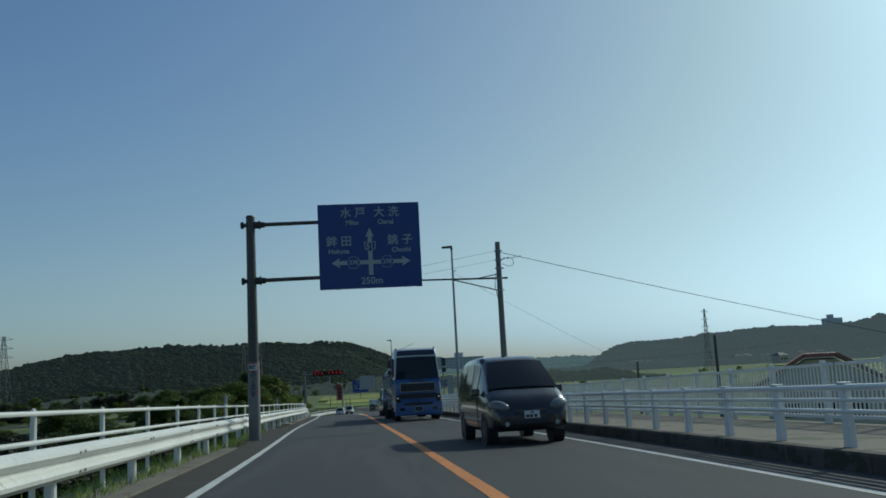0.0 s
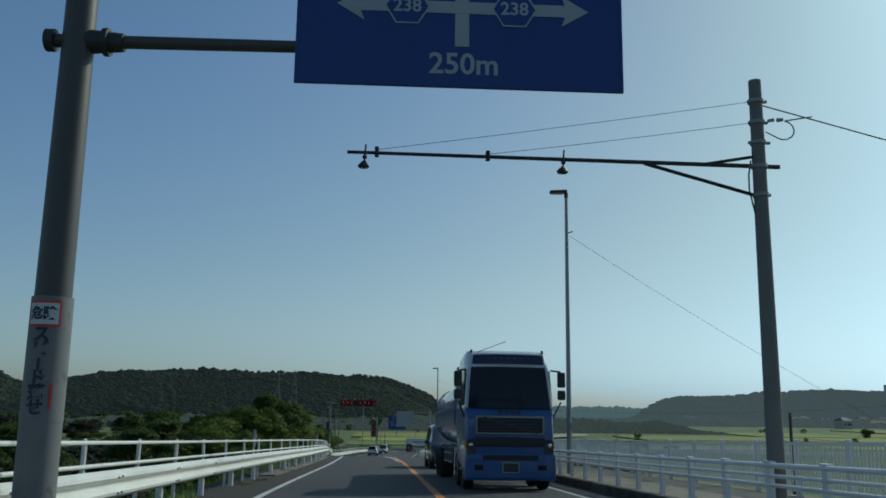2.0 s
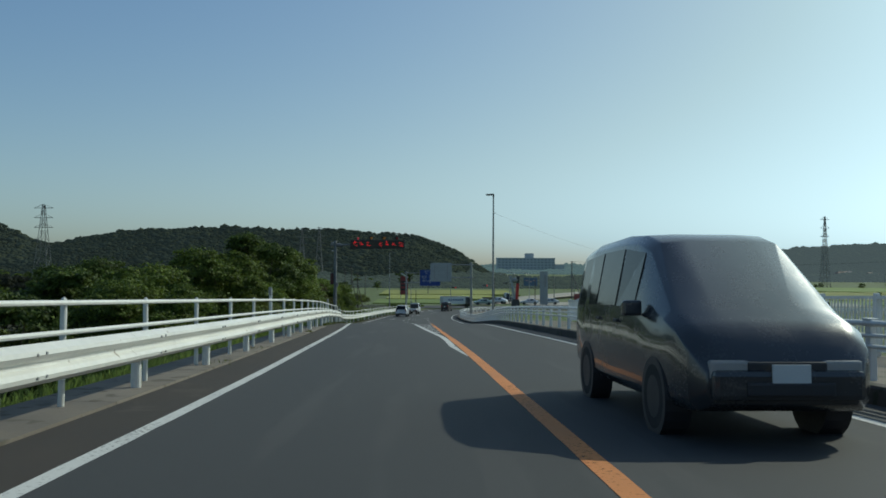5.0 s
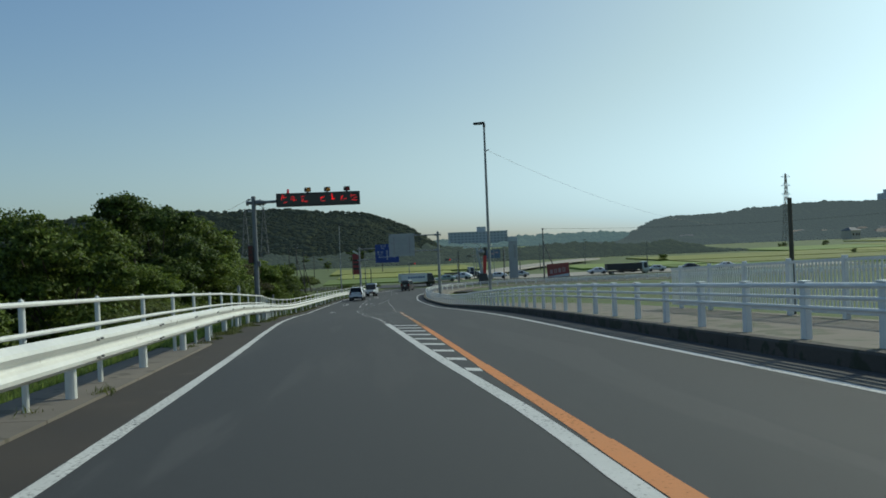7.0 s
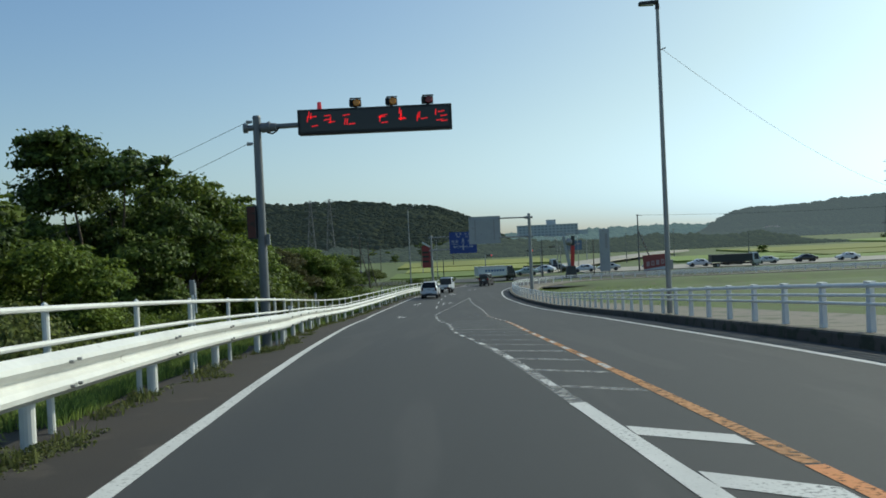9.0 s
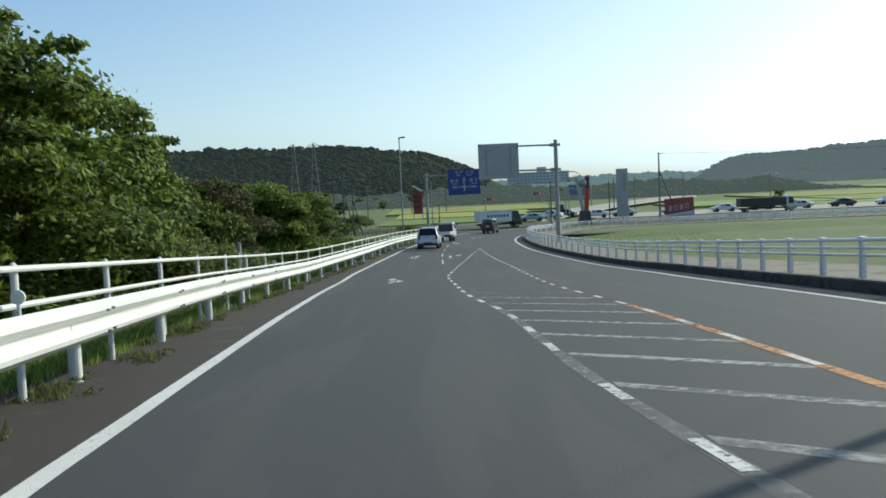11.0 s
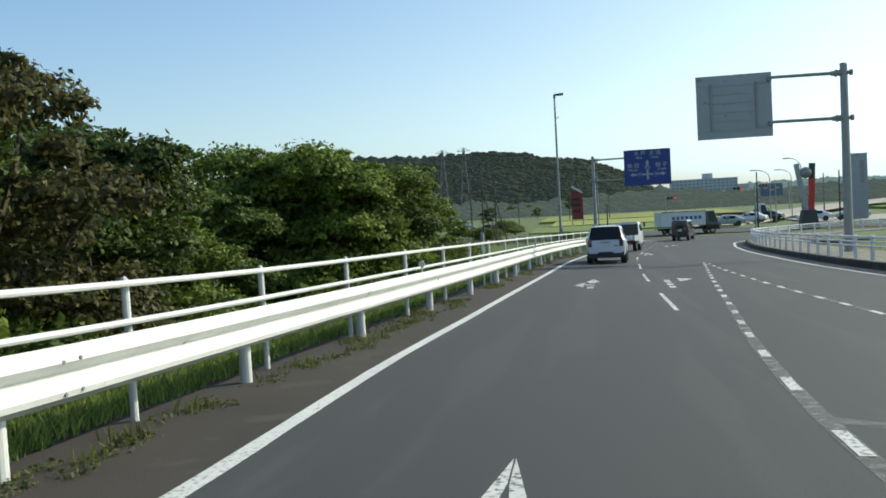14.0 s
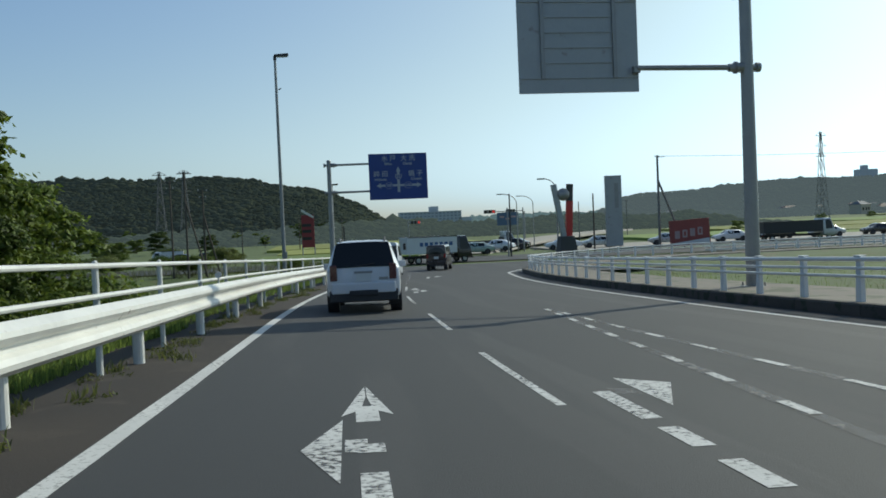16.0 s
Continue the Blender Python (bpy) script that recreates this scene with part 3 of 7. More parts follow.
def arrow(x, y, way, lean=0.0, parts=("stem", "up", "side")):
    """A worn painted arrow for straight on and one side; way -1 left, 1 right."""
    a = thing("lane_arrow", "worn white painted lane arrow on the asphalt", "road marking", kind="structure")

    def put(pts, mat=LINE_ARROW):
        patch("arrow_piece", [(x + px + lean * py, y + py) for px, py in pts], mat, a)
    put([(-0.08, -0.1), (0.08, -0.1), (0.08, 0.5), (-0.08, 0.5)])
    if "up" in parts:
        put([(-0.09, 1.0), (0.09, 1.0), (0.09, 1.25), (-0.09, 1.25)])
        put([(-0.09, 2.0), (0.09, 2.0), (0.09, 2.65), (-0.09, 2.65)])
        put([(-0.20, 2.25), (-0.05, 2.5), (0.0, 3.1), (0.0, 3.72)])
        put([(0.20, 2.25), (0.05, 2.5), (0.012, 3.1), (0.012, 3.72)])
    s = way
    if "up" in parts:
        put([(s * 0.02, 1.0), (s * 0.17, 1.05), (s * 0.17, 1.4), (s * 0.02, 1.4)])
        put([(s * 0.19, 0.3), (s * 0.19, 2.1), (s * 0.45, 1.15)])
    else:
        put([(-0.08, 0.85), (0.08, 0.85), (0.08, 1.45), (-0.08, 1.45)])
        put([(-0.08, 1.75), (0.08, 1.75), (0.08, 3.0), (-0.08, 3.0)])
        put([(s * 0.1, 2.85), (s * 0.3, 2.75), (s * 0.3, 3.05), (s * 0.1, 3.15)], LINE_WORN)
        put([(s * 0.34, 2.2), (s * 0.34, 3.7), (s * 0.76, 3.3)])
    return a


arrow(-5.25, 139.9, 1, lean=-0.02)
arrow(-4.81, 160.15, -1, lean=0.034)
arrow(-2.77, 159.95, 1, lean=0.03, parts=("stem", "side"))
arrow(-1.9, 184.0, 1, lean=0.1)
arrow(-3.0, 196.0, -1, lean=0.12)
arrow(0.4, 199.0, 1, lean=0.15, parts=("stem", "side"))

# ---------------------------------------------------------------- guard rail, hand rail, fences
RAIL = curve((-20, -1.3), (48, -1.34), (62, -1.22), (76, -1.17), (88, -1.24), (100, -1.26), (107, -1.25), (111, -1.12), (114.5, -0.97), (118, -1.12), (125, -1.38), (138, -1.45), (146, -1.3), (151, -1.17), (156, -1.03), (166, -0.98), (200, -1.0), (214, -1.0))   # posts off the edge line
rail_path = path(lambda y: LEFT(y) + RAIL(y) + 0.09, -12, 214, 2.0)
guard = thing("guard_rail", "white painted corrugated steel guard rail beside the road", "guard rail")
BEAM = [(0.0, 0.40), (0.03, 0.42), (0.09, 0.455), (0.10, 0.50), (0.07, 0.545), (0.025, 0.575), (0.02, 0.60), (0.025, 0.625), (0.07, 0.655), (0.10, 0.70), (0.09, 0.745),
        (0.03, 0.79), (0.0, 0.81), (-0.012, 0.795), (0.012, 0.77), (0.07, 0.73), (0.075, 0.70), (0.05, 0.67), (0.005, 0.645), (0.0, 0.60), (0.005, 0.555), (0.05, 0.53),
        (0.075, 0.50), (0.07, 0.47), (0.012, 0.435), (-0.012, 0.41)]
spots = along(rail_path, 3.93, 1.9)
for i in range(len(rail_path) // 2):
    seg = rail_path[2 * i:2 * i + 3]
    if len(seg) > 1:
        lap = 0.0015 * (i % 2)
        part("beam", sweep(mesh_bm(), seg, [(o + lap, u + lap) for o, u in BEAM], closed=True), RAIL_WHITE, guard)
bm = tube(mesh_bm(), (0, 0, -0.2), (0, 0, 0.74), 0.068, seg=14)
post0 = part("post", bm, RAIL_WHITE, guard, smooth=False)
me_post = post0.data
post0.matrix_basis = pose(spots[0][0] - 0.09, spots[0][1], HEIGHT(spots[0][1]))
for x, y, a in spots[1:]:
    share("post", me_post, guard, pose(x - 0.09, y, SURF(x, y)))
bolt = None
for x, y, a in spots:       # four bolts at each splice of the beam
    m = pose(x, y + 0.6, SURF(x, y + 0.6), 0, 0, math.degrees(a))
    for k, z in ((-0.11, 0.485), (-0.11, 0.71), (0.09, 0.485), (0.09, 0.71)):
        if bolt is None:
            bolt = part("bolt", tube(mesh_bm(), (0.07, 0, 0), (0.108, 0, 0), 0.016, seg=6), STEEL, guard)
            bolt.matrix_basis = m @ pose(0, k, z)
        else:
            share("bolt", bolt.data, guard, m @ pose(0, k, z))

hand_path = path(lambda y: LEFT(y) + RAIL(y) - 0.10, -12, 214, 2.0)
hand = thing("pipe_fence", "white painted two-pipe steel fence behind the guard rail", "fence")
for z in (1.20, 0.87):
    circ = [(0.03 * math.cos(k * math.pi / 4), z + 0.03 * math.sin(k * math.pi / 4)) for k in range(8)]
    for i in range(0, len(hand_path) - 1, 4):
        part("pipe", sweep(mesh_bm(), hand_path[i:i + 5], circ, closed=True), RAIL_WHITE, hand, smooth=True)
hs = along(hand_path, 2.95, 0.75)
bm = tube(mesh_bm(), (0, 0, -0.3), (0, 0, 1.23), 0.036, seg=10)
ball(bm, 0.036, (0, 0, 1.23), 1)
p0 = part("fence_post", bm, RAIL_WHITE, hand)
p0.matrix_basis = pose(hs[0][0] - 0.055, hs[0][1], HEIGHT(hs[0][1]))
for x, y, a in hs[1:]:
    share("fence_post", p0.data, hand, pose(x - 0.055, y, SURF(x, y), random.uniform(-0.6, 0.6), random.uniform(-0.8, 0.8)))


def delineator(x, y, h=0.16):
    d = thing("delineator", "round white reflector on a short stem on the guard rail", "reflector", pose(x, y, SURF(x, y) + 0.80), group="delineators on the rail")
    part("stem", tube(mesh_bm(), (0, 0, -0.12), (0, 0, h - 0.05), 0.018, seg=8), RAIL_WHITE, d)
    part("reflector_disc", tube(mesh_bm(), (0, -0.012, h), (0, 0.012, h), 0.062, seg=16), SIGN_WHITE, d)


for y in (118.0, 136.5, 154.2, 172.2):
    delineator(LEFT(y) + RAIL(y) + 0.05, y)


def marker_post(x, y):
    d = thing("marker_post", "grey box on a thin steel post behind the rail", "marker post", pose(x, y, HEIGHT(y) - 0.1), group="marker posts")
    part("post", tube(mesh_bm(), (0, 0, -0.4), (0, 0, 1.42), 0.026, seg=10), RAIL_WHITE, d)
    part("head", box(mesh_bm(), (0.09, 0.05, 0.26), (0, 0, 1.54), bevel=0.015), STEEL, d)
    part("bracket", tube(mesh_bm(), (0.045, 0.02, 1.1), (0.045, 0.02, 1.62), 0.014, seg=8), RAIL_GREY, d)


for y in (27.5, 50.2, 77.6, 107.3, 132.6, 162.0):
    marker_post(LEFT(y) + RAIL(y) - 0.24, y)

# rail along the walkway
side = thing("walkway_rail", "pale grey steel railing with three bars along the walkway", "railing")
side_path = offset(right_line[22:172], 1.18)
for z, rr in ((0.73, 0.042), (0.57, 0.03), (0.43, 0.03)):
    circ = [(rr * math.cos(k * math.pi / 4) * 1.2, z + 0.24 + rr * math.sin(k * math.pi / 4)) for k in range(8)]
    for i in range(0, len(side_path) - 1, 3):
        part("bar", sweep(mesh_bm(), side_path[i:i + 4], circ, closed=True), RAIL_GREY, side, smooth=True)
bm = box(mesh_bm(), (0.10, 0.15, 0.80), (0, 0, 0.38), bevel=0.012, taper=(0.85, 0.8))
rp = part("post", bm, RAIL_GREY, side)
cap = part("post_cap", box(mesh_bm(), (0.13, 0.18, 0.035), (0, 0, 0.795), bevel=0.012), RAIL_WHITE, rp)
first = True
for x, y, a in along(side_path, 1.76, 0.5):
    m = pose(x + 0.03, y, SURF(x, y) + 0.225, 0, 0, math.degrees(a))
    if first:
        rp.matrix_basis, first = m, False
    else:
        o = share("post", rp.data, side, m)
        share("post_cap", cap.data, o, Matrix())

# outer fence of upright bars along the walkway on the bridge part
outer = thing("bar_fence", "pale grey steel fence of upright bars along the walkway", "fence")
out_path = offset(path(RIGHT, -14, 97, 1.0), 3.82)
for z in (0.36, 1.32):
    for i in range(0, len(out_path) - 1, 6):
        part("fence_bar_rail", sweep(mesh_bm(), out_path[i:i + 7], [(-0.03, z - 0.03), (0.03, z - 0.03), (0.035, z + 0.03), (-0.03, z + 0.03)], closed=True), RAIL_GREY, outer)
bm = box(mesh_bm(), (0.09, 0.14, 1.2), (0, 0, 0.58), bevel=0.01, taper=(0.8, 0.8))
fp = part("post", bm, RAIL_GREY, outer)
first = True
for x, y, a in along(out_path, 2.0, 0.3):
    m = pose(x, y, HEIGHT(y) + 0.22, 0, 0, math.degrees(a))
    if first:
        fp.matrix_basis, first = m, False
    else:
        share("post", fp.data, outer, m)
bm = box(mesh_bm(), (0.022, 0.03, 0.94), (0, 0, 0.84))
me_bar = None
rest = mesh_bm()
count = 0
for x, y, a in along(out_path, 0.128, 0.1):
    m = pose(x, y, HEIGHT(y), 0, 0, math.degrees(a))
    if 12 < y < 49 and count < 288:
        if me_bar is None:
            o = part("fence_bar", bm, RAIL_GREY, outer)
            me_bar, o.matrix_basis = o.data, m
        else:
            share("fence_bar", me_bar, outer, m)
        count += 1
    else:
        box(rest, (0.022, 0.03, 0.94), (x, y, HEIGHT(y) + 0.84))
tagged(part("far_fencing", rest, RAIL_GREY, outer), kind="stuff")


# ---------------------------------------------------------------- signs over the road
def bars(board, x0, z0, w, h, n, mat, y):
    for k in range(n):
        part("text_bar", plate(mesh_bm(), [(x0 + w * (k + 0.1) / n, z0), (x0 + w * (k + 0.9) / n, z0), (x0 + w * (k + 0.9) / n, z0 + h), (x0 + w * (k + 0.1) / n, z0 + h)], y), mat, board)


def route_board(parent, w, h, x0, z0, distance, y=0.0):
    """The blue direction board, lower left corner at (x0, z0)."""
    board = part("board", box(mesh_bm(), (w, 0.03, h), (x0 + w / 2, y, z0 + h / 2), bevel=0.006), SIGN_BLUE, parent, "dark blue board with white lettering")
    rim = mesh_bm()
    for sx, sz, lx, lz in ((0.5, 0, w, 0.03), (0.5, 1, w, 0.03), (0, 0.5, 0.03, h - 0.06), (1, 0.5, 0.03, h - 0.06)):
        box(rim, (lx, 0.045, lz), (x0 + w * sx + (0.015 if sx == 0 else -0.015 if sx == 1 else 0), y, z0 + h * sz + (0.015 if sz == 0 else -0.015 if sz == 1 else 0)))
    part("rim", rim, SIGN_BLUE, board)
    face = y - 0.021

    def word(text, u, v, size, bold=0.006, mat=SIGN_LEGEND):
        t = lettering(text, size, bold)
        bmesh.ops.translate(t, verts=t.verts, vec=(x0 + w * u, face, z0 + h * (1 - v)))
        part("lettering", t, mat, board)
    k = w / 3.6
    for text, u, v, s in (("水 戸", 0.345, 0.112, 0.40), ("大 洗", 0.675, 0.112, 0.40), ("鉾 田", 0.20, 0.447, 0.40), ("銚 子", 0.80, 0.447, 0.40)):
        word(text, u, v, s * k, 0.004)
    for text, u, v, s in (("Mito", 0.335, 0.225, 0.25), ("Oarai", 0.665, 0.225, 0.25), ("Hokota", 0.195, 0.56, 0.24), ("Choshi", 0.81, 0.56, 0.24)):
        word(text, u, v, s * k, 0.005)
    if distance:
        word("250m", 0.51, 0.915, 0.34 * k, 0.006)

    def shape(name, pts, mat=SIGN_LEGEND, dy=0.0):
        part(name, plate(mesh_bm(), [(x0 + w * u, z0 + h * (1 - v)) for u, v in pts], face - dy - 0.002), mat, board)
    shape("arrow_stem", [(0.482, 0.36), (0.522, 0.36), (0.526, 0.845), (0.482, 0.845)])
    shape("arrow_head", [(0.502, 0.285), (0.545, 0.40), (0.502, 0.375), (0.459, 0.40)], dy=0.001)
    shape("arrow_bar", [(0.18, 0.672), (0.84, 0.672), (0.84, 0.718), (0.18, 0.718)], dy=0.002)
    shape("arrow_head", [(0.12, 0.695), (0.205, 0.635), (0.185, 0.695), (0.205, 0.755)], dy=0.003)
    shape("arrow_head", [(0.895, 0.695), (0.81, 0.635), (0.83, 0.695), (0.81, 0.755)], dy=0.003)
    shield = [(0.445, 0.45), (0.5, 0.462), (0.56, 0.45), (0.555, 0.535), (0.502, 0.58), (0.449, 0.535)]
    shape("route_shield", shield, SIGN_LEGEND, 0.004)
    shape("route_shield", [(0.502 + (u - 0.502) * 0.86, 0.51 + (v - 0.51) * 0.84) for u, v in shield], SIGN_BLUE, 0.0055)
    t = lettering("51", 0.27 * k, 0.006)
    bmesh.ops.translate(t, verts=t.verts, vec=(x0 + w * 0.502, face - 0.0085, z0 + h * (1 - 0.51)))
    part("lettering", t, SIGN_LEGEND, board)
    for u in (0.335, 0.665):
        hexa = [(u + 0.07 * math.cos(a * math.pi / 3), 0.695 + 0.078 * math.sin(a * math.pi / 3)) for a in range(6)]
        shape("route_badge", hexa, SIGN_LEGEND, 0.005)
        shape("route_badge", [(u + (p - u) * 0.92, 0.695 + (q - 0.695) * 0.92) for p, q in hexa], SIGN_BLUE, 0.0065)
        t = lettering("238", 0.21 * k, 0.004)
        bmesh.ops.translate(t, verts=t.verts, vec=(x0 + w * u, face - 0.0095, z0 + h * (1 - 0.695)))
        part("lettering", t, SIGN_LEGEND, board)
    back = mesh_bm()
    for u in (0.22, 0.78):
        box(back, (0.09, 0.06, h * 0.96), (x0 + w * u, y + 0.05, z0 + h / 2))
    part("back_stiffeners", back, STEEL, board)
    return board


def arm_pole(parent, top, arms, reach, mat=STEEL, r=0.15, way=1):
    """A tapered mast with arms, from its foot at the origin."""
    part("mast", tube(mesh_bm(), (0, 0, -0.4), (0, 0, top), r, r * 0.78, seg=20), mat, parent, smooth=True)
    part("mast_cap", tube(mesh_bm(), (0, 0, top), (0, 0, top + 0.06), r * 0.86, r * 0.7, seg=20), mat, parent)
    b = box(mesh_bm(), (0.52, 0.52, 0.035), (0, 0, 0.02), bevel=0.008)
    for sx in (-0.2, 0.2):
        for sy in (-0.2, 0.2):
            tube(b, (sx, sy, 0.03), (sx, sy, 0.13), 0.022, seg=6)
    part("base_plate", b, STEEL, parent)
    for z in arms:
        a = part("arm", tube(mesh_bm(), (way * -0.3, 0, z), (way * reach, 0, z + 0.03), 0.075, 0.065, seg=14), mat, parent, smooth=True)
        c = tube(mesh_bm(), (way * 0.12, 0, z), (way * 0.5, 0, z), 0.135, 0.10, seg=16)
        tube(c, (way * 0.28, 0, z), (way * 0.34, 0, z), 0.155, seg=16)
        part("collar", c, DARK_STEEL if mat is POLE_BROWN else mat, a)
        part("end_cap", tube(mesh_bm(), (way * -0.34, 0, z), (way * -0.24, 0, z), 0.125, seg=16), DARK_STEEL if mat is POLE_BROWN else mat, a)


yy = 29.43
sign_a = thing("route_sign", "blue overhead direction sign on a brown steel mast with two arms", "road sign", pose(-3.79, yy, HEIGHT(yy) - 0.2), group="overhead direction signs")
zb = HEIGHT(yy) - 0.2
arm_pole(sign_a, 13.98 - zb, (13.70 - zb, 11.70 - zb), 2.95, POLE_BROWN, 0.20)
route_board(sign_a, 3.64, 3.07, -1.405 + 3.79, 11.26 - zb, True, y=-0.12)
lower = part("lower_sleeve", tube(mesh_bm(), (0, 0, -0.1), (0, 0, 7.62 - zb), 0.206, 0.204, seg=24, caps=False), WRAP, sign_a, "pale grey weathered lower mast", smooth=True)
wrap = part("warning_wrap", tube(mesh_bm(), (0, 0, 7.6 - zb), (0, 0, 8.86 - zb), 0.208, 0.206, seg=24, caps=False), WRAP, sign_a, "grey warning wrap with dark lettering", smooth=True)


def on_mast(bm, r):
    """Bends a flat piece in the plane y = 0 round the mast."""
    for v in bm.verts:
        a, d = v.co.x / r, r + v.co.y
        v.co = Vector((d * math.sin(a), -d * math.cos(a), v.co.z))
    return bm


def strip(x0, z0, x1, z1, r=0.2115, n=8):
    """A thin upright strip of film, ready to be bent round the mast."""
    bm = mesh_bm()
    v = [[bm.verts.new((x0 + (x1 - x0) * i / n, y, z)) for i in range(n + 1)] for y, z in ((0, z0), (0, z1), (0.002, z1), (0.002, z0))]
    for p, q in zip(v, v[1:] + v[:1]):
        for i in range(n):
            bm.faces.new((p[i], p[i + 1], q[i + 1], q[i]))
    return on_mast(bm, r)


part("danger_panel", strip(-0.16, 8.565 - zb, 0.16, 8.79 - zb, 0.2095), SIGN_WHITE, wrap)
for x0, z0, x1, z1 in ((-0.175, 8.785, 0.175, 8.81), (-0.175, 8.545, 0.175, 8.57), (-0.175, 8.57, -0.155, 8.785), (0.155, 8.57, 0.175, 8.785), (0.13, 7.72, 0.155, 7.98)):
    part("red_border", strip(x0, z0 - zb, x1, z1 - zb, 0.213), RED_SIGN, wrap)


def curved_letters(text, size, z, mat, parent, x=0.0, r=0.214):
    t = lettering(text, size, 0.006)
    for v in t.verts:
        a = (v.co.x + x) / r
        v.co = Vector((r * math.sin(a), -(r + 0.004) * math.cos(a), v.co.z + z))
    part("lettering", t, mat, parent)


curved_letters("危険", 0.135, 8.675 - zb, NAVY, wrap)
for k, ch in enumerate("スピード落せ"):
    z = 8.46 - zb - 0.145 * k
    if ch == "ー":
        part("lettering", strip(-0.013, z - 0.06, 0.013, z + 0.06, 0.218, 2), NAVY, wrap)
    else:
        curved_letters(ch, 0.175, z, NAVY, wrap)

yy = 210.8
zb = HEIGHT(yy) - 0.1
sign_b = thing("route_sign", "blue overhead direction sign on a grey steel mast at the junction", "road sign", pose(-4.15, yy, zb), group="overhead direction signs")
arm_pole(sign_b, 5.62 - zb, (5.36 - zb, 3.6 - zb), 2.9, STEEL, 0.17)
route_board(sign_b, 3.76, 2.95, -1.62 + 4.15, 3.04 - zb, False, y=-0.12)

yy = 176.4
zb = SURF(5.92, yy) + 0.2
sign_c = thing("route_sign", "overhead sign seen from its bare aluminium back", "road sign", pose(6.02, yy, zb), group="overhead direction signs")
arm_pole(sign_c, 7.2 - zb, (6.86 - zb, 4.98 - zb), 2.95, STEEL, 0.19, way=-1)
w, h, x0, z0, y0 = 3.11, 2.71, 0.06 - 6.02, 4.44 - zb, 0.16
board = part("board", box(mesh_bm(), (w, 0.03, h), (x0 + w / 2, y0, z0 + h / 2), bevel=0.006), SIGN_BACK, sign_c, "bare aluminium sign back with stiffeners")
bm = mesh_bm()
for u in (0.2, 0.8):
    part("upright_channel", box(mesh_bm(), (0.10, 0.07, h * 0.74), (x0 + w * u, y0 - 0.05, z0 + h * 0.5), bevel=0.008), STEEL, board)
for v in (0.14, 0.28, 0.42, 0.56, 0.70, 0.84):
    part("stiffener", box(mesh_bm(), (w * 0.56 if 0.2 < v < 0.8 else w * 0.97, 0.03, 0.045), (x0 + w / 2, y0 - 0.03, z0 + h * v)), SIGN_BACK, board)
for z in (6.86 - zb, 4.98 - zb):
    part("bracket", box(mesh_bm(), (0.16, 0.2, 0.18), (x0 + w - 0.1, y0 / 2 - 0.02, z), bevel=0.01), STEEL, sign_c)

# message sign with red light text
yy = 114.5
zb = HEIGHT(yy) - 0.1
vms = thing("message_sign", "dark electronic message sign with red light text on a steel mast", "electronic sign", pose(-7.24, yy, zb))
arm_pole(vms, 8.37 - zb, (8.12 - zb,), 1.08, MAST, 0.13)
x0, w, z0, h = -6.165 + 7.24, 3.94, 7.875 - zb, 0.635
case = part("case", box(mesh_bm(), (w, 0.34, h), (x0 + w / 2, 0, z0 + h / 2), bevel=0.02), BLACK, vms, "flat black display housing")
part("display", box(mesh_bm(), (w - 0.14, 0.02, h - 0.13), (x0 + w / 2, -0.172, z0 + h / 2)), GLASS, case)
rng = random.Random(5)
for k in range(8):
    cx = x0 + 0.32 + k * 0.47
    if k in (3,):
        continue
    for j in range(rng.choice((4, 5))):
        lx, lz = rng.uniform(-0.13, 0.05), rng.uniform(-0.17, 0.12)
        if rng.random() < 0.55:
            pts = [(cx + lx, z0 + h / 2 + lz), (cx + lx + 0.17, z0 + h / 2 + lz + 0.02), (cx + lx + 0.17, z0 + h / 2 + lz + 0.05), (cx + lx, z0 + h / 2 + lz + 0.03)]
        else:
            pts = [(cx + lx, z0 + h / 2 + lz), (cx + lx + 0.03, z0 + h / 2 + lz), (cx + lx + 0.05, z0 + h / 2 + lz + 0.16), (cx + lx + 0.02, z0 + h / 2 + lz + 0.16)]
        part("text_bar", plate(mesh_bm(), pts, -0.186), LED_RED, case)
for k, (u, kind) in enumerate(((0.14, "beacon"), (0.375, "lamp"), (0.61, "lamp"), (0.845, "lamp"))):
    cx = x0 + w * u
    if kind == "beacon":
        part("beacon", tube(mesh_bm(), (cx, 0, z0 + h), (cx, 0, z0 + h + 0.2), 0.065, 0.05, seg=14), BEACON, case, "lit red beacon")
    else:
        lamp = part("lamp_box", box(mesh_bm(), (0.30, 0.2, 0.17), (cx, 0, z0 + h + 0.13), bevel=0.02), BLACK, case)
        lit = LAMP_RED if k == 3 else LAMP_AMBER
        part("lens", tube(mesh_bm(), (cx + 0.04, -0.1, z0 + h + 0.13), (cx + 0.04, -0.15, z0 + h + 0.13), 0.095, 0.08, seg=16), lit, lamp)
        part("hood", box(mesh_bm(), (0.02, 0.14, 0.2), (cx - 0.11, -0.14, z0 + h + 0.13)), BLACK, lamp)
        part("hood", box(mesh_bm(), (0.26, 0.14, 0.015), (cx + 0.03, -0.14, z0 + h + 0.23)), BLACK, lamp)
        part("lamp_foot", box(mesh_bm(), (0.08, 0.1, 0.06), (cx, 0, z0 + h + 0.025)), BLACK, lamp)
ctrl = part("control_box", box(mesh_bm(), (0.24, 0.22, 0.85), (-0.23, 0, 3.3), bevel=0.02), DARK_STEEL, vms, "rust-brown control cabinet on the mast")
part("junction_box", box(mesh_bm(), (0.09, 0.1, 0.28), (0.17, -0.06, 2.85), bevel=0.012), MAST, vms)
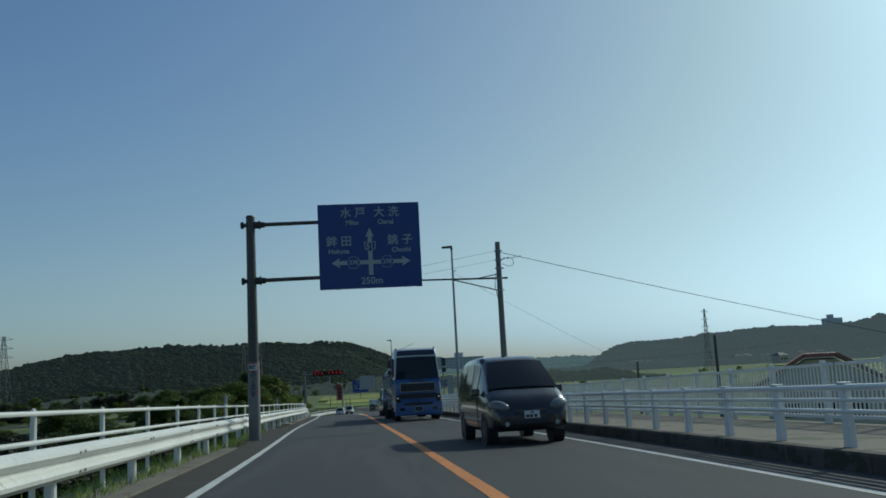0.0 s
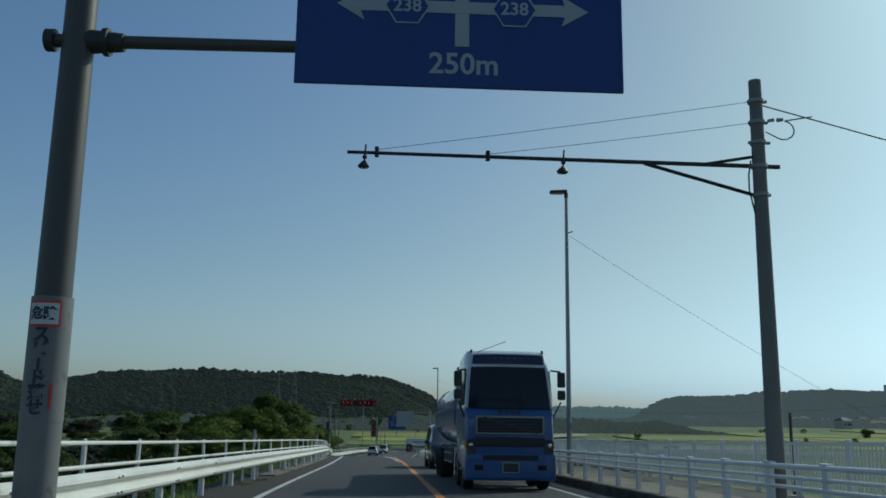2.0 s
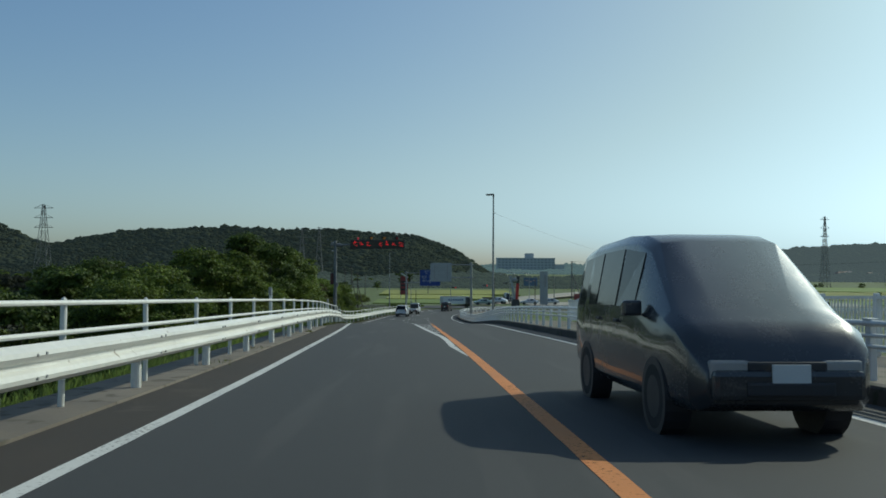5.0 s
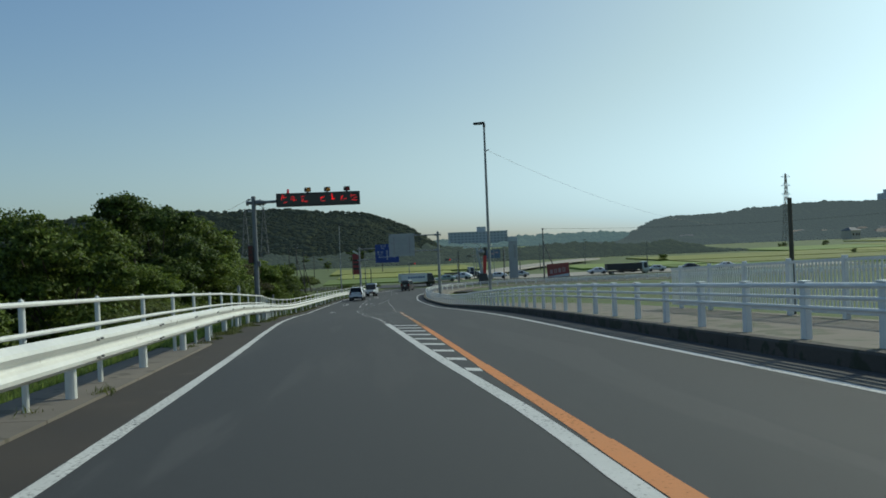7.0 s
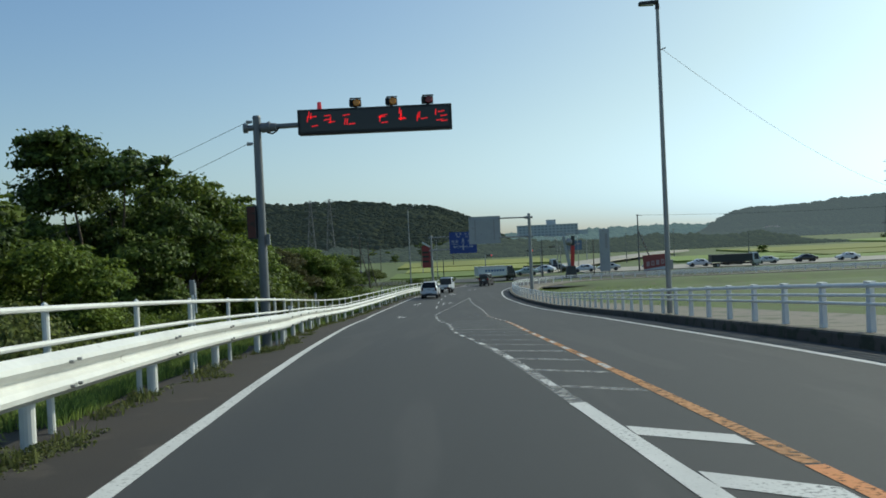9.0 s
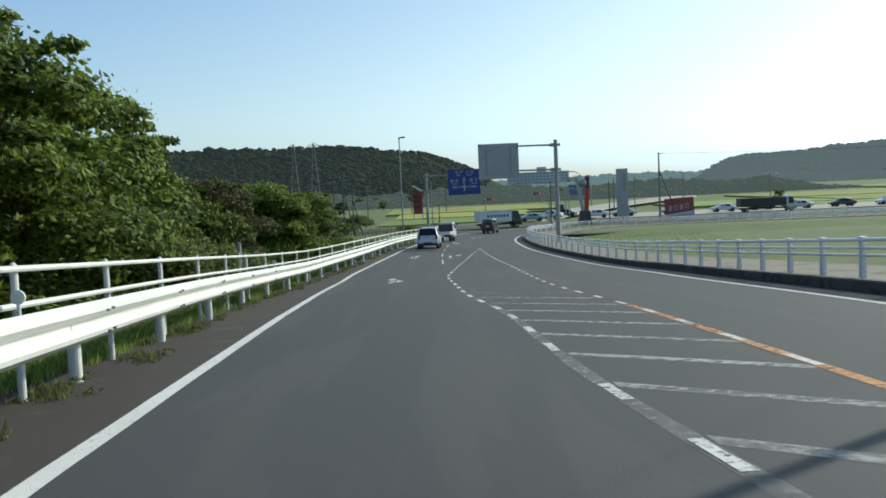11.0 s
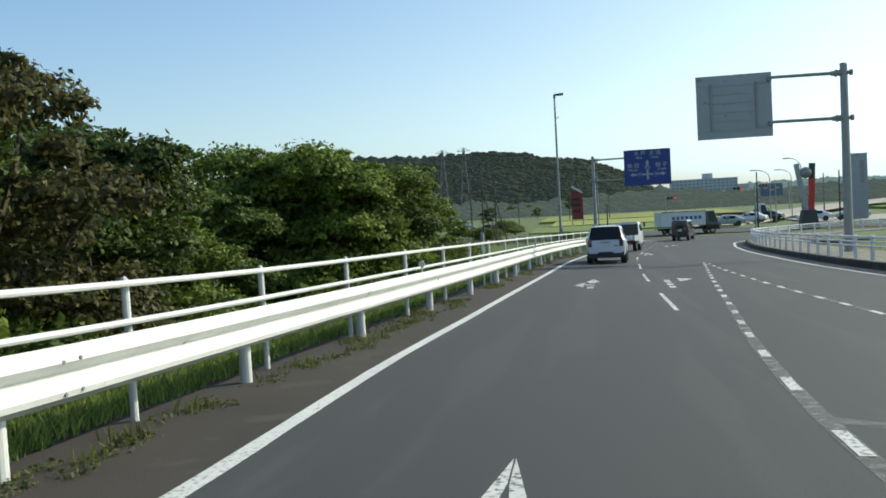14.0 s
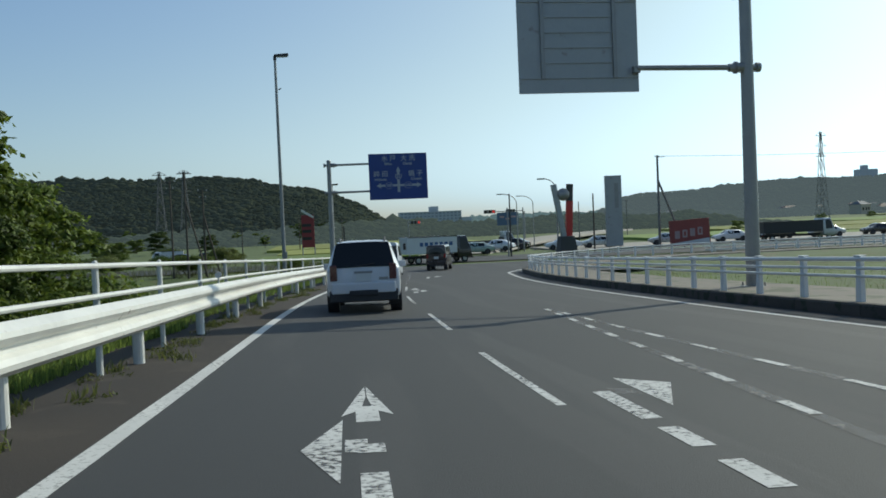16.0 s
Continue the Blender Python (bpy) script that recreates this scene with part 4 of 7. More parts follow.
part("cabinet_door", box(mesh_bm(), (0.2, 0.012, 0.78), (-0.23, -0.116, 3.3)), RUST, ctrl)
bm = polytube(mesh_bm(), [(0.2, 0, 8.1 - zb), (0.28, -0.05, 7.98 - zb), (0.4, -0.05, 7.95 - zb), (0.52, -0.05, 8.02 - zb), (0.6, -0.05, 8.15 - zb)], 0.02, 6)
part("cable", bm, BLACK, vms)


for z in (8.28, 7.72):
    part("insulator", tube(mesh_bm(), (-0.12, 0, z - zb), (-0.27, 0, z - zb), 0.035, 0.05, seg=8), CERAMIC, vms)

# ---------------------------------------------------------------- street lamps and poles
def street_lamp(x, y, z, top, reach=-0.62, r=0.075):
    s = thing("street_lamp", "tall grey steel street lamp with a flat head", "street lamp", pose(x, y, z), group="street lamps")
    part("pole", tube(mesh_bm(), (0, 0, -0.3), (0, 0, top - z), r * 1.25, r * 0.72, seg=14), STEEL, s, smooth=True)
    part("head", box(mesh_bm(), (0.62, 0.24, 0.11), (reach * 0.45, 0, top - z + 0.03), bevel=0.03, turn=Matrix.Rotation(radians(-4), 4, "Y")), DARK_STEEL, s, "flat dark lamp head")
    part("lens", box(mesh_bm(), (0.42, 0.18, 0.03), (reach * 0.52, 0, top - z - 0.035)), CERAMIC, s)
    part("joint", tube(mesh_bm(), (0, 0, top - z - 0.18), (0, 0, top - z), r * 0.95, seg=12), DARK_STEEL, s)
    part("service_box", box(mesh_bm(), (0.12, 0.1, 0.3), (0.08, -0.06, 1.6), bevel=0.01), STEEL, s)
    part("cleat", tube(mesh_bm(), (0, 0, top - z - 1.5), (0.22, 0, top - z - 1.42), 0.02, seg=6), DARK_STEEL, s)
    return s


street_lamp(5.77, 50.05, HEIGHT(50.05) + 0.2, 15.5)
street_lamp(4.62, 120.0, HEIGHT(120) + 0.2, 12.3)
street_lamp(-6.55, 194.0, HEIGHT(194) - 0.1, 8.97, reach=0.62)
street_lamp(-3.6, 232.0, -2.45, 5.2, reach=0.5, r=0.06)


def wire(name, a, b, sag, label, r=0.012, n=16):
    bm = mesh_bm()
    a, b = Vector(a), Vector(b)
    pts = [a.lerp(b, k / n) - Vector((0, 0, sag * 4 * (k / n) * (1 - k / n))) for k in range(n + 1)]
    polytube(bm, pts, r, 5)
    return tagged(part(name, bm, BLACK), label, "cable")


yy = 34.1
zb = HEIGHT(yy) + 0.2
util = thing("utility_pole", "concrete utility pole with a long sensor arm over the road", "utility pole", pose(5.87, yy, zb))
part("pole", tube(mesh_bm(), (0, 0, -0.3), (0, 0, 13.44 - zb), 0.145, 0.105, seg=16), POLE_CONC, util, smooth=True)
arm = part("sensor_arm", tube(mesh_bm(), (0.35, 0, 11.9 - zb), (-7.0, 0.3, 12.04 - zb), 0.04, 0.03, seg=10), DARK_STEEL, util)
for px in (-6.68, -3.33):
    s = part("sensor", tube(mesh_bm(), (px, 0.1, 12.12 - zb), (px - 0.02, 0.1, 11.82 - zb), 0.016, seg=6), DARK_STEEL, arm)
    t = tube(mesh_bm(), (px - 0.02, 0.1, 11.83 - zb), (px - 0.03, 0.1, 11.74 - zb), 0.03, 0.10, seg=12)
    tube(t, (px - 0.03, 0.1, 11.74 - zb), (px - 0.03, 0.1, 11.715 - zb), 0.10, 0.085, seg=12)
    ball(t, 0.045, (px - 0.015, 0.1, 11.90 - zb), 1)
    part("sensor_head", t, DARK_STEEL, arm)
for px in (-6.5, -4.62):
    part("clamp", box(mesh_bm(), (0.07, 0.1, 0.17), (px, 0.27 * px / -7, 11.91 - 0.02 * px - zb), bevel=0.01), DARK_STEEL, arm)
for oy in (0.0, 0.07):
    for a, b in (((-0.08, oy, 11.40 - zb), (-1.95, oy + 0.05, 11.92 - zb)), ((-0.08, oy, 12.08 - zb), (-1.0, oy + 0.03, 11.92 - zb))):
        part("brace", tube(mesh_bm(), a, b, 0.02, seg=8), DARK_STEEL, util)
for z, hw in ((13.06, 0.17), (12.68, 0.17), (12.32, 0.19), (11.9, 0.2), (11.4, 0.15)):
    b = tube(mesh_bm(), (0, 0, z - zb - 0.03), (0, 0, z - zb + 0.03), 0.135, seg=16)
    box(b, (2 * hw, 0.05, 0.045), (0.02, 0, z - zb), bevel=0.006)
    part("pole_band", b, STEEL, util)
bm = tube(mesh_bm(), (0.2, 0, 12.72 - zb), (0.30, 0, 12.74 - zb), 0.03, seg=8)
tube(bm, (0.36, 0, 12.74 - zb), (0.46, 0, 12.75 - zb), 0.04, 0.03, seg=8)
part("insulator", bm, CERAMIC, util)
bm = mesh_bm()
loop = [Vector((0.15, 0, 12.52 - zb))] + [Vector((0.46 + 0.19 * math.cos(a), 0, 12.56 - zb + 0.17 * math.sin(a))) for a in [radians(-120 + 25 * k) for k in range(9)]] + [Vector((0.98, 0, 12.82 - zb))]
for p, q in zip(loop, loop[1:]):
    tube(bm, p, q, 0.012, seg=5)
down = [Vector((-0.14 - 0.06 * math.sin(k), 0, 12.0 - zb - 0.25 * k)) for k in range(5)]
for p, q in zip(down, down[1:]):
    tube(bm, p, q, 0.014, seg=5)
part("cable_loop", bm, BLACK, util)
wire("overhead_cable", (5.95, 34.1, 13.0), (34.0, 33.4, 6.2), 0.2, "sagging black cable from pole to pole")
wire("stay_wire", (5.8, 34.1, 13.06), (-0.63, 34.35, 12.08), 0.02, "thin stay wire holding the sensor arm", r=0.005)
wire("stay_wire", (5.8, 34.1, 12.68), (1.25, 34.3, 12.04), 0.02, "thin stay wire holding the sensor arm", r=0.005)
for z in (8.28, 7.72):
    wire("overhead_cable", (-7.5, 114.5, z), (-17.5, 109.0, z - 4.6), 0.3, "thin cable from the sign mast to the low ground", r=0.006)
wire("overhead_cable", (5.9, 50.05, 13.9), (24.0, 52.0, 4.5), 0.4, "thin cable from the street lamp", r=0.006)
wire("overhead_cable", (4.75, 120.1, 10.85), (30.0, 150.0, 6.5), 0.8, "thin cable from the street lamp", r=0.006)


def plain_pole(x, y, z, top, r=0.14, mat=POLE_CONC, cross=(), strut=None, label="plain concrete utility pole on the plain"):
    p = thing("utility_pole", label, "utility pole", pose(x, y, z), group="utility poles")
    part("pole", tube(mesh_bm(), (0, 0, -0.4), (0, 0, top - z), r, r * 0.7, seg=12), mat, p, smooth=True)
    for dz, hw in cross:
        c = part("crossarm", box(mesh_bm(), (2 * hw, 0.07, 0.07), (0, 0, top - z - dz)), DARK_STEEL, p)
        for sx in (-0.9, 0.9):
            part("insulator", tube(mesh_bm(), (sx * hw, 0, top - z - dz + 0.03), (sx * hw, 0, top - z - dz + 0.18), 0.04, 0.03, seg=6), CERAMIC, c)
    if strut:
        part("strut", tube(mesh_bm(), (strut[0], strut[1], -0.3), (0, 0, strut[2] - z), r * 0.75, seg=10), mat, p)
    return p


plain_pole(26.0, 59.6, 0.0, 9.6, 0.15, WOOD_POLE)
plain_pole(25.0, 74.6, 0.0, 7.8, 0.13, WOOD_POLE)
plain_pole(18.9, 114.2, -1.5, 7.4, 0.14, WOOD_POLE)
sign_pole = plain_pole(32.9, 246.8, -2.5, 8.0, 0.16, POLE_CONC, cross=((0.15, 0.25),), strut=(3.1, 0.0, 5.2), label="concrete pole with a leaning strut beside the signboard")
part("lamp_arm", box(mesh_bm(), (0.9, 0.06, 0.05), (0.45, 0, 10.3)), DARK_STEEL, sign_pole)
plain_pole(14.9, 242.9, -2.4, 4.2, 0.10, DARK_STEEL, label="dark steel pole at the junction")
plain_pole(24.0, 243.0, -2.4, 3.9, 0.10, WOOD_POLE)
plain_pole(-2.6, 236.0, -2.4, 1.5, 0.09, DARK_STEEL, label="short dark pole at the junction corner")
plain_pole(37, 300, PLAIN, 4.4, 0.13)
plain_pole(46, 318, PLAIN, 4.6, 0.13)
plain_pole(66, 345, PLAIN, 5.2, 0.13, cross=((0.2, 0.5),))
plain_pole(72, 300, PLAIN, 3.9, 0.13)
wire("overhead_cable", (33.3, 246.8, 7.9), (120.0, 225.0, 9.8), 1.5, "long sagging cable across the fields", r=0.02)

# ---------------------------------------------------------------- vehicles
def loft(stations, keys):
    """A body from cross sections: (y, half width, bottom, belt, half roof width, roof)."""
    bm = mesh_bm()
    rings = []
    for y, w, zb, zs, wr, zr in stations:
        r = 0.07
        half = [(w * 0.90, zb), (w * 0.985, zb + 0.10), (w, zb + (zs - zb) * 0.55), (w * 0.985, zs), (wr + (w - wr) * 0.12, zr - (zr - zs) * 0.10 - 0.02), (wr - r, zr - 0.004), (wr * 0.5, zr + 0.012)]
        ring = [(x, y, z) for x, z in half] + [(-x, y, z) for x, z in half[::-1]]
        rings.append([bm.verts.new(p) for p in ring])
    for a, b in zip(rings, rings[1:]):
        for i in range(len(a)):
            j = (i + 1) % len(a)
            bm.faces.new((a[i], a[j], b[j], b[i]))
    bm.faces.new(rings[0])
    bm.faces.new(rings[-1][::-1])
    bmesh.ops.recalc_face_normals(bm, faces=bm.faces)
    hard = [e for e in bm.edges if e.calc_face_angle(0) > 0.5]
    bmesh.ops.bevel(bm, geom=hard, offset=0.035, segments=2, affect="EDGES", profile=0.6, clamp_overlap=True)
    return bm


def panel(pts, lift=0.008):
    """A glass or trim panel through four corners, stood off its surface."""
    p = [Vector(q) for q in pts]
    nrm = (p[1] - p[0]).cross(p[3] - p[0]).normalized()
    mid = sum(p, Vector()) / len(p)
    if nrm.dot(Vector((mid.x, mid.y * 0.15, 0.15 * (mid.z - 1.0)))) < 0 and abs(mid.x) > 0.3:
        nrm = -nrm
    elif abs(mid.x) <= 0.3 and nrm.y * mid.y < 0:
        nrm = -nrm
    bm = mesh_bm()
    a = [bm.verts.new(q + nrm * lift) for q in p]
    b = [bm.verts.new(q - nrm * 0.02) for q in p]
    bm.faces.new(a)
    bm.faces.new(b[::-1])
    for i in range(len(p)):
        j = (i + 1) % len(p)
        bm.faces.new((a[i], a[j], b[j], b[i]))
    bmesh.ops.recalc_face_normals(bm, faces=bm.faces)
    return bm


def screen(lower, upper, bulge, way, n=9, rows=4):
    """A curved pane between a lower and an upper edge, each given by its two ends, bowed in the middle towards way along y."""
    (a0, a1), (b0, b1) = [(Vector(p), Vector(q)) for p, q in (lower, upper)]
    out = (a1 - a0).cross(b0 - a0).normalized()
    if out.y * way < 0:
        out = -out
    bm = mesh_bm()
    sheets = []
    for lift in (0.012, -0.02):
        g = []
        for j in range(rows + 1):
            v = j / rows
            lo, hi = a0.lerp(b0, v), a1.lerp(b1, v)
            g.append([bm.verts.new(lo.lerp(hi, i / n) + out * (lift + bulge * (1 - (2 * i / n - 1) ** 2) + 0.25 * bulge * 4 * v * (1 - v))) for i in range(n + 1)])
        for r0, r1 in zip(g, g[1:]):
            for i in range(n):
                bm.faces.new((r0[i], r0[i + 1], r1[i + 1], r1[i]))
        sheets.append(g)
    f, k = sheets
    edge = lambda g: g[0] + [r[-1] for r in g[1:]] + g[-1][-2::-1] + [r[0] for r in g[-2:0:-1]]
    p, q = edge(f), edge(k)
    for i in range(len(p)):
        j = (i + 1) % len(p)
        bm.faces.new((p[i], p[j], q[j], q[i]))
    bmesh.ops.recalc_face_normals(bm, faces=bm.faces)
    return bm


def wheel(parent, x, y, r, w, rim=RIM):
    s = 1 if x > 0 else -1
    bm = mesh_bm()
    prof = [(r * 0.62, -w / 2), (r * 0.93, -w / 2), (r, -w * 0.36), (r, w * 0.36), (r * 0.93, w / 2), (r * 0.62, w / 2)]
    seg = 24
    rings = [[bm.verts.new((x + o, y + q * math.cos(k * 2 * math.pi / seg), r + q * math.sin(k * 2 * math.pi / seg))) for q, o in prof] for k in range(seg)]
    for k in range(seg):
        a, b = rings[k], rings[(k + 1) % seg]
        for i in range(len(prof) - 1):
            bm.faces.new((a[i], a[i + 1], b[i + 1], b[i]))
    bmesh.ops.recalc_face_normals(bm, faces=bm.faces)
    t = part("wheel", bm, RUBBER, parent)
    bm = tube(mesh_bm(), (x - w * 0.3, y, r), (x + s * w * 0.36, y, r), r * 0.63, seg=20)
    for k in range(5):
        a = k * 2 * math.pi / 5
        box(bm, (0.02, r * 0.14, r * 0.5), (x + s * w * 0.38, y + r * 0.34 * math.sin(a), r + r * 0.34 * math.cos(a)), turn=Matrix.Rotation(-a, 4, "X"))
    part("rim", bm, rim, t)
    return t


def lamp(name, parent, at, size, mat, label=""):
    return part(name, box(mesh_bm(), size, at, bevel=min(size) * 0.25), mat, parent, label)


def car(name, label, m, stations, paint, side_glass, front_glass, rear_glass, wheel_y, r=0.33, tail=LAMP_RED, head_z=0.72, tail_z=(0.95, 0.3), category="car",
        group="", roof_rails=False, grille=True, front_lamps=True, rear_panel=None, skirt=None, front_panel=None):
    """A car that faces +y. side_glass: (y0, y1) spans; front_glass, rear_glass: pairs of station indices."""
    c = thing(name, label, category, m, group)
    body = part("body", loft(stations, None), paint, c, smooth=True)
    ys = [s[0] for s in stations]

    def sec(y):
        i = min(max(int(np.searchsorted(ys, y)) - 1, 0), len(ys) - 2)
        f = (y - ys[i]) / (ys[i + 1] - ys[i])
        return [a + (b - a) * f for a, b in zip(stations[i], stations[i + 1])]

    def side(y, f, s):
        _, w, zb, zs, wr, zr = sec(y)
        x = w * 0.985 + (wr + (w - wr) * 0.12 - w * 0.985) * f
        z = zs + (zr - (zr - zs) * 0.10 - 0.02 - zs) * f
        return (s * x, y, z)
    for s in (1, -1):
        for y0, y1 in side_glass:
            part("side_window", panel([side(y0, 0.06, s), side(y1, 0.06, s), side(y1, 0.93, s), side(y0, 0.93, s)]), GLASS, c)
        for y0, y1 in side_glass[:2]:
            part("door_handle", box(mesh_bm(), (0.03, 0.16, 0.035), (s * (sec(y0)[1] + 0.005), (y0 + y1) / 2 - 0.3, sec(y0)[3] - 0.12), bevel=0.008), PLASTIC, c)
    for nm, pair in (("windscreen", front_glass), ("rear_window", rear_glass)):
        (ya, fa), (yb, fb) = pair
        A, B = sec(ya), sec(yb)

        def pt(S, f, s):
            return (s * (S[1] * 0.985 + (S[4] - S[1]) * f - 0.08), S[0], S[3] + (S[5] - S[3]) * f)
        corners = [pt(A, fa, -1), pt(A, fa, 1), pt(B, fb, 1), pt(B, fb, -1)]
        corners = rear_panel if rear_panel and nm == "rear_window" else front_panel if front_panel and nm == "windscreen" else corners
        part(nm, screen(corners[:2], (corners[3], corners[2]), 0.05 if nm == "windscreen" else 0.03, 1 if nm == "windscreen" else -1), GLASS, c, smooth=True)
    L0, L1 = stations[0], stations[-1]
    for s in (1, -1):
        lamp("tail_lamp", c, (s * (L0[1] - 0.10), L0[0] + 0.01, tail_z[0]), (0.16, 0.09, tail_z[1]), tail)
        if front_lamps:
            lamp("headlamp", c, (s * (L1[1] - 0.20), L1[0] - 0.02, head_z), (0.34, 0.10, 0.16), CERAMIC)
        mr = part("door_mirror", box(mesh_bm(), (0.20, 0.10, 0.16), (s * (sec(front_glass[0][0] - 0.55)[1] + 0.09), front_glass[0][0] - 0.55, sec(front_glass[0][0] - 0.55)[3] + 0.06), bevel=0.03), paint, c)
    part("rear_bumper", box(mesh_bm(), (L0[1] * 1.9, 0.16, 0.24), (0, L0[0] - 0.03, L0[2] + 0.16), bevel=0.04), paint, c)
    part("rear_skirt", box(mesh_bm(), skirt or (L0[1] * 1.3, 0.14, 0.14), (0, L0[0] - 0.02, L0[2] - 0.01), bevel=0.03), PLASTIC, c)
    part("front_bumper", box(mesh_bm(), (L1[1] * 1.9, 0.16, 0.26), (0, L1[0] + 0.02, L1[2] + 0.17), bevel=0.05), paint, c)
    if grille:
        part("grille", box(mesh_bm(), (L1[1] * 1.0, 0.05, 0.14), (0, L1[0] + 0.015, head_z + 0.0), bevel=0.02), PLASTIC, c)
        part("lower_grille", box(mesh_bm(), (L1[1] * 1.1, 0.05, 0.12), (0, L1[0] + 0.10, L1[2] + 0.14), bevel=0.02), PLASTIC, c)
    part("number_plate", box(mesh_bm(), (0.33, 0.02, 0.165), (0, L1[0] + 0.11, L1[2] + 0.27)), PLATE, c)
    part("number_plate", box(mesh_bm(), (0.33, 0.02, 0.165), (0, L0[0] - 0.025, tail_z[0] - 0.12)), PLATE, c)
    for y in wheel_y:
        for s in (1, -1):
            W = sec(y)[1]
            wheel(c, s * (W - 0.10), y, r, 0.21)
            arch = mesh_bm()
            tube(arch, (s * (W - 0.25), y, r), (s * (W + 0.004), y, r), r * 1.16, seg=24)
            part("wheel_arch", arch, PLASTIC, c)
    if roof_rails:
        for s in (1, -1):
            top = [(y, sec(y)[4] - 0.1, sec(y)[5] + 0.06) for y in (-1.75, -1.5, -0.4, 0.4, 0.5)]
            bm = mesh_bm()
            polytube(bm, [(s * x, y, z - (0.05 if y in (-1.75, 0.5) else 0)) for y, x, z in top], 0.02, 6)
            part("roof_rail", bm, PLASTIC, c)
    return c


def ground_pose(x, y, turn):
    """On the road at (x, y), tilted with its fall, heading turn degrees (0: the way the drive goes)."""
    fall = (HEIGHT(y + 1.2) - HEIGHT(y - 1.2)) / 2.4
    return pose(x, y, SURF(x, y) + 0.008) @ Matrix.Rotation(math.atan(fall), 4, "X") @ pose(0, 0, 0, 0, 0, turn)


SUV = [(-2.33, 0.86, 0.42, 1.05, 0.80, 1.12), (-2.28, 0.92, 0.36, 1.08, 0.74, 1.22), (-2.02, 0.95, 0.33, 1.10, 0.68, 1.78), (-1.6, 0.955, 0.32, 1.10, 0.70, 1.83), (0.1, 0.96, 0.32, 1.09, 0.71, 1.84),
       (0.55, 0.96, 0.32, 1.09, 0.69, 1.79), (1.25, 0.95, 0.32, 1.08, 0.80, 1.13), (2.1, 0.92, 0.33, 0.98, 0.74, 1.03), (2.32, 0.82, 0.40, 0.88, 0.66, 0.92)]
SUV = [(y * 0.93, w * 0.87, zb * 0.92, zs * 0.88, wr * 0.87, zr * 0.87) for y, w, zb, zs, wr, zr in SUV]
suv = car("sport_utility_car", "white estate-type utility car with dark windows seen from behind", ground_pose(-3.95, 176.7, -4), SUV, PAINT_WHITE,
          ((-0.05, 0.68), (-0.98, -0.12), (-1.80, -1.05)), ((1.1, 0.12), (0.54, 0.92)), ((-2.12, 0.4), (-1.885, 0.95)), (-1.32, 1.35), 0.33,
          tail=LAMP_DARK, tail_z=(0.89, 0.35), head_z=0.69, roof_rails=True, skirt=(1.5, 0.16, 0.26),
          rear_panel=[(-0.70, -2.165, 1.0), (0.70, -2.165, 1.0), (0.58, -1.885, 1.535), (-0.58, -1.885, 1.535)])
part("rear_wiper", box(mesh_bm(), (0.02, 0.03, 0.42), (0.05, -2.19, 1.05), turn=Matrix.Rotation(radians(84), 4, "Y")), PLASTIC, suv)
part("tow_recess", box(mesh_bm(), (0.62, 0.05, 0.12), (0, -2.29, 0.44), bevel=0.02), PLASTIC, suv)
part("badge", box(mesh_bm(), (0.2, 0.02, 0.06), (0.44, -2.175, 0.74), bevel=0.008), STEEL, suv)
part("tailgate_handle", box(mesh_bm(), (0.4, 0.03, 0.05), (0, -2.17, 0.89), bevel=0.01), STEEL, suv)

VAN = [(-2.36, 0.80, 0.44, 1.10, 0.70, 1.78), (-2.28, 0.86, 0.36, 1.13, 0.70, 1.92), (-1.6, 0.885, 0.30, 1.15, 0.71, 1.98), (-0.2, 0.89, 0.28, 1.15, 0.71, 2.0), (0.45, 0.89, 0.28, 1.13, 0.69, 1.96),
       (0.85, 0.89, 0.28, 1.12, 0.68, 1.86), (1.72, 0.88, 0.28, 1.08, 0.76, 1.19), (2.05, 0.865, 0.28, 0.97, 0.74, 1.07), (2.25, 0.82, 0.29, 0.82, 0.68, 0.92), (2.38, 0.70, 0.36, 0.62, 0.56, 0.70)]
van = car("passenger_van", "black passenger van with tinted windows standing in the oncoming lane", ground_pose(3.42, 19.75, 182), VAN, PAINT_BLACK, ((0.02, 0.7), (-0.95, -0.06), (-2.1, -1.03)),
          ((1.66, 0.15), (0.88, 0.93)), ((-2.35, 0.2), (-2.29, 0.9)), (-1.5, 1.45), 0.33, head_z=0.66, category="van", front_lamps=False,
          front_panel=[(-0.80, 1.70, 1.20), (0.80, 1.70, 1.20), (0.64, 0.93, 1.82), (-0.64, 0.93, 1.82)])
for s in (1, -1):
    b = ball(mesh_bm(), 1.0, (0, 0, 0), 3, (0.25, 0.14, 0.125))
    bmesh.ops.transform(b, matrix=pose(s * 0.66, 2.20, 0.825, -28, s * -14, s * -30), verts=b.verts)
    hl = part("headlamp", b, HEADLAMP, van, "pale almond-shaped headlamp", smooth=True)
    part("door_seam", box(mesh_bm(), (0.012, 0.015, 0.8), (s * 0.893, 0.75, 0.72)), BLACK, van)
    part("rocker_trim", box(mesh_bm(), (0.02, 2.5, 0.05), (s * 0.888, 0.0, 0.56), bevel=0.008), CHROME, van)
    part("fog_lamp", tube(mesh_bm(), (s * 0.55, 2.44, 0.45), (s * 0.55, 2.49, 0.45), 0.05, seg=12), CERAMIC, van)
for k, dz in ((-0.08, -0.025), (0.02, -0.025), (0.1, -0.025), (0.0, 0.05)):
    part("plate_mark", box(mesh_bm(), (0.06, 0.012, 0.06 if dz < 0 else 0.03), (k, 2.504, 0.63 + dz)), DARK_STEEL, van)
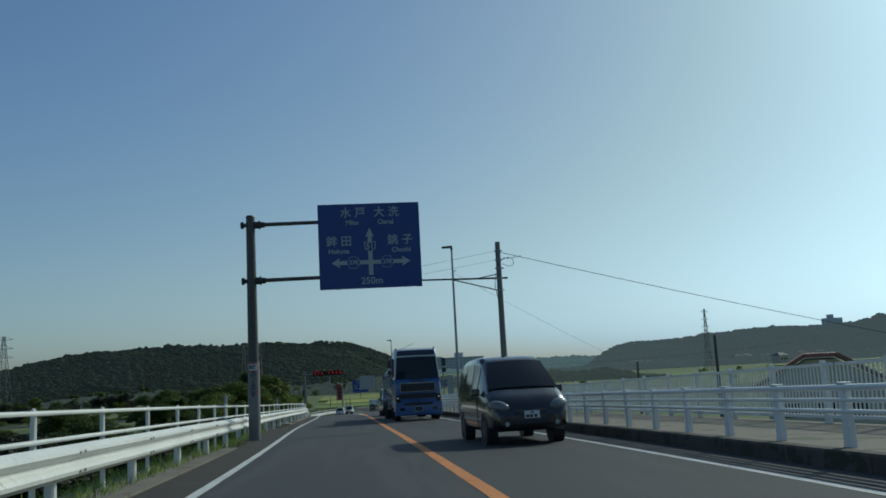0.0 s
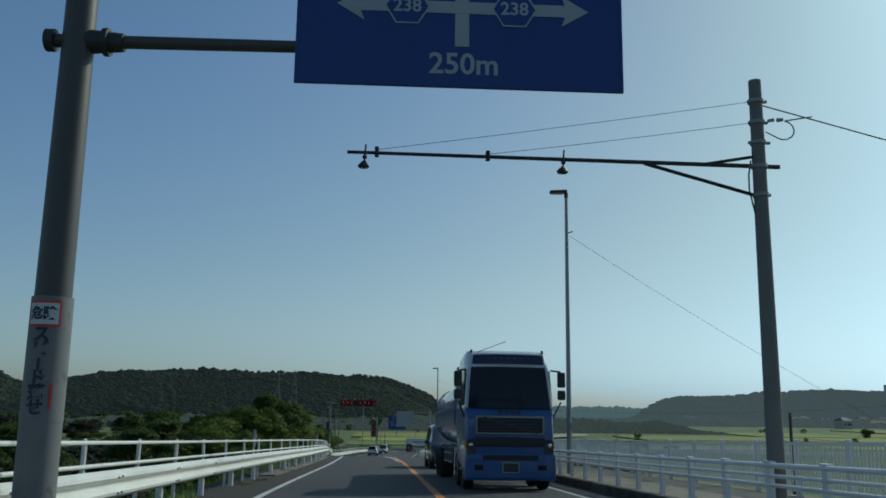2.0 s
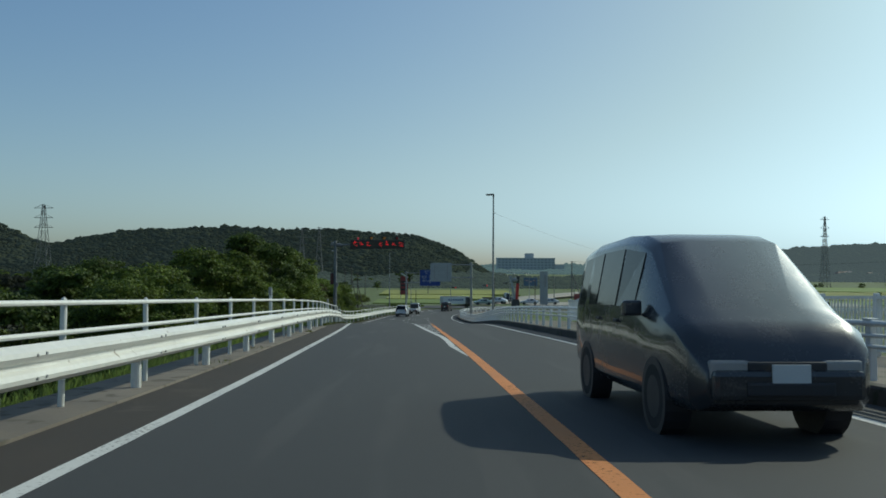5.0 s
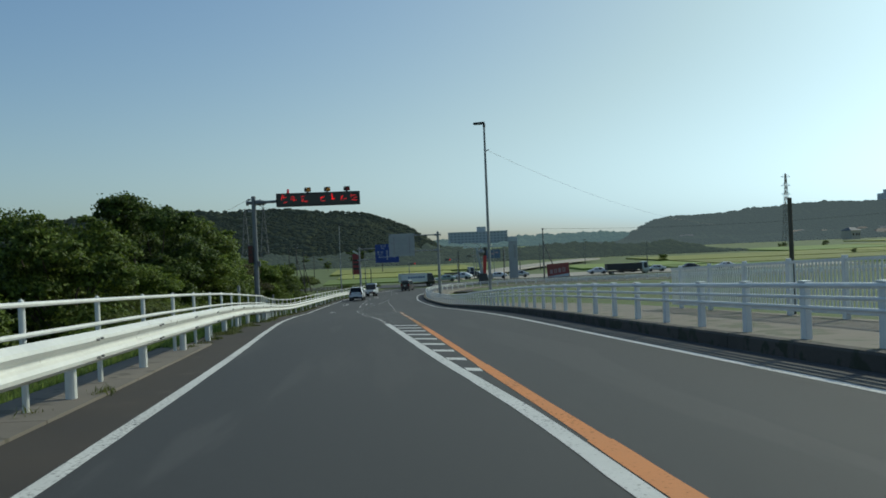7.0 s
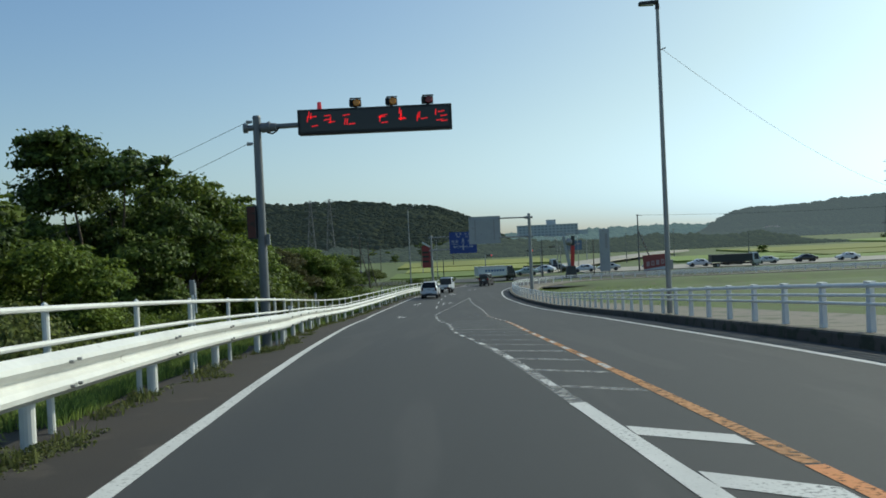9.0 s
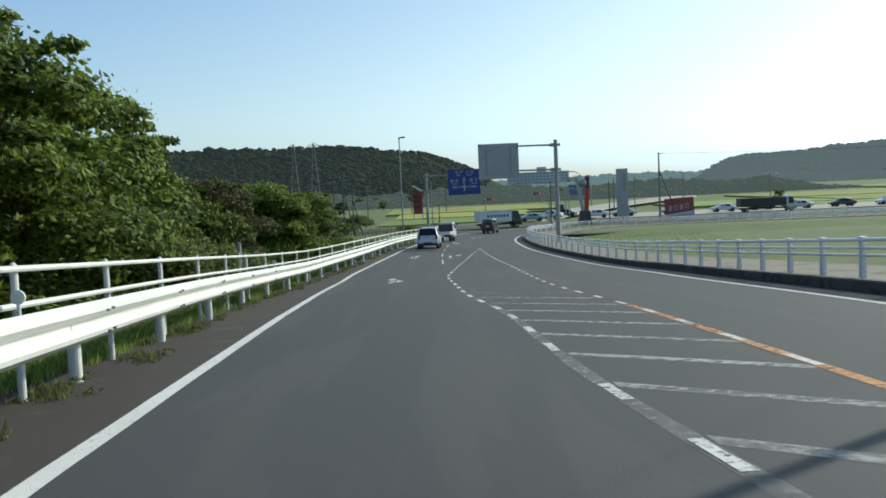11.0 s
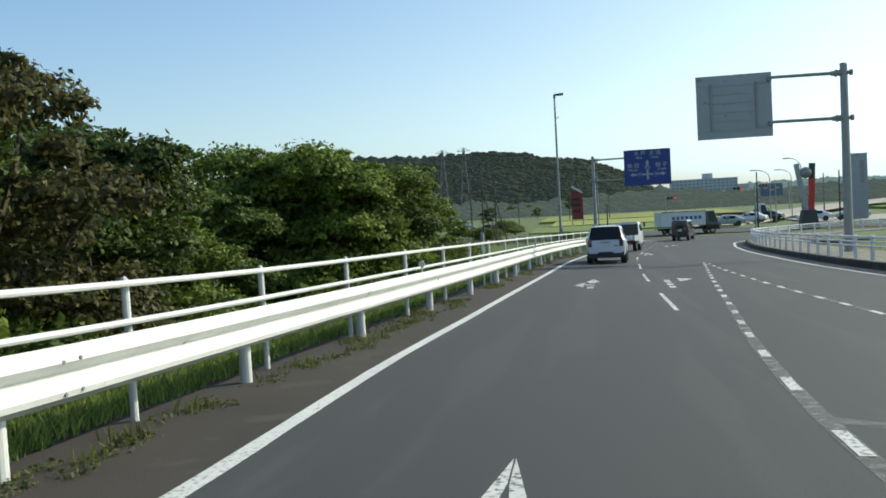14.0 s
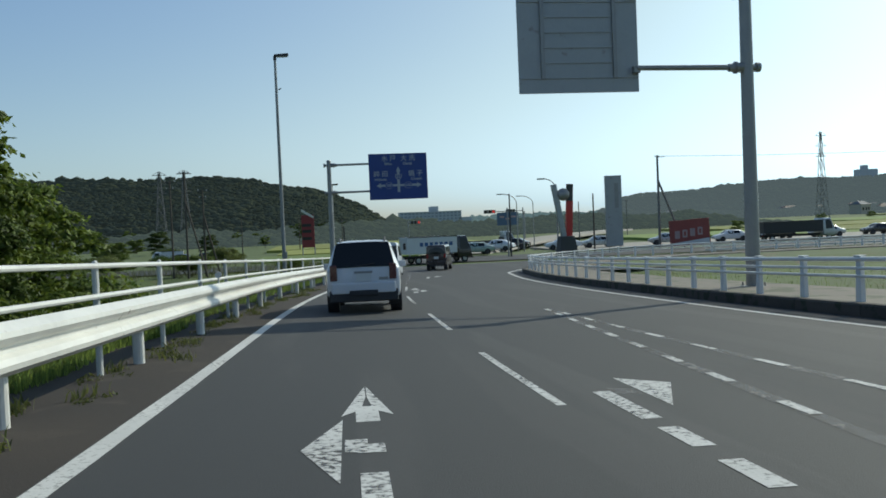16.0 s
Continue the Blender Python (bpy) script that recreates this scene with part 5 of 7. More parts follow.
part("wiper", box(mesh_bm(), (0.5, 0.012, 0.012), (-0.2, 1.60, 1.195), turn=Matrix.Rotation(radians(8), 4, "Y")), BLACK, van)

MINIVAN = [(-1.7, 0.72, 0.36, 1.0, 0.66, 1.68), (-1.64, 0.735, 0.30, 1.02, 0.66, 1.76), (0.5, 0.74, 0.28, 1.02, 0.66, 1.78), (0.9, 0.735, 0.28, 1.0, 0.63, 1.70), (1.35, 0.73, 0.28, 0.98, 0.62, 1.02), (1.66, 0.68, 0.32, 0.86, 0.55, 0.88)]
car("small_box_car", "dark maroon box-shaped small car waiting near the junction", ground_pose(3.55, 216.5, -16), MINIVAN, PAINT_DARK, ((0.1, 0.85), (-0.8, 0.02), (-1.6, -0.88)),
    ((1.33, 0.1), (0.92, 0.92)), ((-1.69, 0.2), (-1.65, 0.9)), (-1.15, 1.1), 0.29, tail_z=(1.0, 0.3), group="cars at the junction")

SEDAN = [(-2.15, 0.78, 0.40, 0.86, 0.62, 0.92), (-1.7, 0.85, 0.30, 0.92, 0.68, 1.0), (-1.05, 0.86, 0.28, 0.92, 0.58, 1.38), (0.2, 0.86, 0.28, 0.91, 0.58, 1.44), (0.55, 0.86, 0.28, 0.91, 0.58, 1.38), (1.2, 0.85, 0.28, 0.90, 0.7, 0.95), (1.95, 0.82, 0.3, 0.78, 0.62, 0.82), (2.15, 0.72, 0.36, 0.66, 0.55, 0.70)]


def sedan(label, m, paint, group="cars at the junction"):
    return car("passenger_car", label, m, SEDAN, paint, ((-0.1, 0.6), (-0.95, -0.18)), ((1.17, 0.1), (0.57, 0.92)), ((-1.66, 0.1), (-1.08, 0.92)), (-1.3, 1.3), 0.30,
                 tail_z=(0.74, 0.14), head_z=0.62, group=group)


def level_pose(x, y, turn, z=-2.36):
    return pose(x, y, z, 0, 0, turn)


sedan("pale green passenger car turning at the junction", level_pose(13.0, 253.5, 95), PAINT_GREEN)

lot = thing("car_yard", "gravelled car yard beside the junction", "yard", kind="structure")
bm = box(mesh_bm(), (84, 18, 0.3), (66, 262, -2.52))
part("yard_surface", bm, CONCRETE, lot)
yard_cars = ((24.5, 256.5, 80, PAINT_WHITE, "white"), (29.5, 258, 84, PAINT_SILVER, "silver"), (38, 257, 75, PAINT_SILVER, "silver"), (47, 258, 86, PAINT_WHITE, "white"),
             (54, 259, 95, PAINT_BLACK, "black"), (60, 257.5, 88, PAINT_SILVER, "silver"), (68, 258.5, 90, PAINT_BLACK, "black"), (76, 258, 86, PAINT_WHITE, "white"),
             (17.5, 262, 60, PAINT_WHITE, "white"), (20.5, 266, 62, PAINT_BLACK, "black"))
for x, y, t, p, word in yard_cars:
    sedan(f"{word} passenger car parked in the yard", level_pose(x, y, t), p, "cars parked in the yard")


def chassis(parent, y0, y1, z=0.72, hw=0.42):
    bm = mesh_bm()
    for s in (1, -1):
        box(bm, (0.09, y1 - y0, 0.24), (s * hw, (y0 + y1) / 2, z))
    for k in range(5):
        box(bm, (2 * hw, 0.1, 0.16), (0, y0 + (y1 - y0) * (k + 0.5) / 5, z))
    return part("chassis", bm, BLACK, parent)


def tanker(m):
    """A tank lorry that faces +y; front at y = 0."""
    c = thing("tank_lorry", "blue tank lorry with rounded tank standing in the oncoming lane", "lorry", m)
    cab = [(-2.15, 1.20, 0.75, 2.05, 1.12, 3.30), (-2.05, 1.235, 0.60, 2.05, 1.15, 3.42), (-0.95, 1.24, 0.45, 2.03, 1.15, 3.47), (-0.60, 1.24, 0.42, 2.02, 1.13, 3.45), (-0.40, 1.235, 0.40, 2.02, 1.09, 3.37), (-0.28, 1.235, 0.39, 2.0, 1.10, 3.12), (-0.10, 1.22, 0.38, 1.98, 1.18, 2.06), (0.02, 1.17, 0.38, 1.7, 1.10, 1.78)]
    part("cab", loft([(y, w, zb, min(zs, 1.9), w * 0.985, min(zr, 2.0)) for y, w, zb, zs, wr, zr in cab], None), PAINT_BLUE, c, "blue lower cab", smooth=True)
    part("upper_cab", loft([(y, w * 1.003, 1.92, zs + 0.05, wr, zr) for y, w, zb, zs, wr, zr in cab[:-1]], None), PAINT_WHITE, c, "pale upper cab with a high roof", smooth=True)
    part("windscreen", screen(((-1.13, -0.075, 1.98), (1.13, -0.075, 1.98)), ((-1.03, -0.275, 3.02), (1.03, -0.275, 3.02)), 0.05, 1), GLASS, c, smooth=True)
    vis = part("sun_visor", screen(((-1.0, -0.27, 3.10), (1.0, -0.27, 3.10)), ((-0.96, -0.33, 3.33), (0.96, -0.33, 3.33)), 0.06, 1), NAVY, c, "dark visor with a row of pale marks")
    for k in range(9):
        part("visor_mark", box(mesh_bm(), (0.10, 0.012, 0.08), (-0.72 + 0.18 * k, -0.222 - 0.075 * (0.18 * k - 0.72) ** 2, 3.22)), NAVY_MARK, vis)
    for s in (1, -1):
        part("side_window", panel([(s * 1.225, -0.25, 2.06), (s * 1.235, -1.25, 2.06), (s * 1.20, -1.25, 2.95), (s * 1.19, -0.42, 2.95)]), GLASS, c)
        h = part("headlamp", box(mesh_bm(), (0.24, 0.12, 0.40), (s * 1.06, 0.01, 1.02), bevel=0.05), GLASS, c)
        part("bulb", ball(mesh_bm(), 0.065, (s * 1.06, 0.06, 1.08), 2), CHROME, h)
        part("indicator", box(mesh_bm(), (0.1, 0.09, 0.2), (s * 1.17, -0.03, 1.1), bevel=0.02), LAMP_AMBER, h)
        mb = part("mirror_arm", tube(mesh_bm(), (s * 1.18, -0.22, 2.95), (s * 1.40, 0.05, 2.9), 0.022, seg=6), BLACK, c)
        part("lower_arm", tube(mesh_bm(), (s * 1.22, -0.2, 1.75), (s * 1.40, 0.05, 2.15), 0.022, seg=6), BLACK, c)
        part("mirror", box(mesh_bm(), (0.22, 0.10, 0.38), (s * 1.42, 0.05, 2.70), bevel=0.04), PLASTIC, mb)
        part("wide_mirror", box(mesh_bm(), (0.22, 0.10, 0.24), (s * 1.42, 0.05, 2.32), bevel=0.04), PLASTIC, mb)
        part("step", box(mesh_bm(), (0.22, 0.5, 0.06), (s * 1.15, -0.75, 0.50), bevel=0.015), STEEL, c)
        part("wind_deflector", box(mesh_bm(), (0.05, 0.55, 1.7), (s * 1.2, -2.35, 2.3), bevel=0.015), PAINT_BLUE, c)
    g = part("grille", box(mesh_bm(), (1.75, 0.06, 0.36), (0, 0.03, 1.56), bevel=0.03), BLACK, c)
    part("grille_rim", box(mesh_bm(), (1.85, 0.04, 0.05), (0, 0.05, 1.77), bevel=0.01), STEEL, g)
    part("grille_rim", box(mesh_bm(), (1.85, 0.04, 0.035), (0, 0.05, 1.37), bevel=0.01), STEEL, g)
    for s in (1, -1):
        part("grille_rim", box(mesh_bm(), (0.035, 0.04, 0.40), (s * 0.91, 0.05, 1.57), bevel=0.01), STEEL, g)
    for k in range(4):
        part("slat", box(mesh_bm(), (1.62, 0.03, 0.03), (0, 0.07, 1.44 + 0.08 * k)), DARK_STEEL, g)
    part("slant_bar", box(mesh_bm(), (0.06, 0.02, 1.5), (0, 0.085, 1.57), turn=Matrix.Rotation(radians(76), 4, "Y")), DARK_STEEL, g)
    for k in range(4):
        part("badge_mark", box(mesh_bm(), (0.09, 0.02, 0.11), (-0.26 + 0.17 * k, 0.025, 1.90)), DARK_STEEL, c)
    lg = part("lower_grille", box(mesh_bm(), (1.9, 0.06, 0.22), (0, 0.05, 1.16), bevel=0.03), BLACK, c)
    bp = part("front_bumper", box(mesh_bm(), (2.46, 0.26, 0.64), (0, 0.0, 0.56), bevel=0.07), PAINT_BLUE, c)
    part("number_plate", box(mesh_bm(), (0.46, 0.02, 0.26), (0, 0.145, 0.55)), STEEL, bp)
    part("plate_mark", box(mesh_bm(), (0.40, 0.012, 0.20), (0, 0.156, 0.55)), DARK_STEEL, bp)
    part("bumper_slot", box(mesh_bm(), (1.5, 0.03, 0.13), (0, 0.125, 0.78), bevel=0.02), BLACK, bp)
    for s in (1, -1):
        part("fog_lamp", box(mesh_bm(), (0.24, 0.03, 0.12), (s * 0.85, 0.13, 0.55), bevel=0.01), GLASS, bp)
    for k in (-1.0, 1.0):
        part("marker_lamp", tube(mesh_bm(), (k, -0.5, 3.40), (k, -0.5, 3.48), 0.04, 0.03, seg=8), BLACK, c)
    part("aerial", tube(mesh_bm(), (0.85, -0.4, 3.4), (-0.05, -0.9, 3.75), 0.008, seg=5), BLACK, c)
    for o in c.children_recursive:      # the cab stands a little higher than its parts were drawn
        for v in o.data.vertices:
            v.co.z *= 1.085
    chassis(c, -11.2, -1.5, 0.85)
    # tank with rounded ends
    bm = mesh_bm()
    rings = []
    seg = 32
    for y, k in ((-2.75, 0.0), (-2.72, 0.55), (-2.6, 0.82), (-2.42, 0.95), (-2.2, 1.0), (-6.5, 1.0), (-10.7, 1.0), (-10.95, 0.95), (-11.15, 0.82), (-11.28, 0.55), (-11.32, 0.0)):
        yk = y - 0.25
        rings.append([bm.verts.new((1.22 * k * math.copysign(abs(math.cos(a)) ** 0.8, math.cos(a)), yk, 2.22 + 1.05 * k * math.copysign(abs(math.sin(a)) ** 0.8, math.sin(a)))) for a in [i * 2 * math.pi / seg for i in range(seg)]])
    for a, b in zip(rings, rings[1:]):
        for i in range(seg):
            bm.faces.new((a[i], a[(i + 1) % seg], b[(i + 1) % seg], b[i]))
    bmesh.ops.remove_doubles(bm, verts=bm.verts, dist=1e-4)
    bmesh.ops.recalc_face_normals(bm, faces=bm.faces)
    tank = part("tank", bm, TANK, c, "glossy blue tank with rounded ends", smooth=True)
    for y in (-3.0, -10.9):
        b2 = mesh_bm()
        for i in range(seg):
            a0, a1 = i * 2 * math.pi / seg, (i + 1) * 2 * math.pi / seg
            P = [(1.23 * math.copysign(abs(math.cos(a)) ** 0.8, math.cos(a)), y, 2.22 + 1.06 * math.copysign(abs(math.sin(a)) ** 0.8, math.sin(a))) for a in (a0, a1)]
            tube(b2, P[0], P[1], 0.014, seg=5, caps=False)
        part("weld_seam", b2, PAINT_BLUE, tank)
    for s in (1, -1):
        b2 = box(mesh_bm(), (0.02, 8.0, 0.55), (s * 1.232, -6.9, 2.02), bevel=0.005)
        part("dark_stripe", b2, PAINT_BLUE, tank)
        part("trim_line", box(mesh_bm(), (0.025, 8.0, 0.035), (s * 1.24, -6.9, 2.30)), STEEL, tank)
        part("side_mark", box(mesh_bm(), (0.012, 0.3, 0.24), (s * 1.10, -4.3, 2.82), turn=Matrix.Rotation(radians(-s * 32), 4, "Y")), SIGN_WHITE, tank)
        gd = part("side_guard", box(mesh_bm(), (0.04, 2.9, 0.04), (s * 1.2, -5.3, 1.18)), STEEL, c)
        for z in (0.9, 0.62):
            part("guard_bar", box(mesh_bm(), (0.04, 2.9, 0.035), (s * 1.2, -5.3, z)), STEEL, gd)
        for k in range(5):
            part("guard_upright", box(mesh_bm(), (0.03, 0.035, 0.6), (s * 1.2, -3.9 - 0.7 * k, 0.9)), STEEL, gd)
        part("mudguard", box(mesh_bm(), (0.55, 2.7, 0.06), (s * 0.98, -9.1, 1.12), bevel=0.02), PAINT_BLUE, c)
        part("mud_flap", box(mesh_bm(), (0.55, 0.03, 0.55), (s * 0.98, -10.5, 0.62)), BLACK, c)
        part("tool_box", box(mesh_bm(), (0.5, 0.9, 0.45), (s * 0.92, -3.2, 0.85), bevel=0.03), STEEL, c)
        for y in (-8.45, -9.75):
            wheel(c, s * 1.0, y, 0.50, 0.48, STEEL)
        for y in (-0.95,):
            wheel(c, s * 1.05, y, 0.50, 0.28, STEEL)
        wheel(c, s * 1.05, -2.55, 0.50, 0.28, STEEL)
        part("tail_lamp", box(mesh_bm(), (0.4, 0.06, 0.14), (s * 0.85, -11.45, 0.85)), LAMP_RED, c)
    part("rear_bumper", box(mesh_bm(), (2.4, 0.12, 0.2), (0, -11.4, 0.6), bevel=0.02), STEEL, c)
    for y in (-4.6, -7.4, -9.6):
        part("manhole", tube(mesh_bm(), (0, y, 3.2), (0, y, 3.40), 0.3, seg=16), STEEL, tank)
    rl = mesh_bm()
    for s in (1, -1):
        tube(rl, (s * 0.55, -3.6, 3.32), (s * 0.55, -10.4, 3.32), 0.02, seg=6)
    part("walk_rail", rl, STEEL, tank)
    return c


tanker(ground_pose(2.88, 43.7, 181.4))


def box_truck(name, label, m, paint_cab, box_mat, length=4.6, width=2.05, cab_h=2.2, box_h=(0.85, 2.75), group="", marks=0):
    """A light truck facing +y with its front at y = 0."""
    c = thing(name, label, "truck", m, group)
    hw = width / 2
    cab = [(-1.5, hw * 0.95, 0.5, 1.2, hw * 0.9, cab_h), (-1.4, hw, 0.42, 1.2, hw * 0.9, cab_h), (-0.5, hw, 0.4, 1.2, hw * 0.88, cab_h), (-0.05, hw, 0.38, 1.15, hw * 0.92, 1.22), (0.0, hw * 0.95, 0.4, 1.0, hw * 0.9, 1.08)]
    part("cab", loft(cab, None), paint_cab, c, smooth=True)
    part("windscreen", panel([(-hw * 0.88, -0.07, 1.2), (hw * 0.88, -0.07, 1.2), (hw * 0.8, -0.45, cab_h - 0.12), (-hw * 0.8, -0.45, cab_h - 0.12)], 0.03), GLASS, c)
    for s in (1, -1):
        part("side_window", panel([(s * hw * 0.985, -0.3, 1.22), (s * hw * 0.985, -1.2, 1.22), (s * hw * 0.92, -1.2, cab_h - 0.18), (s * hw * 0.91, -0.5, cab_h - 0.18)]), GLASS, c)
        part("headlamp", box(mesh_bm(), (0.3, 0.06, 0.16), (s * hw * 0.7, 0.0, 0.75), bevel=0.02), CERAMIC, c)
        part("mirror", box(mesh_bm(), (0.12, 0.08, 0.28), (s * (hw + 0.12), -0.2, 1.6), bevel=0.02), PLASTIC, c)
        part("tail_lamp", box(mesh_bm(), (0.16, 0.05, 0.12), (s * hw * 0.8, -length - 0.03, 0.62)), LAMP_RED, c)
        for y in (-0.75, -length + 1.1):
            wheel(c, s * (hw - 0.16), y, 0.34, 0.22)
    chassis(c, -length, -1.2, 0.6, 0.35)
    part("front_bumper", box(mesh_bm(), (width * 0.98, 0.14, 0.24), (0, 0.02, 0.48), bevel=0.04), PLASTIC, c)
    part("number_plate", box(mesh_bm(), (0.33, 0.02, 0.165), (0, -length - 0.04, 0.55)), PLATE, c)
    if box_h[1] - box_h[0] > 0.8:
        b = part("cargo_box", box(mesh_bm(), (width + 0.06, length - 1.55, box_h[1] - box_h[0]), (0, -(length + 1.55) / 2, (box_h[0] + box_h[1]) / 2), bevel=0.03), box_mat, c)
        for s in (1, -1):
            part("roof_edge", box(mesh_bm(), (0.05, length - 1.5, 0.08), (s * (hw + 0.04), -(length + 1.55) / 2, box_h[1] - 0.02)), DARK_STEEL, b)
            for k in range(marks):
                part("text_bar", box(mesh_bm(), (0.012, 0.34, 0.36), (s * (hw + 0.036), -2.2 - 0.5 * k, box_h[0] + 0.55 * (box_h[1] - box_h[0]))), PAINT_BLUE, b)
    else:
        bed = part("load_bed", box(mesh_bm(), (width, length - 1.6, 0.06), (0, -(length + 1.6) / 2, box_h[0])), STEEL, c)
        for s in (1, -1):
            part("side_board", box(mesh_bm(), (0.03, length - 1.6, box_h[1] - box_h[0]), (s * (hw - 0.02), -(length + 1.6) / 2, (box_h[0] + box_h[1]) / 2 + 0.03)), box_mat, bed)
        part("tail_board", box(mesh_bm(), (width, 0.03, box_h[1] - box_h[0]), (0, -length, (box_h[0] + box_h[1]) / 2 + 0.03)), box_mat, bed)
        part("cab_guard", box(mesh_bm(), (width * 0.92, 0.04, 0.9), (0, -1.62, 1.2)), DARK_STEEL, bed)
    return c


box_truck("small_pickup_truck", "small white pickup truck with low side boards", ground_pose(-2.1, 193.5, -12), PAINT_WHITE, PAINT_WHITE, 3.4, 1.48, 1.8, (0.66, 0.95), "trucks at the junction")
box_truck("box_truck", "white box truck with a row of dark marks crossing the junction", level_pose(9.3, 237.6, -76), PAINT_BLACK, PAINT_WHITE, 6.6, 2.3, 2.5, (0.95, 2.55), "trucks at the junction", marks=7)
box_truck("flatbed_truck", "empty flatbed truck standing past the junction", level_pose(21.0, 268.5, -84), PAINT_SILVER, DARK_STEEL, 7.0, 2.2, 2.4, (0.95, 1.2), "trucks at the junction")
car("passenger_van", "dark grey passenger van waiting behind the tank lorry", ground_pose(2.25, 62.5, 181.5), VAN, PAINT_SLATE, ((0.02, 0.7), (-0.95, -0.06), (-2.1, -1.03)),
               ((1.58, 0.15), (0.75, 0.93)), ((-2.35, 0.2), (-2.29, 0.9)), (-1.5, 1.45), 0.33, head_z=0.66, category="van")
box_truck("parked_truck", "long grey truck parked beside the signboard", level_pose(56, 250.5, -92), PAINT_SILVER, DARK_STEEL, 9.0, 2.3, 2.5, (0.95, 2.3), "trucks at the junction")
box_truck("parked_truck", "white van parked on the low ground beyond the verge", level_pose(-32.4, 303, 95, PLAIN + 0.1), PAINT_WHITE, PAINT_WHITE, 5.0, 1.9, 1.9, (0.5, 1.95), "vehicles on the low ground")
for x, y, t in ((-27.5, 300, 80), (-24.0, 303, 90), (-44, 296, 92)):
    sedan("dark passenger car parked on the low ground", level_pose(x, y, t, PLAIN + 0.1), PAINT_BLACK, "vehicles on the low ground")

# ---------------------------------------------------------------- plants
def leaf_mesh(name, clumps, count, size, seed, mat, aspect=0.6):
    """Leaves scattered in and on round clumps: (centre, radii)."""
    rng = np.random.default_rng(seed)
    vol = np.array([c[1][0] * c[1][1] * c[1][2] for c in clumps]) ** (2 / 3)
    pick = rng.choice(len(clumps), count, p=vol / vol.sum())
    cen = np.array([c[0] for c in clumps])[pick]
    rad = np.array([c[1] for c in clumps])[pick]
    d = rng.normal(size=(count, 3))
    d /= np.linalg.norm(d, axis=1)[:, None]
    d[:, 2] = np.where(d[:, 2] < -0.25, -d[:, 2] * 0.7, d[:, 2])
    k = rng.uniform(0.45, 1.0, count) ** 0.5 * (1 + 0.12 * rng.normal(size=count))
    p = cen + d * rad * k[:, None]
    nrm = d * 0.8 + rng.normal(size=(count, 3)) * 0.55 + np.array([0, 0, 0.35])
    nrm /= np.linalg.norm(nrm, axis=1)[:, None]
    t = np.cross(nrm, rng.normal(size=(count, 3)))
    t /= np.linalg.norm(t, axis=1)[:, None]
    b = np.cross(nrm, t)
    s = size * rng.uniform(0.6, 1.35, count)[:, None]
    v = np.stack([p - t * s, p + b * s * aspect - nrm * s * 0.15, p + t * s, p - b * s * aspect - nrm * s * 0.15], 1).reshape(-1, 3)
    f = np.arange(count * 4).reshape(-1, 4)
    me = bpy.data.meshes.new(name)
    me.from_pydata(v.tolist(), [], f.tolist())
    me.materials.append(mat)
    return me


def limb(bm, a, b, r0, r1, rng, seg=7, n=4):
    a, b = Vector(a), Vector(b)
    pts = [a.lerp(b, k / n) + Vector((rng.uniform(-1, 1), rng.uniform(-1, 1), 0)) * 0.06 * (b - a).length * (0 < k < n) for k in range(n + 1)]
    for k in range(n):
        tube(bm, pts[k], pts[k + 1], r0 + (r1 - r0) * k / n, r0 + (r1 - r0) * (k + 1) / n, seg=seg, caps=False)


def tree(label, m, height, spread, seed, mat, leaves=9000, size=0.17, low=0.25, group="roadside trees"):
    rng = random.Random(seed)
    t = thing("tree", label, "tree", m, group)
    bm = mesh_bm()
    fork = height * rng.uniform(0.28, 0.4)
    limb(bm, (0, 0, -0.6), (0.1, 0.05, fork), 0.2, 0.14, rng)
    clumps = []
    for k in range(13):
        a = k * 2.4 + rng.uniform(-0.4, 0.4)
        hz = height * (low + (0.92 - low) * (k + 0.5) / 13 + rng.uniform(-0.05, 0.05))
        rr = spread * math.sqrt(max(0.08, 1 - ((hz / height - 0.5) / 0.56) ** 2)) * rng.uniform(0.45, 0.85)
        c = Vector((rr * math.cos(a), rr * math.sin(a), hz))
        limb(bm, (0.05, 0.02, min(fork, hz * 0.8)), c, 0.075, 0.02, rng, seg=5)
        r = spread * rng.uniform(0.30, 0.5)
        clumps.append((tuple(c), (r, r, r * rng.uniform(0.6, 0.85))))
        for q in range(8):      # tufts of leaves standing out of each bough
            a2, up2 = rng.uniform(0, 6.28), rng.uniform(-0.35, 1.0)
            flat2 = math.sqrt(max(0.0, 1 - up2 * up2))
            c2 = c + Vector((flat2 * math.cos(a2), flat2 * math.sin(a2), up2 * 0.75)) * r * rng.uniform(0.75, 1.2)
            r2 = r * rng.uniform(0.2, 0.36)
            clumps.append((tuple(c2), (r2, r2, r2 * 0.6)))
    me = leaf_mesh("crown", clumps, leaves, size, seed, mat)
    up = height / max(v.co.z for v in me.vertices)
    for v in list(me.vertices) + list(bm.verts):
        v.co.z *= up
    part("trunk", bm, BARK, t)
    o = new("crown", me)
    o.parent = t
    return t


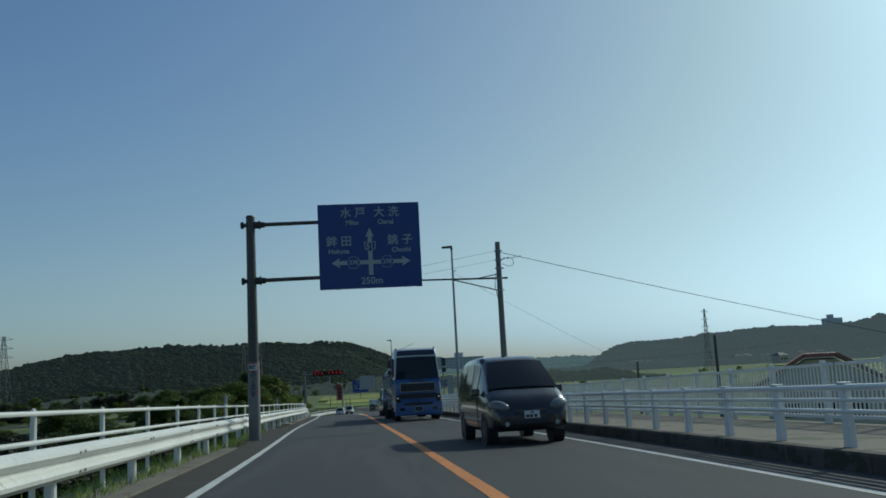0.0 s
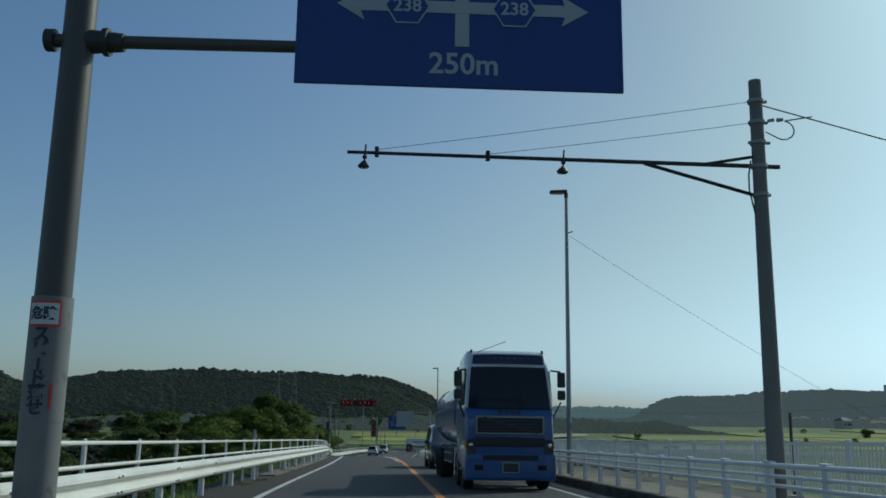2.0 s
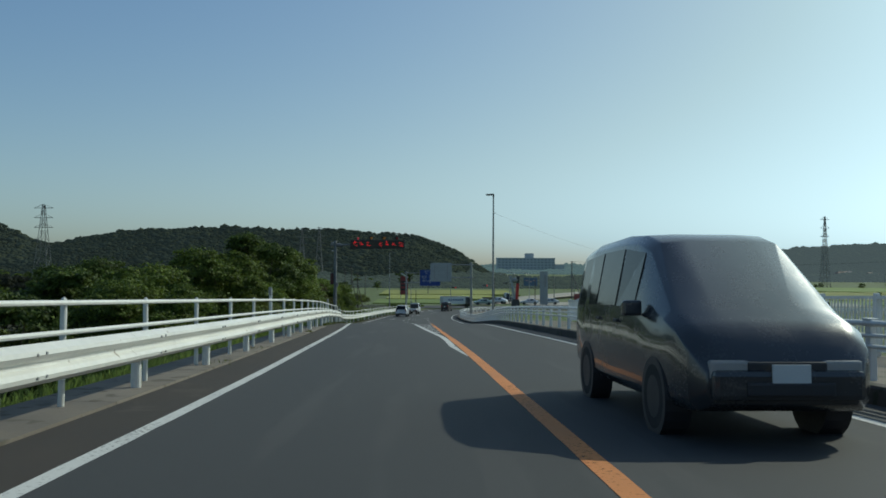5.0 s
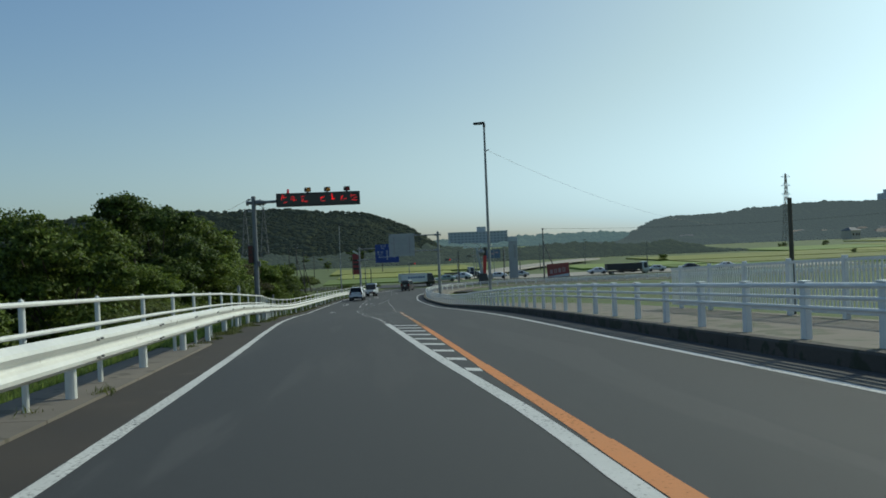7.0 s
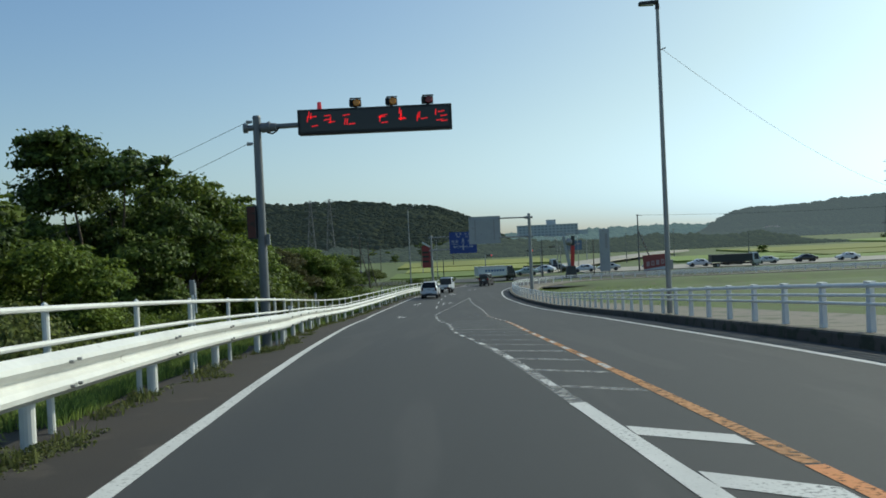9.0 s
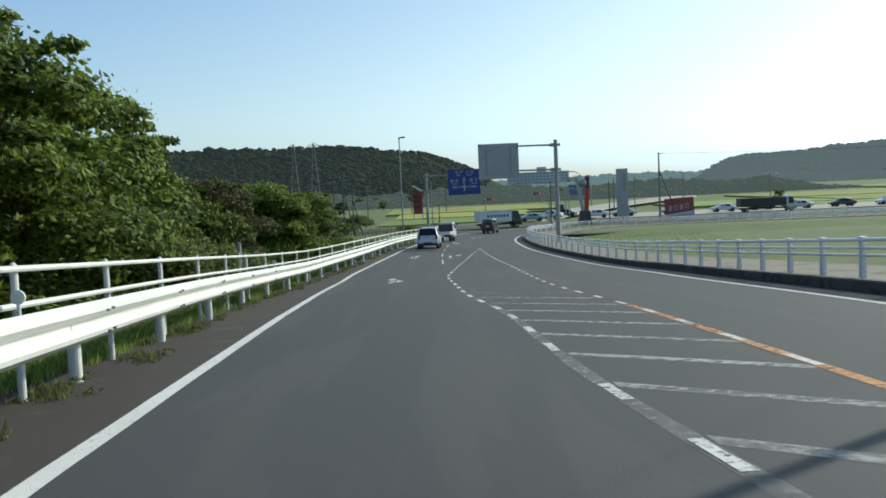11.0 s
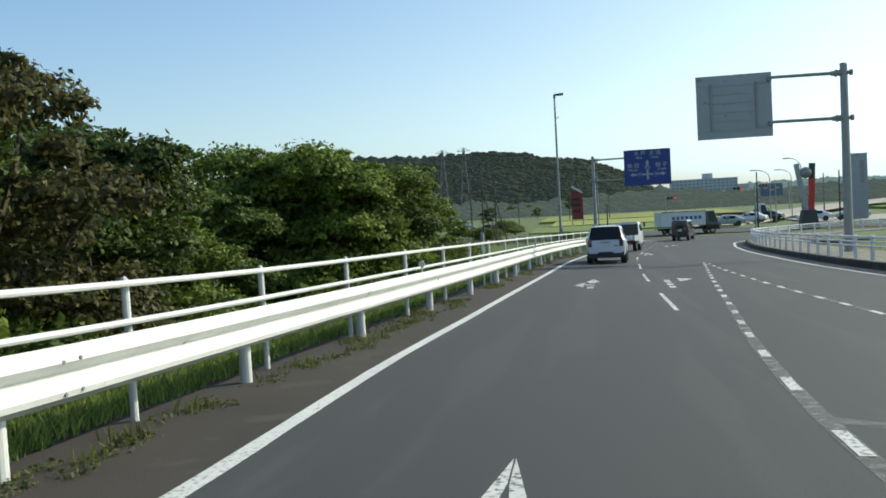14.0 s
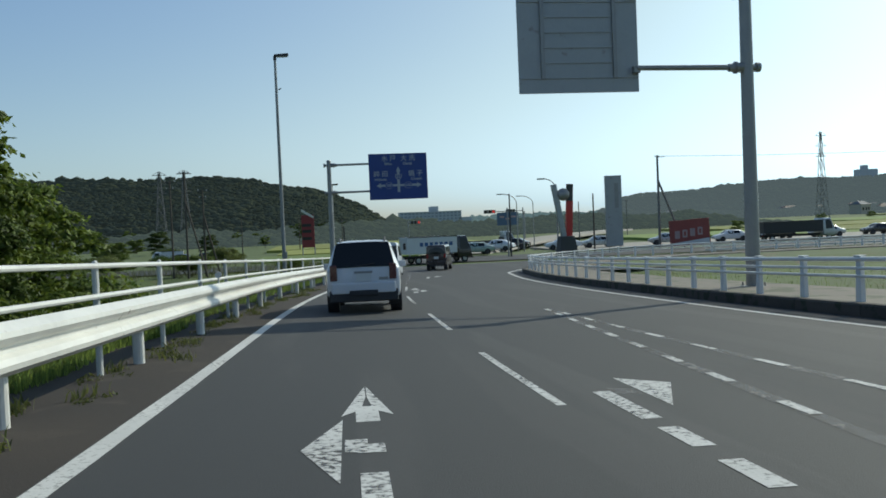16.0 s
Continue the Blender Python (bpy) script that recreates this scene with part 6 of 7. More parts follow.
def bush(label, m, w, h, seed, mat, leaves=3500, size=0.12, group="roadside bushes", flat=1.0):
    rng = random.Random(seed)
    b = thing("bush", label, "bush", m, group)
    clumps = []
    for k in range(11):
        a, r = rng.uniform(0, 6.28), w * math.sqrt(rng.random()) * 0.75
        s = w * rng.uniform(0.28, 0.5)
        clumps.append(((r * math.cos(a), r * math.sin(a) * flat, h * rng.uniform(0.25, 0.72)), (s, s, s * 0.7)))
    bm = mesh_bm()
    for c, s in clumps:
        limb(bm, (rng.uniform(-0.2, 0.2), rng.uniform(-0.2, 0.2), -0.3), c, 0.04, 0.012, rng, seg=4, n=3)
    part("stems", bm, BARK, b)
    o = new("foliage", leaf_mesh("foliage", clumps, leaves, size, seed, mat))
    o.parent = b
    return b


def gz(x, y):
    return ground_height(x, y) - 0.1


TREES = [tree("broad-leaved roadside tree with a full dark green crown", pose(-14.2, 121.5, gz(-14.2, 121.5)), 9.8, 3.4, 11, LEAF_DARK, 46000, 0.10),
         tree("tall roadside tree overgrown with climbing leaves", pose(-14.0, 108.0, gz(-14, 108)), 7.8, 3.4, 12, LEAF, 42000, 0.09, low=0.12),
         tree("slender broad-leaved tree with tufted branches", pose(-14.5, 172.2, gz(-14.5, 172.2)), 8.1, 2.5, 13, LEAF, 26000, 0.088, low=0.3)]
tree("tree smothered in dry brown vines", pose(-13.4, 148.8, gz(-13.4, 148.8)), 6.3, 2.3, 14, LEAF_RUST, 26000, 0.07, low=0.06)
TALL = [max(v.co.z for c in t.children if c.name.startswith("crown") or c.name.startswith("foliage") for v in c.data.vertices) for t in TREES]
spread_trees = ((0, -16.5, 114, 7.0, 40), (1, -14, 128, 8.3, 80), (1, -14.5, 134.5, 7.6, 200), (0, -15.2, 140.5, 6.6, 120), (1, -15.6, 144, 4.6, 130), (1, -14.3, 146.2, 5.0, 20), (0, -15.5, 155, 4.6, 260),
                (2, -16.6, 160, 3.3, 150), (1, -17.6, 171.6, 5.3, 10), (1, -16.0, 171.0, 5.1, 70), (1, -14.3, 173.4, 4.3, 150), (0, -17.0, 164, 3.2, 77), (1, -13.6, 177.6, 3.9, 35), (0, -12.9, 174.3, 2.7, 215), (2, -20, 175, 5.3, 95), (0, -22, 163, 6.4, 15), (0, -18.5, 150, 5.6, 300), (0, -20, 138, 7.2, 330),
                (0, -22, 129, 7.4, 70), (1, -17, 101, 6.9, 210), (1, -14.6, 96, 6.0, 310), (0, -19.5, 90, 6.2, 20), (0, -22, 105, 6.7, 45),
                (1, -16, 178, 2.6, 12), (1, -20, 184, 2.2, 100), (0, -26, 84, 5.2, 250), (0, -31, 95, 6.4, 5), (1, -13.2, 115, 5.6, 75), (1, -13.2, 138, 4.4, 33), (0, -27, 118, 7.4, 140), (0, -27, 148, 6.6, 222), (1, -21.5, 198.5, 5.0, 60), (1, -20.5, 190, 3.0, 170), (0, -24, 194, 5.4, 240))
for k, x, y, top, turn in spread_trees:
    s = (top - gz(x, y)) / TALL[k]
    w = min(1.15, s * 1.1)
    copy_thing(TREES[k], pose(x, y, gz(x, y), 0, 0, turn) @ Matrix.Diagonal((w, w, s, 1)))
WOODS = [tree("tree in the woods on the low ground, leaves coloured as in shade", pose(-33.0, 88.0, PLAIN - 0.1), 7.2, 4.6, 61, LEAF_WOOD, 15000, 0.20, low=0.08, group="woods on the low ground"),
         tree("broad tree in the woods on the low ground, leaves coloured as in shade", pose(-46.0, 104.0, PLAIN - 0.1), 6.4, 5.0, 62, LEAF_WOOD, 15000, 0.20, low=0.06, group="woods on the low ground")]
rng = random.Random(55)
for i in range(70):     # dark woods on the low ground to the side
    x, y = rng.uniform(-230, -42), rng.uniform(60, 420)
    if x > -60 and y > 180:
        continue
    s = rng.uniform(0.75, 1.25)
    copy_thing(rng.choice(WOODS), pose(x, y, PLAIN - 0.1, 0, 0, rng.uniform(0, 360)) @ Matrix.Diagonal((s * 1.3, s * 1.3, s, 1)))
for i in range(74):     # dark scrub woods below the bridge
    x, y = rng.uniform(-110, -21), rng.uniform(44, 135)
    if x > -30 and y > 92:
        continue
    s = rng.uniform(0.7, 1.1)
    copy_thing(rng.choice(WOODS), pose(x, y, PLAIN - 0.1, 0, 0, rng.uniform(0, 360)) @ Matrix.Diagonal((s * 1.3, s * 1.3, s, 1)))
BUSHES = [bush("sprawling vine-covered bush on the embankment", pose(-11.4, 136.0, gz(-11.4, 136)), 2.4, 2.6, 21, LEAF_VINE, 13000, 0.072),
          bush("dense green bush on the embankment", pose(-10.8, 118.0, gz(-10.8, 118)), 2.0, 2.0, 22, LEAF, 11000, 0.062),
          bush("dark bush on the embankment", pose(-12.0, 145.0, gz(-12, 145)), 2.2, 2.4, 23, LEAF_DARK, 11000, 0.065)]
rng = random.Random(31)
for i in range(58):
    y = rng.uniform(74, 196)
    lo = LEFT(y) - (4.6 if y > 100 else 6.5)
    x = lo - abs(rng.gauss(0, 3.0)) - (3.0 if y > 176 else 0)
    k = rng.choice((0, 1, 1, 2))
    s = rng.uniform(0.55, 1.05) * (0.55 if y > 178 else 1.0)
    copy_thing(BUSHES[k], pose(x, y, gz(x, y), 0, 0, rng.uniform(0, 360)) @ Matrix.Diagonal((s, s, s * rng.uniform(0.8, 1.15), 1)))
for i in range(34):     # weedy scrub beside the approach to the junction
    y = rng.uniform(178, 246)
    x = LEFT(min(y, 228)) - 3.6 - abs(rng.gauss(0, 5.0))
    s = rng.uniform(0.3, 0.6)
    copy_thing(BUSHES[rng.choice((0, 1, 1))], pose(x, y, gz(x, y), 0, 0, rng.uniform(0, 360)) @ Matrix.Diagonal((s * 1.2, s * 1.2, s, 1)))
for i in range(80):     # lower scrub further off
    x, y = rng.uniform(-120, -16), rng.uniform(190, 335)
    if x > LEFT(min(y, 228)) - 8:
        continue
    s = rng.uniform(0.6, 1.2)
    copy_thing(BUSHES[rng.choice((0, 1, 2))], pose(x, y, gz(x, y), 0, 0, rng.uniform(0, 360)) @ Matrix.Diagonal((s, s, s, 1)))
for i in range(10):
    x, y = rng.uniform(9, 16), rng.uniform(48, 66)
    s = rng.uniform(0.7, 1.0)
    z = HEIGHT(y) - 1.6
    copy_thing(BUSHES[1], pose(x, y, max(gz(x, y), -3), 0, 0, rng.uniform(0, 360)) @ Matrix.Diagonal((s, s, s, 1)))


def blades(name, places, height, seed, mat, label):
    r = np.random.default_rng(seed)
    n = len(places)
    p = np.array(places)
    a = r.uniform(0, 6.28, n)
    h = height * r.uniform(0.45, 1.3, n)
    lean = r.normal(size=(n, 2)) * (h * 0.35)[:, None]
    wd = 0.005 + 0.007 * r.random(n)
    side = np.stack([np.cos(a) * wd, np.sin(a) * wd, np.zeros(n)], 1)
    mid = p + np.concatenate([lean * 0.3, (h * 0.6)[:, None]], 1)
    tip = p + np.concatenate([lean, h[:, None]], 1)
    v = np.stack([p - side, p + side, mid + side * 0.8, mid - side * 0.8, tip], 1).reshape(-1, 3)
    f = []
    for i in range(n):
        k = i * 5
        f += [(k, k + 1, k + 2, k + 3), (k + 3, k + 2, k + 4)]
    me = bpy.data.meshes.new(name)
    me.from_pydata(v.tolist(), [], f)
    me.materials.append(mat)
    return tagged(new(name, me), label, "grass", kind="stuff")


rng = random.Random(8)
pts = []
for i in range(120000):
    y = rng.uniform(4, 200) if rng.random() < 0.35 else rng.uniform(60, 172)
    near = 1.25 if y < 40 else 2.0 if y < 93 else 1.62 + 0.25 * noise.noise((y * 0.3, 0, 0))
    x = LEFT(y) - near - abs(rng.gauss(0, 0.9))
    if noise.noise((x * 0.5, y * 0.5, 3)) > -0.4:
        pts.append((x, y, ground_height(x, y) - 0.02 + (0.12 if x > LEFT(y) - 2.15 else 0)))
blades("verge_grass", pts, 0.24, 4, BLADE, "rough green grass along the verge")
pts, mats = [], []
for i in range(150):        # tufts and creeping mats growing out of the shoulder
    y = rng.uniform(26, 190) if rng.random() < 0.25 else rng.uniform(94, 190)
    x = LEFT(y) + RAIL(y) + rng.gauss(0.0, 0.16) + (0.25 if rng.random() < 0.2 else 0)
    for k in range(rng.randint(10, 50)):
        pts.append((x + rng.gauss(0, 0.09), y + rng.gauss(0, 0.16), SURF(x, y) - 0.01))
    for k in range(rng.randint(2, 6)):
        r = rng.uniform(0.05, 0.16)
        mats.append(((x + rng.gauss(0, 0.12), y + rng.gauss(0, 0.35), SURF(x, y) + 0.005), (r, r * 1.8, r * 0.22)))
blades("shoulder_weeds", pts, 0.12, 6, WEED, "small weeds growing out of the dusty shoulder")
tagged(new("shoulder_mats", leaf_mesh("shoulder_mats", mats, 22000, 0.022, 43, WEED)), "creeping olive weeds on the shoulder edge", "weeds", kind="stuff")
pts = []
for i in range(26000):
    y = rng.uniform(150, 250)
    x = LEFT(min(y, 228)) - 5 - rng.random() ** 1.5 * 38
    pts.append((x, y, ground_height(x, y) - 0.02))
blades("verge_reeds", pts, 0.8, 9, REED, "tall reeds and grass on the low ground")
pts = []
for i in range(16000):
    y = rng.uniform(100, 205)
    x = RIGHT(y) + 4.1 + rng.random() ** 1.6 * 16
    pts.append((x, y, ground_height(x, y) - 0.02))
blades("meadow_grass", pts, 0.28, 10, BLADE, "mown green grass beyond the walkway")

rng = random.Random(19)
clumps = []
for i in range(420):
    y = rng.uniform(60, 196)
    x = LEFT(y) - (2.2 if y < 93 else 1.85) - abs(rng.gauss(0, 0.9))
    r = rng.uniform(0.14, 0.42)
    clumps.append(((x, y, ground_height(x, y) + r * 0.2), (r, r * 1.3, r * 0.65)))
tagged(new("verge_weeds", leaf_mesh("verge_weeds", clumps, 26000, 0.055, 41, LEAF_VINE)), "low leafy weeds on the verge", "weeds", kind="stuff")

# rice fields
rng = random.Random(77)
for j, (y0, y1) in enumerate(((272, 298), (302, 336), (341, 392), (398, 468), (475, 560))):
    x = (-14, -12, -16, 95, 130)[j]
    while x < 520:
        wdt = rng.uniform(45, 100)
        lo_way, hi_way = far_way(y0) - 8, far_way(y1) + 8
        a, b = x, x + wdt - 2.5
        if not (b < lo_way or a > hi_way):
            if a < lo_way - 12:
                b = lo_way
            elif b > hi_way + 12:
                a = hi_way
            else:
                x += wdt
                continue
        f = mesh_bm()
        nx, ny = max(2, int((b - a) / 4)), max(2, int((y1 - y0) / 4))
        g = [[f.verts.new((a + (b - a) * i / nx, y0 + (y1 - y0) * k / ny, PLAIN + 0.55 + 0.09 * noise.noise((i * 1.7 + x, k * 1.3, j)))) for i in range(nx + 1)] for k in range(ny + 1)]
        for r0, r1 in zip(g, g[1:]):
            for i in range(nx):
                f.faces.new((r0[i], r0[i + 1], r1[i + 1], r1[i]))
        ring = g[0] + [r[-1] for r in g[1:]] + g[-1][-2::-1] + [r[0] for r in g[-2:0:-1]]
        low = [f.verts.new((v.co.x, v.co.y, PLAIN - 0.1)) for v in ring]
        for i in range(len(ring)):
            k = (i + 1) % len(ring)
            f.faces.new((ring[i], low[i], low[k], ring[k]))
        bmesh.ops.recalc_face_normals(f, faces=f.faces)
        ripe = rng.random() < 0.68 and b > 15
        tagged(part("rice_field", f, RICE if ripe else RICE_GREEN), "ripening yellow rice field on the plain" if ripe else "green rice field on the plain", "field", "rice fields", "stuff")
        x += wdt


# ---------------------------------------------------------------- wooded hills
def hill(name, label, nodes, y_top, y_foot, y_back, mat, crown, seed, x0, x1, step=9.0, rows_n=10):
    """A wooded ridge whose top follows a few (x, height) nodes, covered in tree crowns."""
    top = curve(*nodes)
    bm = mesh_bm()
    n = int((x1 - x0) / step)
    ys = [y_foot + (y_top - y_foot) * k / rows_n for k in range(rows_n + 1)] + [y_back]

    def z_at(x, y):
        if y <= y_top:
            f = (y - y_foot) / (y_top - y_foot)
            return PLAIN - 0.5 + (top(x) - PLAIN - crown * 0.9) * max(0, f) ** 0.8
        return PLAIN
    g = [[bm.verts.new((x0 + (x1 - x0) * i / n, y, z_at(x0 + (x1 - x0) * i / n, y) - 1.0 + 1.0 * noise.noise((i * 0.35, y * 0.03, seed)))) for i in range(n + 1)] for y in ys]
    for a, b in zip(g, g[1:]):
        for i in range(n):
            bm.faces.new((a[i], a[i + 1], b[i + 1], b[i]))
    h = thing(name, label, "hill", kind="structure")
    part("slope", bm, mat, h)
    r = np.random.default_rng(seed)
    verts, faces = [], []
    ico = bmesh.new()
    bmesh.ops.create_icosphere(ico, subdivisions=1, radius=1)
    base_v = np.array([v.co for v in ico.verts])
    base_f = np.array([[v.index for v in f.verts] for f in ico.faces])
    ico.free()
    count = int((x1 - x0) * (y_top - y_foot) / (crown * crown * 0.8))
    off = 0
    for i in range(count):
        x, f = r.uniform(x0, x1), r.random() ** 0.8
        y = y_foot + (y_top - y_foot) * f + r.uniform(-2, 2)
        z = z_at(x, min(y, y_top))
        if top(x) < PLAIN + 0.6:
            continue
        s = crown * r.uniform(0.45, 1.05) * (1.3 if noise.noise((x * 0.03, y * 0.05, seed)) > 0.12 else 0.8)
        tall = 1.0
        if f > 0.93 and crown < 1.6 and r.random() < 0.16:
            s, tall = s * 1.25, 1.5
        k = base_v * (1 + 0.18 * r.normal(size=(len(base_v), 1))) * [s * r.uniform(1.0, 1.7), s * r.uniform(1.0, 1.7), s * r.uniform(0.45, 0.8) * tall] + [x, y, z + s * 0.35]
        verts.append(k)
        faces.append(base_f + off)
        off += len(base_v)
    me = bpy.data.meshes.new("tree_crowns")
    me.from_pydata(np.concatenate(verts).tolist(), [], np.concatenate(faces).tolist())
    me.materials.append(mat)
    me.polygons.foreach_set("use_smooth", [True] * len(me.polygons))
    o = tagged(new("tree_crowns", me), kind="stuff")
    o.parent = h
    return h


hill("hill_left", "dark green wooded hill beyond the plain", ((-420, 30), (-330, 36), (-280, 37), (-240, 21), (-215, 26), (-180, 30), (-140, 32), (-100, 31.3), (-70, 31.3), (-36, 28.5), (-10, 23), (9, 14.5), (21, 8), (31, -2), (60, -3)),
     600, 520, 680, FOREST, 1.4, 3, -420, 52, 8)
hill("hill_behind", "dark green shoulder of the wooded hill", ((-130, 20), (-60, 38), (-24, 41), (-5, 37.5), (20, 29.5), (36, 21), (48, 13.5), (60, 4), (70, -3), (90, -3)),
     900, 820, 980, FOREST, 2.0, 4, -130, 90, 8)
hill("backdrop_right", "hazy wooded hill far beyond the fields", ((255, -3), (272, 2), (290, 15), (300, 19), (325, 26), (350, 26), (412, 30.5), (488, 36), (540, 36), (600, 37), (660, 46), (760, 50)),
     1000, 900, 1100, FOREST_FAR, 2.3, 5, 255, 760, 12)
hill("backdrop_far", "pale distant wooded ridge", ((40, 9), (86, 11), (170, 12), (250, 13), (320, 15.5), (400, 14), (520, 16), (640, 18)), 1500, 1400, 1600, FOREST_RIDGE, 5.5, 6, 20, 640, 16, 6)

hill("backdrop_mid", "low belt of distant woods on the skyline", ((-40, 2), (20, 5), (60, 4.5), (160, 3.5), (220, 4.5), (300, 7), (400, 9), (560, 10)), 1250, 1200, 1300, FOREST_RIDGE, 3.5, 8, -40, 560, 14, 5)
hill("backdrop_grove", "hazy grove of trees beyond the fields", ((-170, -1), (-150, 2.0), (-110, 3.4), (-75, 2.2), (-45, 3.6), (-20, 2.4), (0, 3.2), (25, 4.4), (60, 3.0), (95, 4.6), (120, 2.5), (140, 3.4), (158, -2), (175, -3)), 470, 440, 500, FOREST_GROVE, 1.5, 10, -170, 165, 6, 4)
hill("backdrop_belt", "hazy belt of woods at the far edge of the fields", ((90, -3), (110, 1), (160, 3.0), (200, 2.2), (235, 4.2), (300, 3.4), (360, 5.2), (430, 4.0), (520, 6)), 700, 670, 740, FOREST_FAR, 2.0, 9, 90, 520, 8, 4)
# ---------------------------------------------------------------- far things
def pylon(x, y, z, height, base, label, group="pylons"):
    p = thing("power_pylon", label, "pylon", pose(x, y, z), group)
    lv = [0, 0.18, 0.36, 0.54, 0.70, 0.84, 1.0]
    wd = [base * (1 - 0.88 * f ** 0.8) for f in lv]
    for sx in (-1, 1):
        for sy in (-1, 1):
            bm = mesh_bm()
            polytube(bm, [(sx * w / 2, sy * w / 2, a * height) for a, w in zip(lv, wd)], 0.13, 4)
            part("leg", bm, PYLON_STEEL, p)
    for a, b, w0, w1 in zip(lv, lv[1:], wd, wd[1:]):
        for s in (-1, 1):
            for p0, p1 in (((-w0, s * w0), (w1, s * w1)), ((w0, s * w0), (-w1, s * w1)), ((s * w0, -w0), (s * w1, w1))):
                part("brace", tube(mesh_bm(), (p0[0] / 2, p0[1] / 2, a * height), (p1[0] / 2, p1[1] / 2, b * height), 0.08, seg=4, caps=False), PYLON_STEEL, p)
    for f in (0.72, 0.84, 0.96):
        hw = base * 0.55
        bm = tube(mesh_bm(), (-hw, 0, f * height), (hw, 0, f * height), 0.12, seg=4)
        tube(bm, (-hw, 0, f * height), (0, 0, (f + 0.05) * height), 0.07, seg=4)
        tube(bm, (hw, 0, f * height), (0, 0, (f + 0.05) * height), 0.07, seg=4)
        part("crossarm", bm, PYLON_STEEL, p)
    return p


pylon(-57.6, 513, PLAIN, 30.7, 5.4, "grey lattice power pylon before the wooded hill")
pylon(-65.0, 500, PLAIN, 29.5, 5.0, "grey lattice power pylon before the wooded hill")
pylon(-177, 450, PLAIN, 37.5, 8.0, "grey lattice power pylon before the wooded hill")
pylon(206, 488, PLAIN, 36.7, 4.2, "tall lattice mast beyond the fields")

# pole group on the low ground
for x, y, top, st in ((-15.9, 229.6, 6.6, (1.6, 0.5, 4.2)), (-17.4, 231.5, 6.0, None), (-14.9, 233.0, 5.2, (1.3, 0.4, 3.0))):
    plain_pole(x, y, gz(x, y), top, 0.10, WOOD_POLE, cross=((0.1, 0.4), (0.7, 0.3)), strut=st, label="dark utility pole with a leaning strut on the low ground")
for x, y, top in ((-20, 330, 4.0), (-9, 345, 4.2), (0.5, 350, 3.5), (-60, 380, 4.5)):
    plain_pole(x, y, PLAIN, top, 0.12, WOOD_POLE)

# large building on the skyline
bx, by = 158.0, 1390.0
hotel = thing("large_building", "pale wide building with many windows on the skyline", "building", pose(bx, by, 2.0, 0, 0, 0))
part("main_block", box(mesh_bm(), (90, 24, 18), (0, 0, 9)), FACADE, hotel)
part("side_block", box(mesh_bm(), (16, 24, 9), (52, 0, 4.5)), FACADE, hotel)
part("roof_tower", box(mesh_bm(), (13, 12, 8), (6, 0, 22)), FACADE, hotel)
part("roof_edge", box(mesh_bm(), (91, 25, 1.0), (0, 0, 18.3)), FACADE, hotel)
bm = box(mesh_bm(), (3.4, 0.5, 1.8), (0, 0, 0))
me_win = None
for r in range(4):
    for k in range(16):
        m = pose(-42 + 5.6 * k, -12.1, 3.2 + 4.3 * r)
        if me_win is None:
            o = part("window", bm, FAR_GLASS, hotel)
            me_win, o.matrix_basis = o.data, m
        else:
            share("window", me_win, hotel, m)
bl = thing("large_building", "distant flat-roofed building on the wooded hill", "building", pose(590, 1010, 32))
part("main_block", box(mesh_bm(), (22, 10, 10), (0, 0, 5)), FACADE, bl)
part("roof_block", box(mesh_bm(), (6, 6, 5), (-2, 0, 12)), FACADE, bl)


def house(x, y, z, w, d, h, turn, roof_mat, wall_mat, label, rise=0.45):
    o = thing("house", label, "house", pose(x, y, z, 0, 0, turn), "far houses")
    part("wall", box(mesh_bm(), (w, d, h), (0, 0, h / 2)), wall_mat, o)
    bm = mesh_bm()
    e = 0.5
    v = [bm.verts.new(p) for p in ((-w / 2 - e, -d / 2 - e, h), (w / 2 + e, -d / 2 - e, h), (w / 2 + e, d / 2 + e, h), (-w / 2 - e, d / 2 + e, h), (-w / 2 * 0.55, 0, h + d * rise), (w / 2 * 0.55, 0, h + d * rise))]
    for q in ((0, 1, 5, 4), (2, 3, 4, 5), (1, 2, 5), (3, 0, 4), (3, 2, 1, 0)):
        bm.faces.new([v[i] for i in q])
    bmesh.ops.recalc_face_normals(bm, faces=bm.faces)
    part("roof", bm, roof_mat, o)
    for k in (-0.28, 0.05, 0.3):
        wnd = part("window", box(mesh_bm(), (w * 0.16, 0.06, h * 0.3), (w * k, -d / 2 - 0.01, h * 0.55)), GLASS, o)
        part("sill", box(mesh_bm(), (w * 0.18, 0.12, 0.08), (w * k, -d / 2 - 0.04, h * 0.39)), SIGN_WHITE, wnd)
    return o


# gabled house beyond the outer fence
gab = thing("house", "cream gabled house with a dark roof below the bridge", "house", pose(46.5, 82, PLAIN, 0, 0, -28))
bm = mesh_bm()
pr = [(-5.2, 0), (5.2, 0), (5.2, 8.2), (1.3, 10.4), (-1.3, 10.4), (-5.2, 8.2)]
plate(bm, pr, -4.5, 9.0)
part("wall", bm, PLASTER, gab)
bm = mesh_bm()
for (x0, z0), (x1, z1) in zip([(-7.2, 7.6), (-5.4, 8.4), (-1.5, 10.8), (1.5, 10.8), (5.4, 8.4)], [(-5.4, 8.4), (-1.5, 10.8), (1.5, 10.8), (5.4, 8.4), (7.2, 7.6)]):
    a = math.atan2(z1 - z0, x1 - x0)
    box(bm, (math.hypot(x1 - x0, z1 - z0) + 0.1, 10.6, 0.35), ((x0 + x1) / 2, 0, (z0 + z1) / 2), turn=Matrix.Rotation(-a, 4, "Y"))
